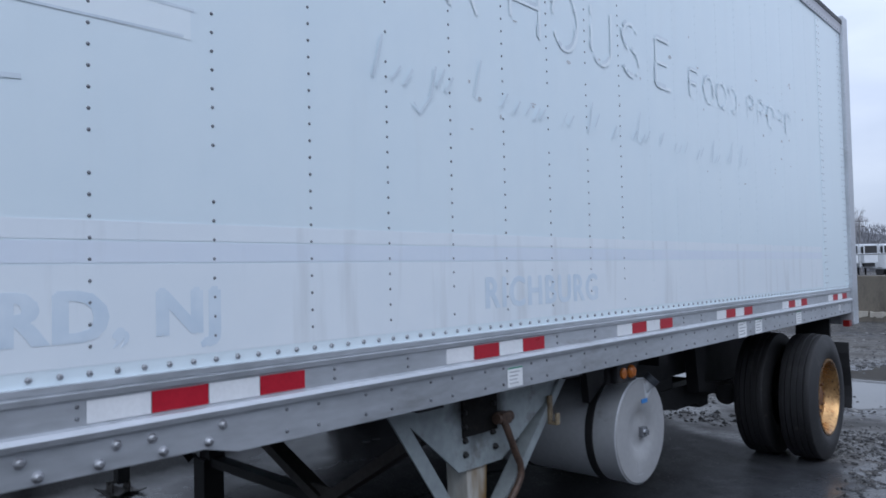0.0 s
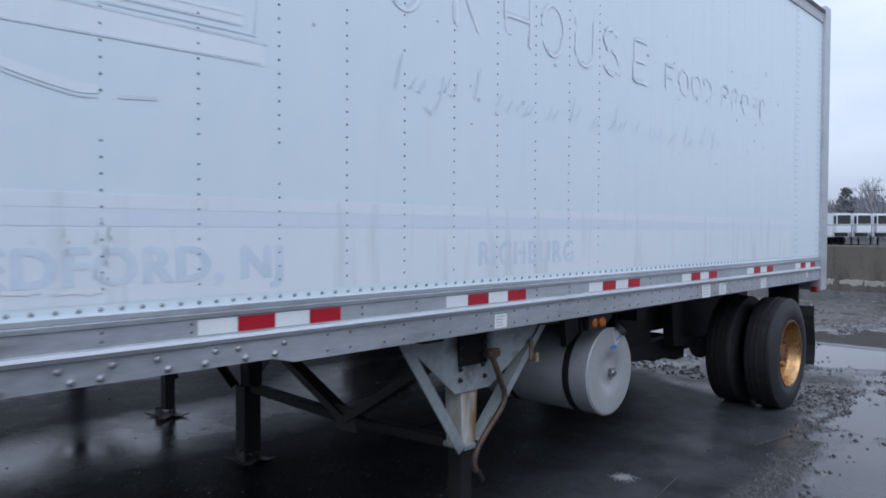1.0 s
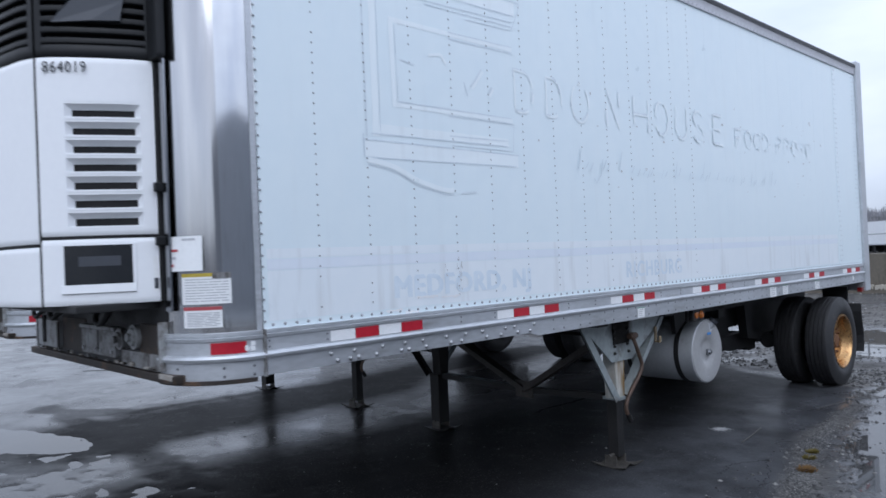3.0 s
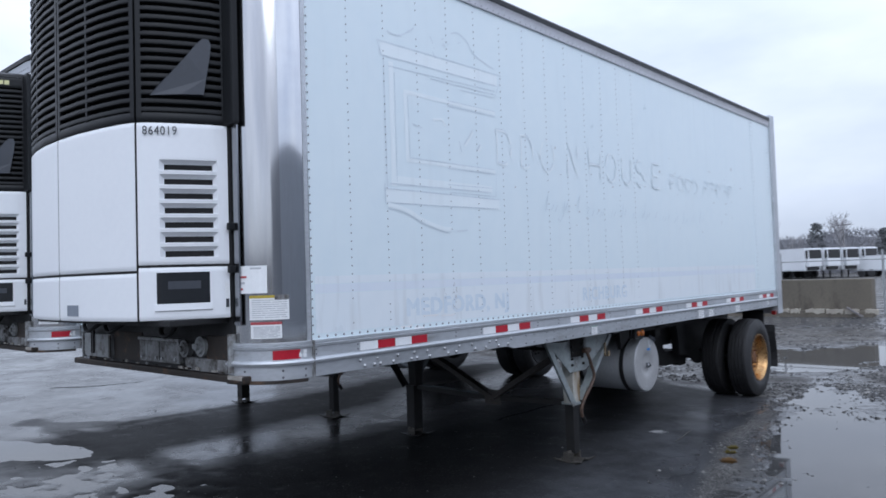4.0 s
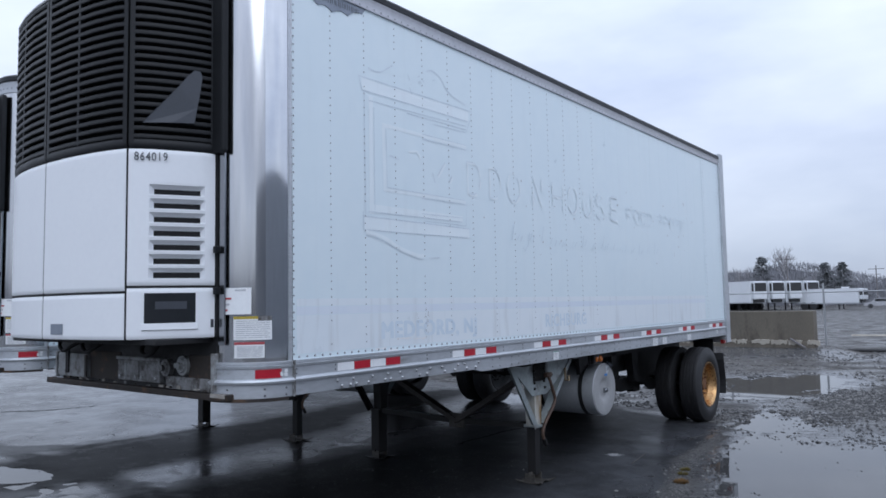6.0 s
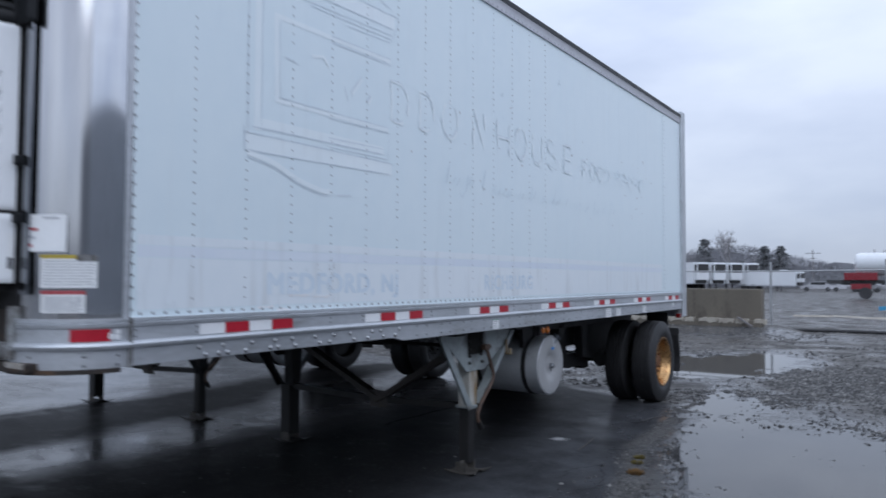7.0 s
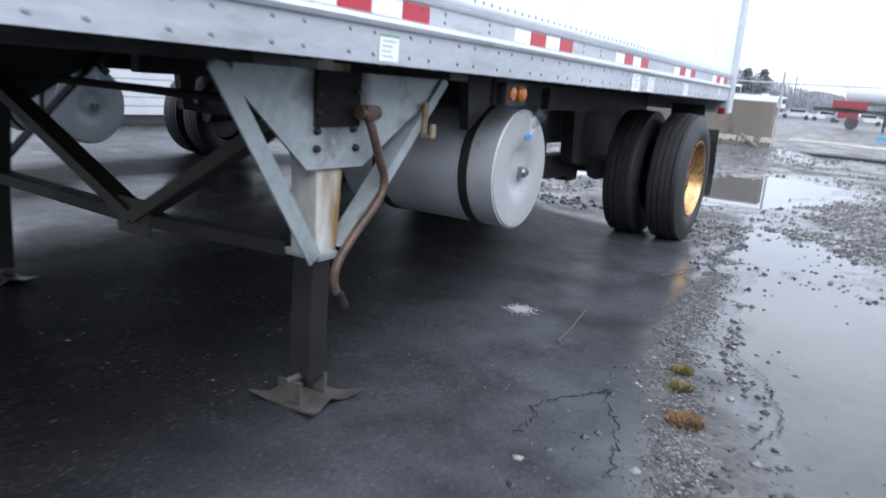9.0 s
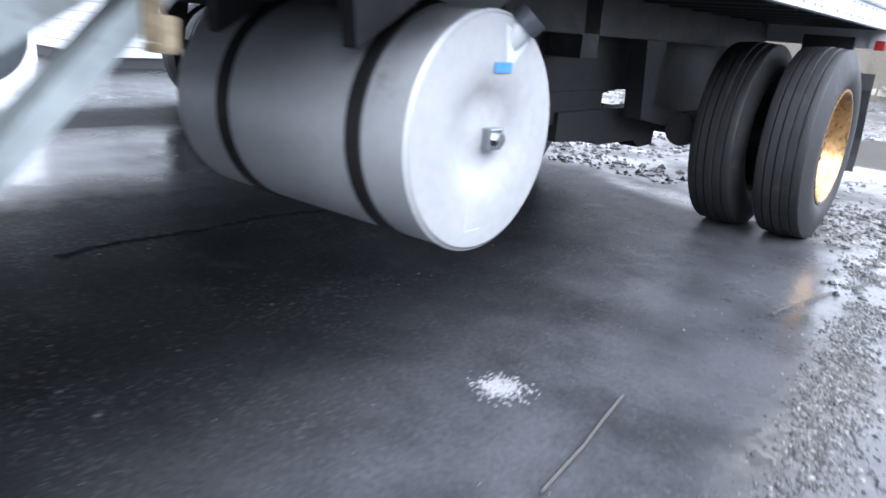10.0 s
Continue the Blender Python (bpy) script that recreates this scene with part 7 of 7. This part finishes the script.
def tanker():
    t = tagged(new("tank_trailer"), "white cylindrical tank trailer behind a red frame", "trailer")
    t.matrix_basis = Matrix.Translation((-4.0, 70, 0))
    bm = bmesh.new()
    lathe_x(bm, [(0.35, 0), (0.4, 0.6), (0.55, 0.88), (0.8, 0.98), (9.6, 0.98), (9.9, 0.88), (10, 0)], 0, 3.0, 32)
    part("tank", bm, M_FAR_WHITE, t, "white rounded tank", True)
    part("frame", box(bmesh.new(), -1.8, 9.5, -0.5, 0.5, 1.3, 1.62), M_FAR_DARK, t)
    part("red_cabinet", box(bmesh.new(), -0.4, 2.1, -0.9, 0.6, 1.62, 2.25, 0.03), M_FAR_RED, t, "red steel cabinet")
    part("red_box", box(bmesh.new(), 0.1, 1.6, -0.9, 0.6, 0.85, 1.3, 0.03), M_FAR_RED, t)
    for x in (1.2, 6.4, 7.6):
        part("wheel", cyl(bmesh.new(), (x, -1.0, 0.5), (x, -0.5, 0.5), 0.5, n=16), M_FAR_DARK, t)
    part("support_leg", box(bmesh.new(), 3.4, 3.6, -0.6, -0.4, 0, 1.3), M_FAR_DARK, t)


def car():
    c = tagged(new("parked_car"), "small parked car in the far lot", "car", "cars in the far lot")
    prof = [(0, 0.35), (0, 0.75), (0.9, 0.88), (1.4, 1.38), (2.9, 1.42), (3.6, 0.95), (4.3, 0.85), (4.4, 0.4)]
    bm = bmesh.new()
    a = [bm.verts.new((x, 0, z)) for x, z in prof]
    b = [bm.verts.new((x, 1.7, z)) for x, z in prof]
    bm.faces.new(a[::-1])
    bm.faces.new(b)
    for i in range(len(prof)):
        j = (i + 1) % len(prof)
        bm.faces.new((a[i], a[j], b[j], b[i]))
    part("body", bm, M_CAR, c)
    part("side_window", box(bmesh.new(), 1.35, 3.2, -0.012, 0.0, 0.95, 1.32, 0.004), M_GLASS_DARK, c)
    for x in (0.8, 3.5):
        part("wheel", cyl(bmesh.new(), (x, -0.03, 0.32), (x, 0.2, 0.32), 0.32, n=16), M_FAR_DARK, c)
    return c


def bare_tree_mesh(seed, height):
    rnd = random.Random(seed)
    bm = bmesh.new()

    def grow(p, d, length, r, depth):
        q = p + d * length
        cyl(bm, p, q, r, r * 0.68, 5 if depth < 2 else 3, False)
        if depth == 5:
            return
        for _ in range(3 if depth else 4):
            nd = (d + Vector((rnd.uniform(-1, 1), rnd.uniform(-1, 1), rnd.uniform(-0.15, 0.75))) * 0.80).normalized()
            grow(p.lerp(q, rnd.uniform(0.65, 1.0)), nd, length * rnd.uniform(0.58, 0.8), r * 0.70, depth + 1)

    grow(Vector((0, 0, 0)), Vector((0, 0, 1)), height * 0.27, height * 0.0095, 0)
    return bm


def bare_tree(seed, height):
    t = tagged(new("bare_tree"), "leafless deciduous tree with fine branches", "tree", "trees on the skyline")
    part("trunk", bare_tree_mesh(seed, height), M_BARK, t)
    return t


def conifer(seed, height):
    rnd = random.Random(seed)
    t = tagged(new("conifer"), "evergreen tree with ragged outline, paled for haze", "tree", "trees on the skyline")
    part("trunk", cyl(bmesh.new(), (0, 0, 0), (0, 0, height * 0.95), 0.2, 0.04, 7), M_BARK, t)
    bm = bmesh.new()
    for _ in range(900):
        u = rnd.random() ** 0.8
        z = height * (0.12 + 0.88 * u)
        rad = height * 0.36 * (1 - u) ** 0.5 * (u + 0.2) ** 0.35 * rnd.uniform(0.35, 1.08) * (0.75 + 0.25 * math.sin(u * 34)) + 0.1
        a = rnd.uniform(0, 6.28)
        c = Vector((rad * math.cos(a), rad * math.sin(a), z - rad * 0.25))
        s = rnd.uniform(0.25, 0.6)
        for _ in range(2):
            d1 = Vector((rnd.uniform(-1, 1), rnd.uniform(-1, 1), rnd.uniform(-0.5, 0.5))) * s
            d2 = Vector((rnd.uniform(-1, 1), rnd.uniform(-1, 1), rnd.uniform(-0.5, 0.5))) * s
            bm.faces.new([bm.verts.new(c), bm.verts.new(c + d1), bm.verts.new(c + d2)])
    part("crown", bm, M_NEEDLE, t, "ragged needles, paled for distance haze")
    return t


def woods():
    """Far leafless undergrowth along the skyline: thousands of thin twigs."""
    rnd = random.Random(12)
    verts, faces = [], []
    for _ in range(52000):
        x = rnd.uniform(-150, 90)
        y = 150 + rnd.uniform(-8, 12) + 0.10 * x
        top = 5.2 + 2.6 * soft_step(-16, -32, x) + 1.4 * noise.noise((x * 0.05, 3.0, 0)) + 0.7 * math.sin(x * 0.21)
        z = top * rnd.random() ** 0.7
        s = rnd.uniform(0.25, 0.7)
        dx, dz = rnd.uniform(-0.6, 0.6) * s, rnd.uniform(0.4, 1.2) * s
        k = len(verts)
        verts += [(x, y, z - 0.4), (x + 0.11, y, z - 0.4), (x + dx, y + rnd.uniform(-0.5, 0.5), z + dz)]
        faces.append((k, k + 1, k + 2))
    me = bpy.data.meshes.new("woods")
    me.from_pydata(verts, [], faces)
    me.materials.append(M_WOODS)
    tagged(new("far_woods", me), "leafless undergrowth along the skyline, greyed for haze", "woods", kind="stuff")
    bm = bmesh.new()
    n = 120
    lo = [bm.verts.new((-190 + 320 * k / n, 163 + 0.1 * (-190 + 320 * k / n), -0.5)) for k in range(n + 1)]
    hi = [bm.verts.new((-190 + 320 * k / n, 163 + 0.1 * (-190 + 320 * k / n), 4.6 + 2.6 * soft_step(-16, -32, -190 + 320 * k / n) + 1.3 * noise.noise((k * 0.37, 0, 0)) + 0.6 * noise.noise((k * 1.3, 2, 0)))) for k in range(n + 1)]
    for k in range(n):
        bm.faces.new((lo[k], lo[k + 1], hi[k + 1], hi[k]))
    tagged(part("wooded_rise", bm, M_WOODS, None, "wooded rise on the horizon, greyed for haze", kind="structure"), category="backdrop")
    # Unseen ring added round the back for the polished steel to reflect.
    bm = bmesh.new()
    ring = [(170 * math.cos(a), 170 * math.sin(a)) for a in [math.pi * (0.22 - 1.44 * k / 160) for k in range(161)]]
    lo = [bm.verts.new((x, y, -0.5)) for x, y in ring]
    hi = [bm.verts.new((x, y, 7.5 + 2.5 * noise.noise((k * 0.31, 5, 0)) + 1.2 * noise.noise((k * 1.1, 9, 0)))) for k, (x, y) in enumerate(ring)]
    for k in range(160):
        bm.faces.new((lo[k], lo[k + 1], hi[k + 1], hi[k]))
    tagged(part("wooded_skyline", bm, M_WOODS, None, "unseen wooded ring added for reflections, greyed for haze", kind="structure"), category="backdrop")


def utility_pole(x, y, h):
    p = tagged(new("utility_pole"), "wooden utility pole with crossarm", "pole", "utility poles")
    p.matrix_basis = Matrix.Translation((x, y, 0))
    part("pole", cyl(bmesh.new(), (0, 0, -0.2), (0, 0, h), 0.11, 0.07, 10), M_POLE, p)
    part("crossarm", box(bmesh.new(), -1.15, 1.15, -0.05, 0.05, h - 0.62, h - 0.53), M_POLE, p)
    part("crossarm", box(bmesh.new(), -0.6, 0.6, -0.04, 0.04, h - 1.45, h - 1.38), M_POLE, p)


def siding_shed():
    s = tagged(new("storage_shed"), "low pale shed clad in horizontal siding boards", "shed")
    s.matrix_basis = Matrix.Translation((-11.2, 8.2, 0))
    part("core", box(bmesh.new(), -2.6, -0.03, 0.0, 7.0, 0.0, 2.7), M_FAR_DARK, s)
    b = part("siding_board", box(bmesh.new(), -2.64, 0.0, -0.03, 7.03, 0.0, 0.145, 0.006), M_SHED, s)
    b.matrix_basis = Matrix.Translation((0, 0, 0.16))
    for k in range(1, 16):
        clone(b, Matrix.Translation((0, 0, 0.16 + 0.155 * k)))
    part("flat_roof", box(bmesh.new(), -2.75, 0.1, -0.12, 7.12, 2.66, 2.76, 0.01), M_FAR_DARK, s)


def yard_litter():
    rnd = random.Random(31)
    tagged(part("steel_pipe", tube(bmesh.new(), soft_path([(-1.95, 22.6, 0.05), (-0.6, 22.75, 0.06), (0.95, 22.86, 0.05)]), 0.05, 8), M_FAR_DARK), "long dark pipe lying on the gravel", "pipe")
    # pale broken strips across the yard, built as low ridges
    for (x0, y0), (x1, y1), w in (((-1.8, 34.0), (2.4, 31.1), 0.16), ((2.4, 31.1), (7.5, 27.8), 0.14), ((-3.3, 33.1), (-1.78, 33.4), 0.12)):
        n = 16
        bm = bmesh.new()
        d = Vector((x1 - x0, y1 - y0, 0)).normalized()
        nn = Vector((-d.y, d.x, 0)) * w
        prev = None
        for k in range(n + 1):
            c = Vector((x0 + (x1 - x0) * k / n, y0 + (y1 - y0) * k / n, -0.01))
            a = rnd.uniform(0.6, 1.1)
            row = [bm.verts.new(c - nn * a), bm.verts.new(c - nn * a * 0.5 + Vector((0, 0, rnd.uniform(0.05, 0.09)))), bm.verts.new(c + nn * a * 0.5 + Vector((0, 0, rnd.uniform(0.05, 0.09)))), bm.verts.new(c + nn * a)]
            if prev:
                for i in range(3):
                    bm.faces.new((prev[i], row[i], row[i + 1], prev[i + 1]))
            prev = row
        tagged(part("silt_ridge", bm, M_CONC_PALE), "low pale ridge across the yard", "ground", kind="structure")


yard_litter()
siding_shed()
barrier()
fence()
box_trailer_with_sign()
blue_implement()
tanker()
for k in range(4):
    far_trailer("reefer_trailer", "far white reefer trailer with cooling unit", -24.2 + 1.65 * k, 99.3 + 2.5 * k, 13, 2.5, 57, True)
far_trailer("box_trailer", "dull grey trailer parked across the lane, mirrored in the polished steel", 6.25, -6.2, 13.6, 2.6, 0, False, 1.15, 3.70, M_FAR_GREY)
far_trailer("reefer_trailer", "low far white trailer seen from its side", -13.0, 106, 8, 2.4, 82, True, 0.9, 2.75)
c0 = car()
c0.matrix_basis = pose(-13.6, 112, 0, 0, 0, 4)
for k, (x, y) in enumerate(((-9.9, 112), (-7.5, 110), (-5.0, 111), (-1.5, 113))):
    copy_thing(c0, pose(x, y, 0, 0, 0, 4 + 5 * k))
tr = [bare_tree(1, 15.5), bare_tree(2, 10.5)]
cf = [conifer(3, 9.4), conifer(4, 7.8)]
spots = [(-29.7, 142, 0), (-38.5, 142, 1), (-25.5, 145, 1), (-44, 140, 0), (-5, 150, 1), (-55, 140, 1), (14, 152, 0), (30, 155, 1)]
for k, (x, y, w) in enumerate(spots):
    m = pose(x, y, 0, 0, 0, 50 * k)
    if k < 2:
        tr[w].matrix_basis = m
    else:
        copy_thing(tr[w], m)
spots = [(-34.2, 142, 0), (-23.5, 142, 1), (-20.9, 143, 1), (-46, 145, 0), (8, 158, 1)]
used = set()
for k, (x, y, w) in enumerate(spots):
    m = pose(x, y, 0, 0, 0, 70 * k)
    if w not in used:
        used.add(w)
        cf[w].matrix_basis = m
    else:
        copy_thing(cf[w], m)
woods()
utility_pole(-27.4, 131, 8.8)
utility_pole(-14.2, 131, 6.6)
utility_pole(2.5, 120, 8.5)
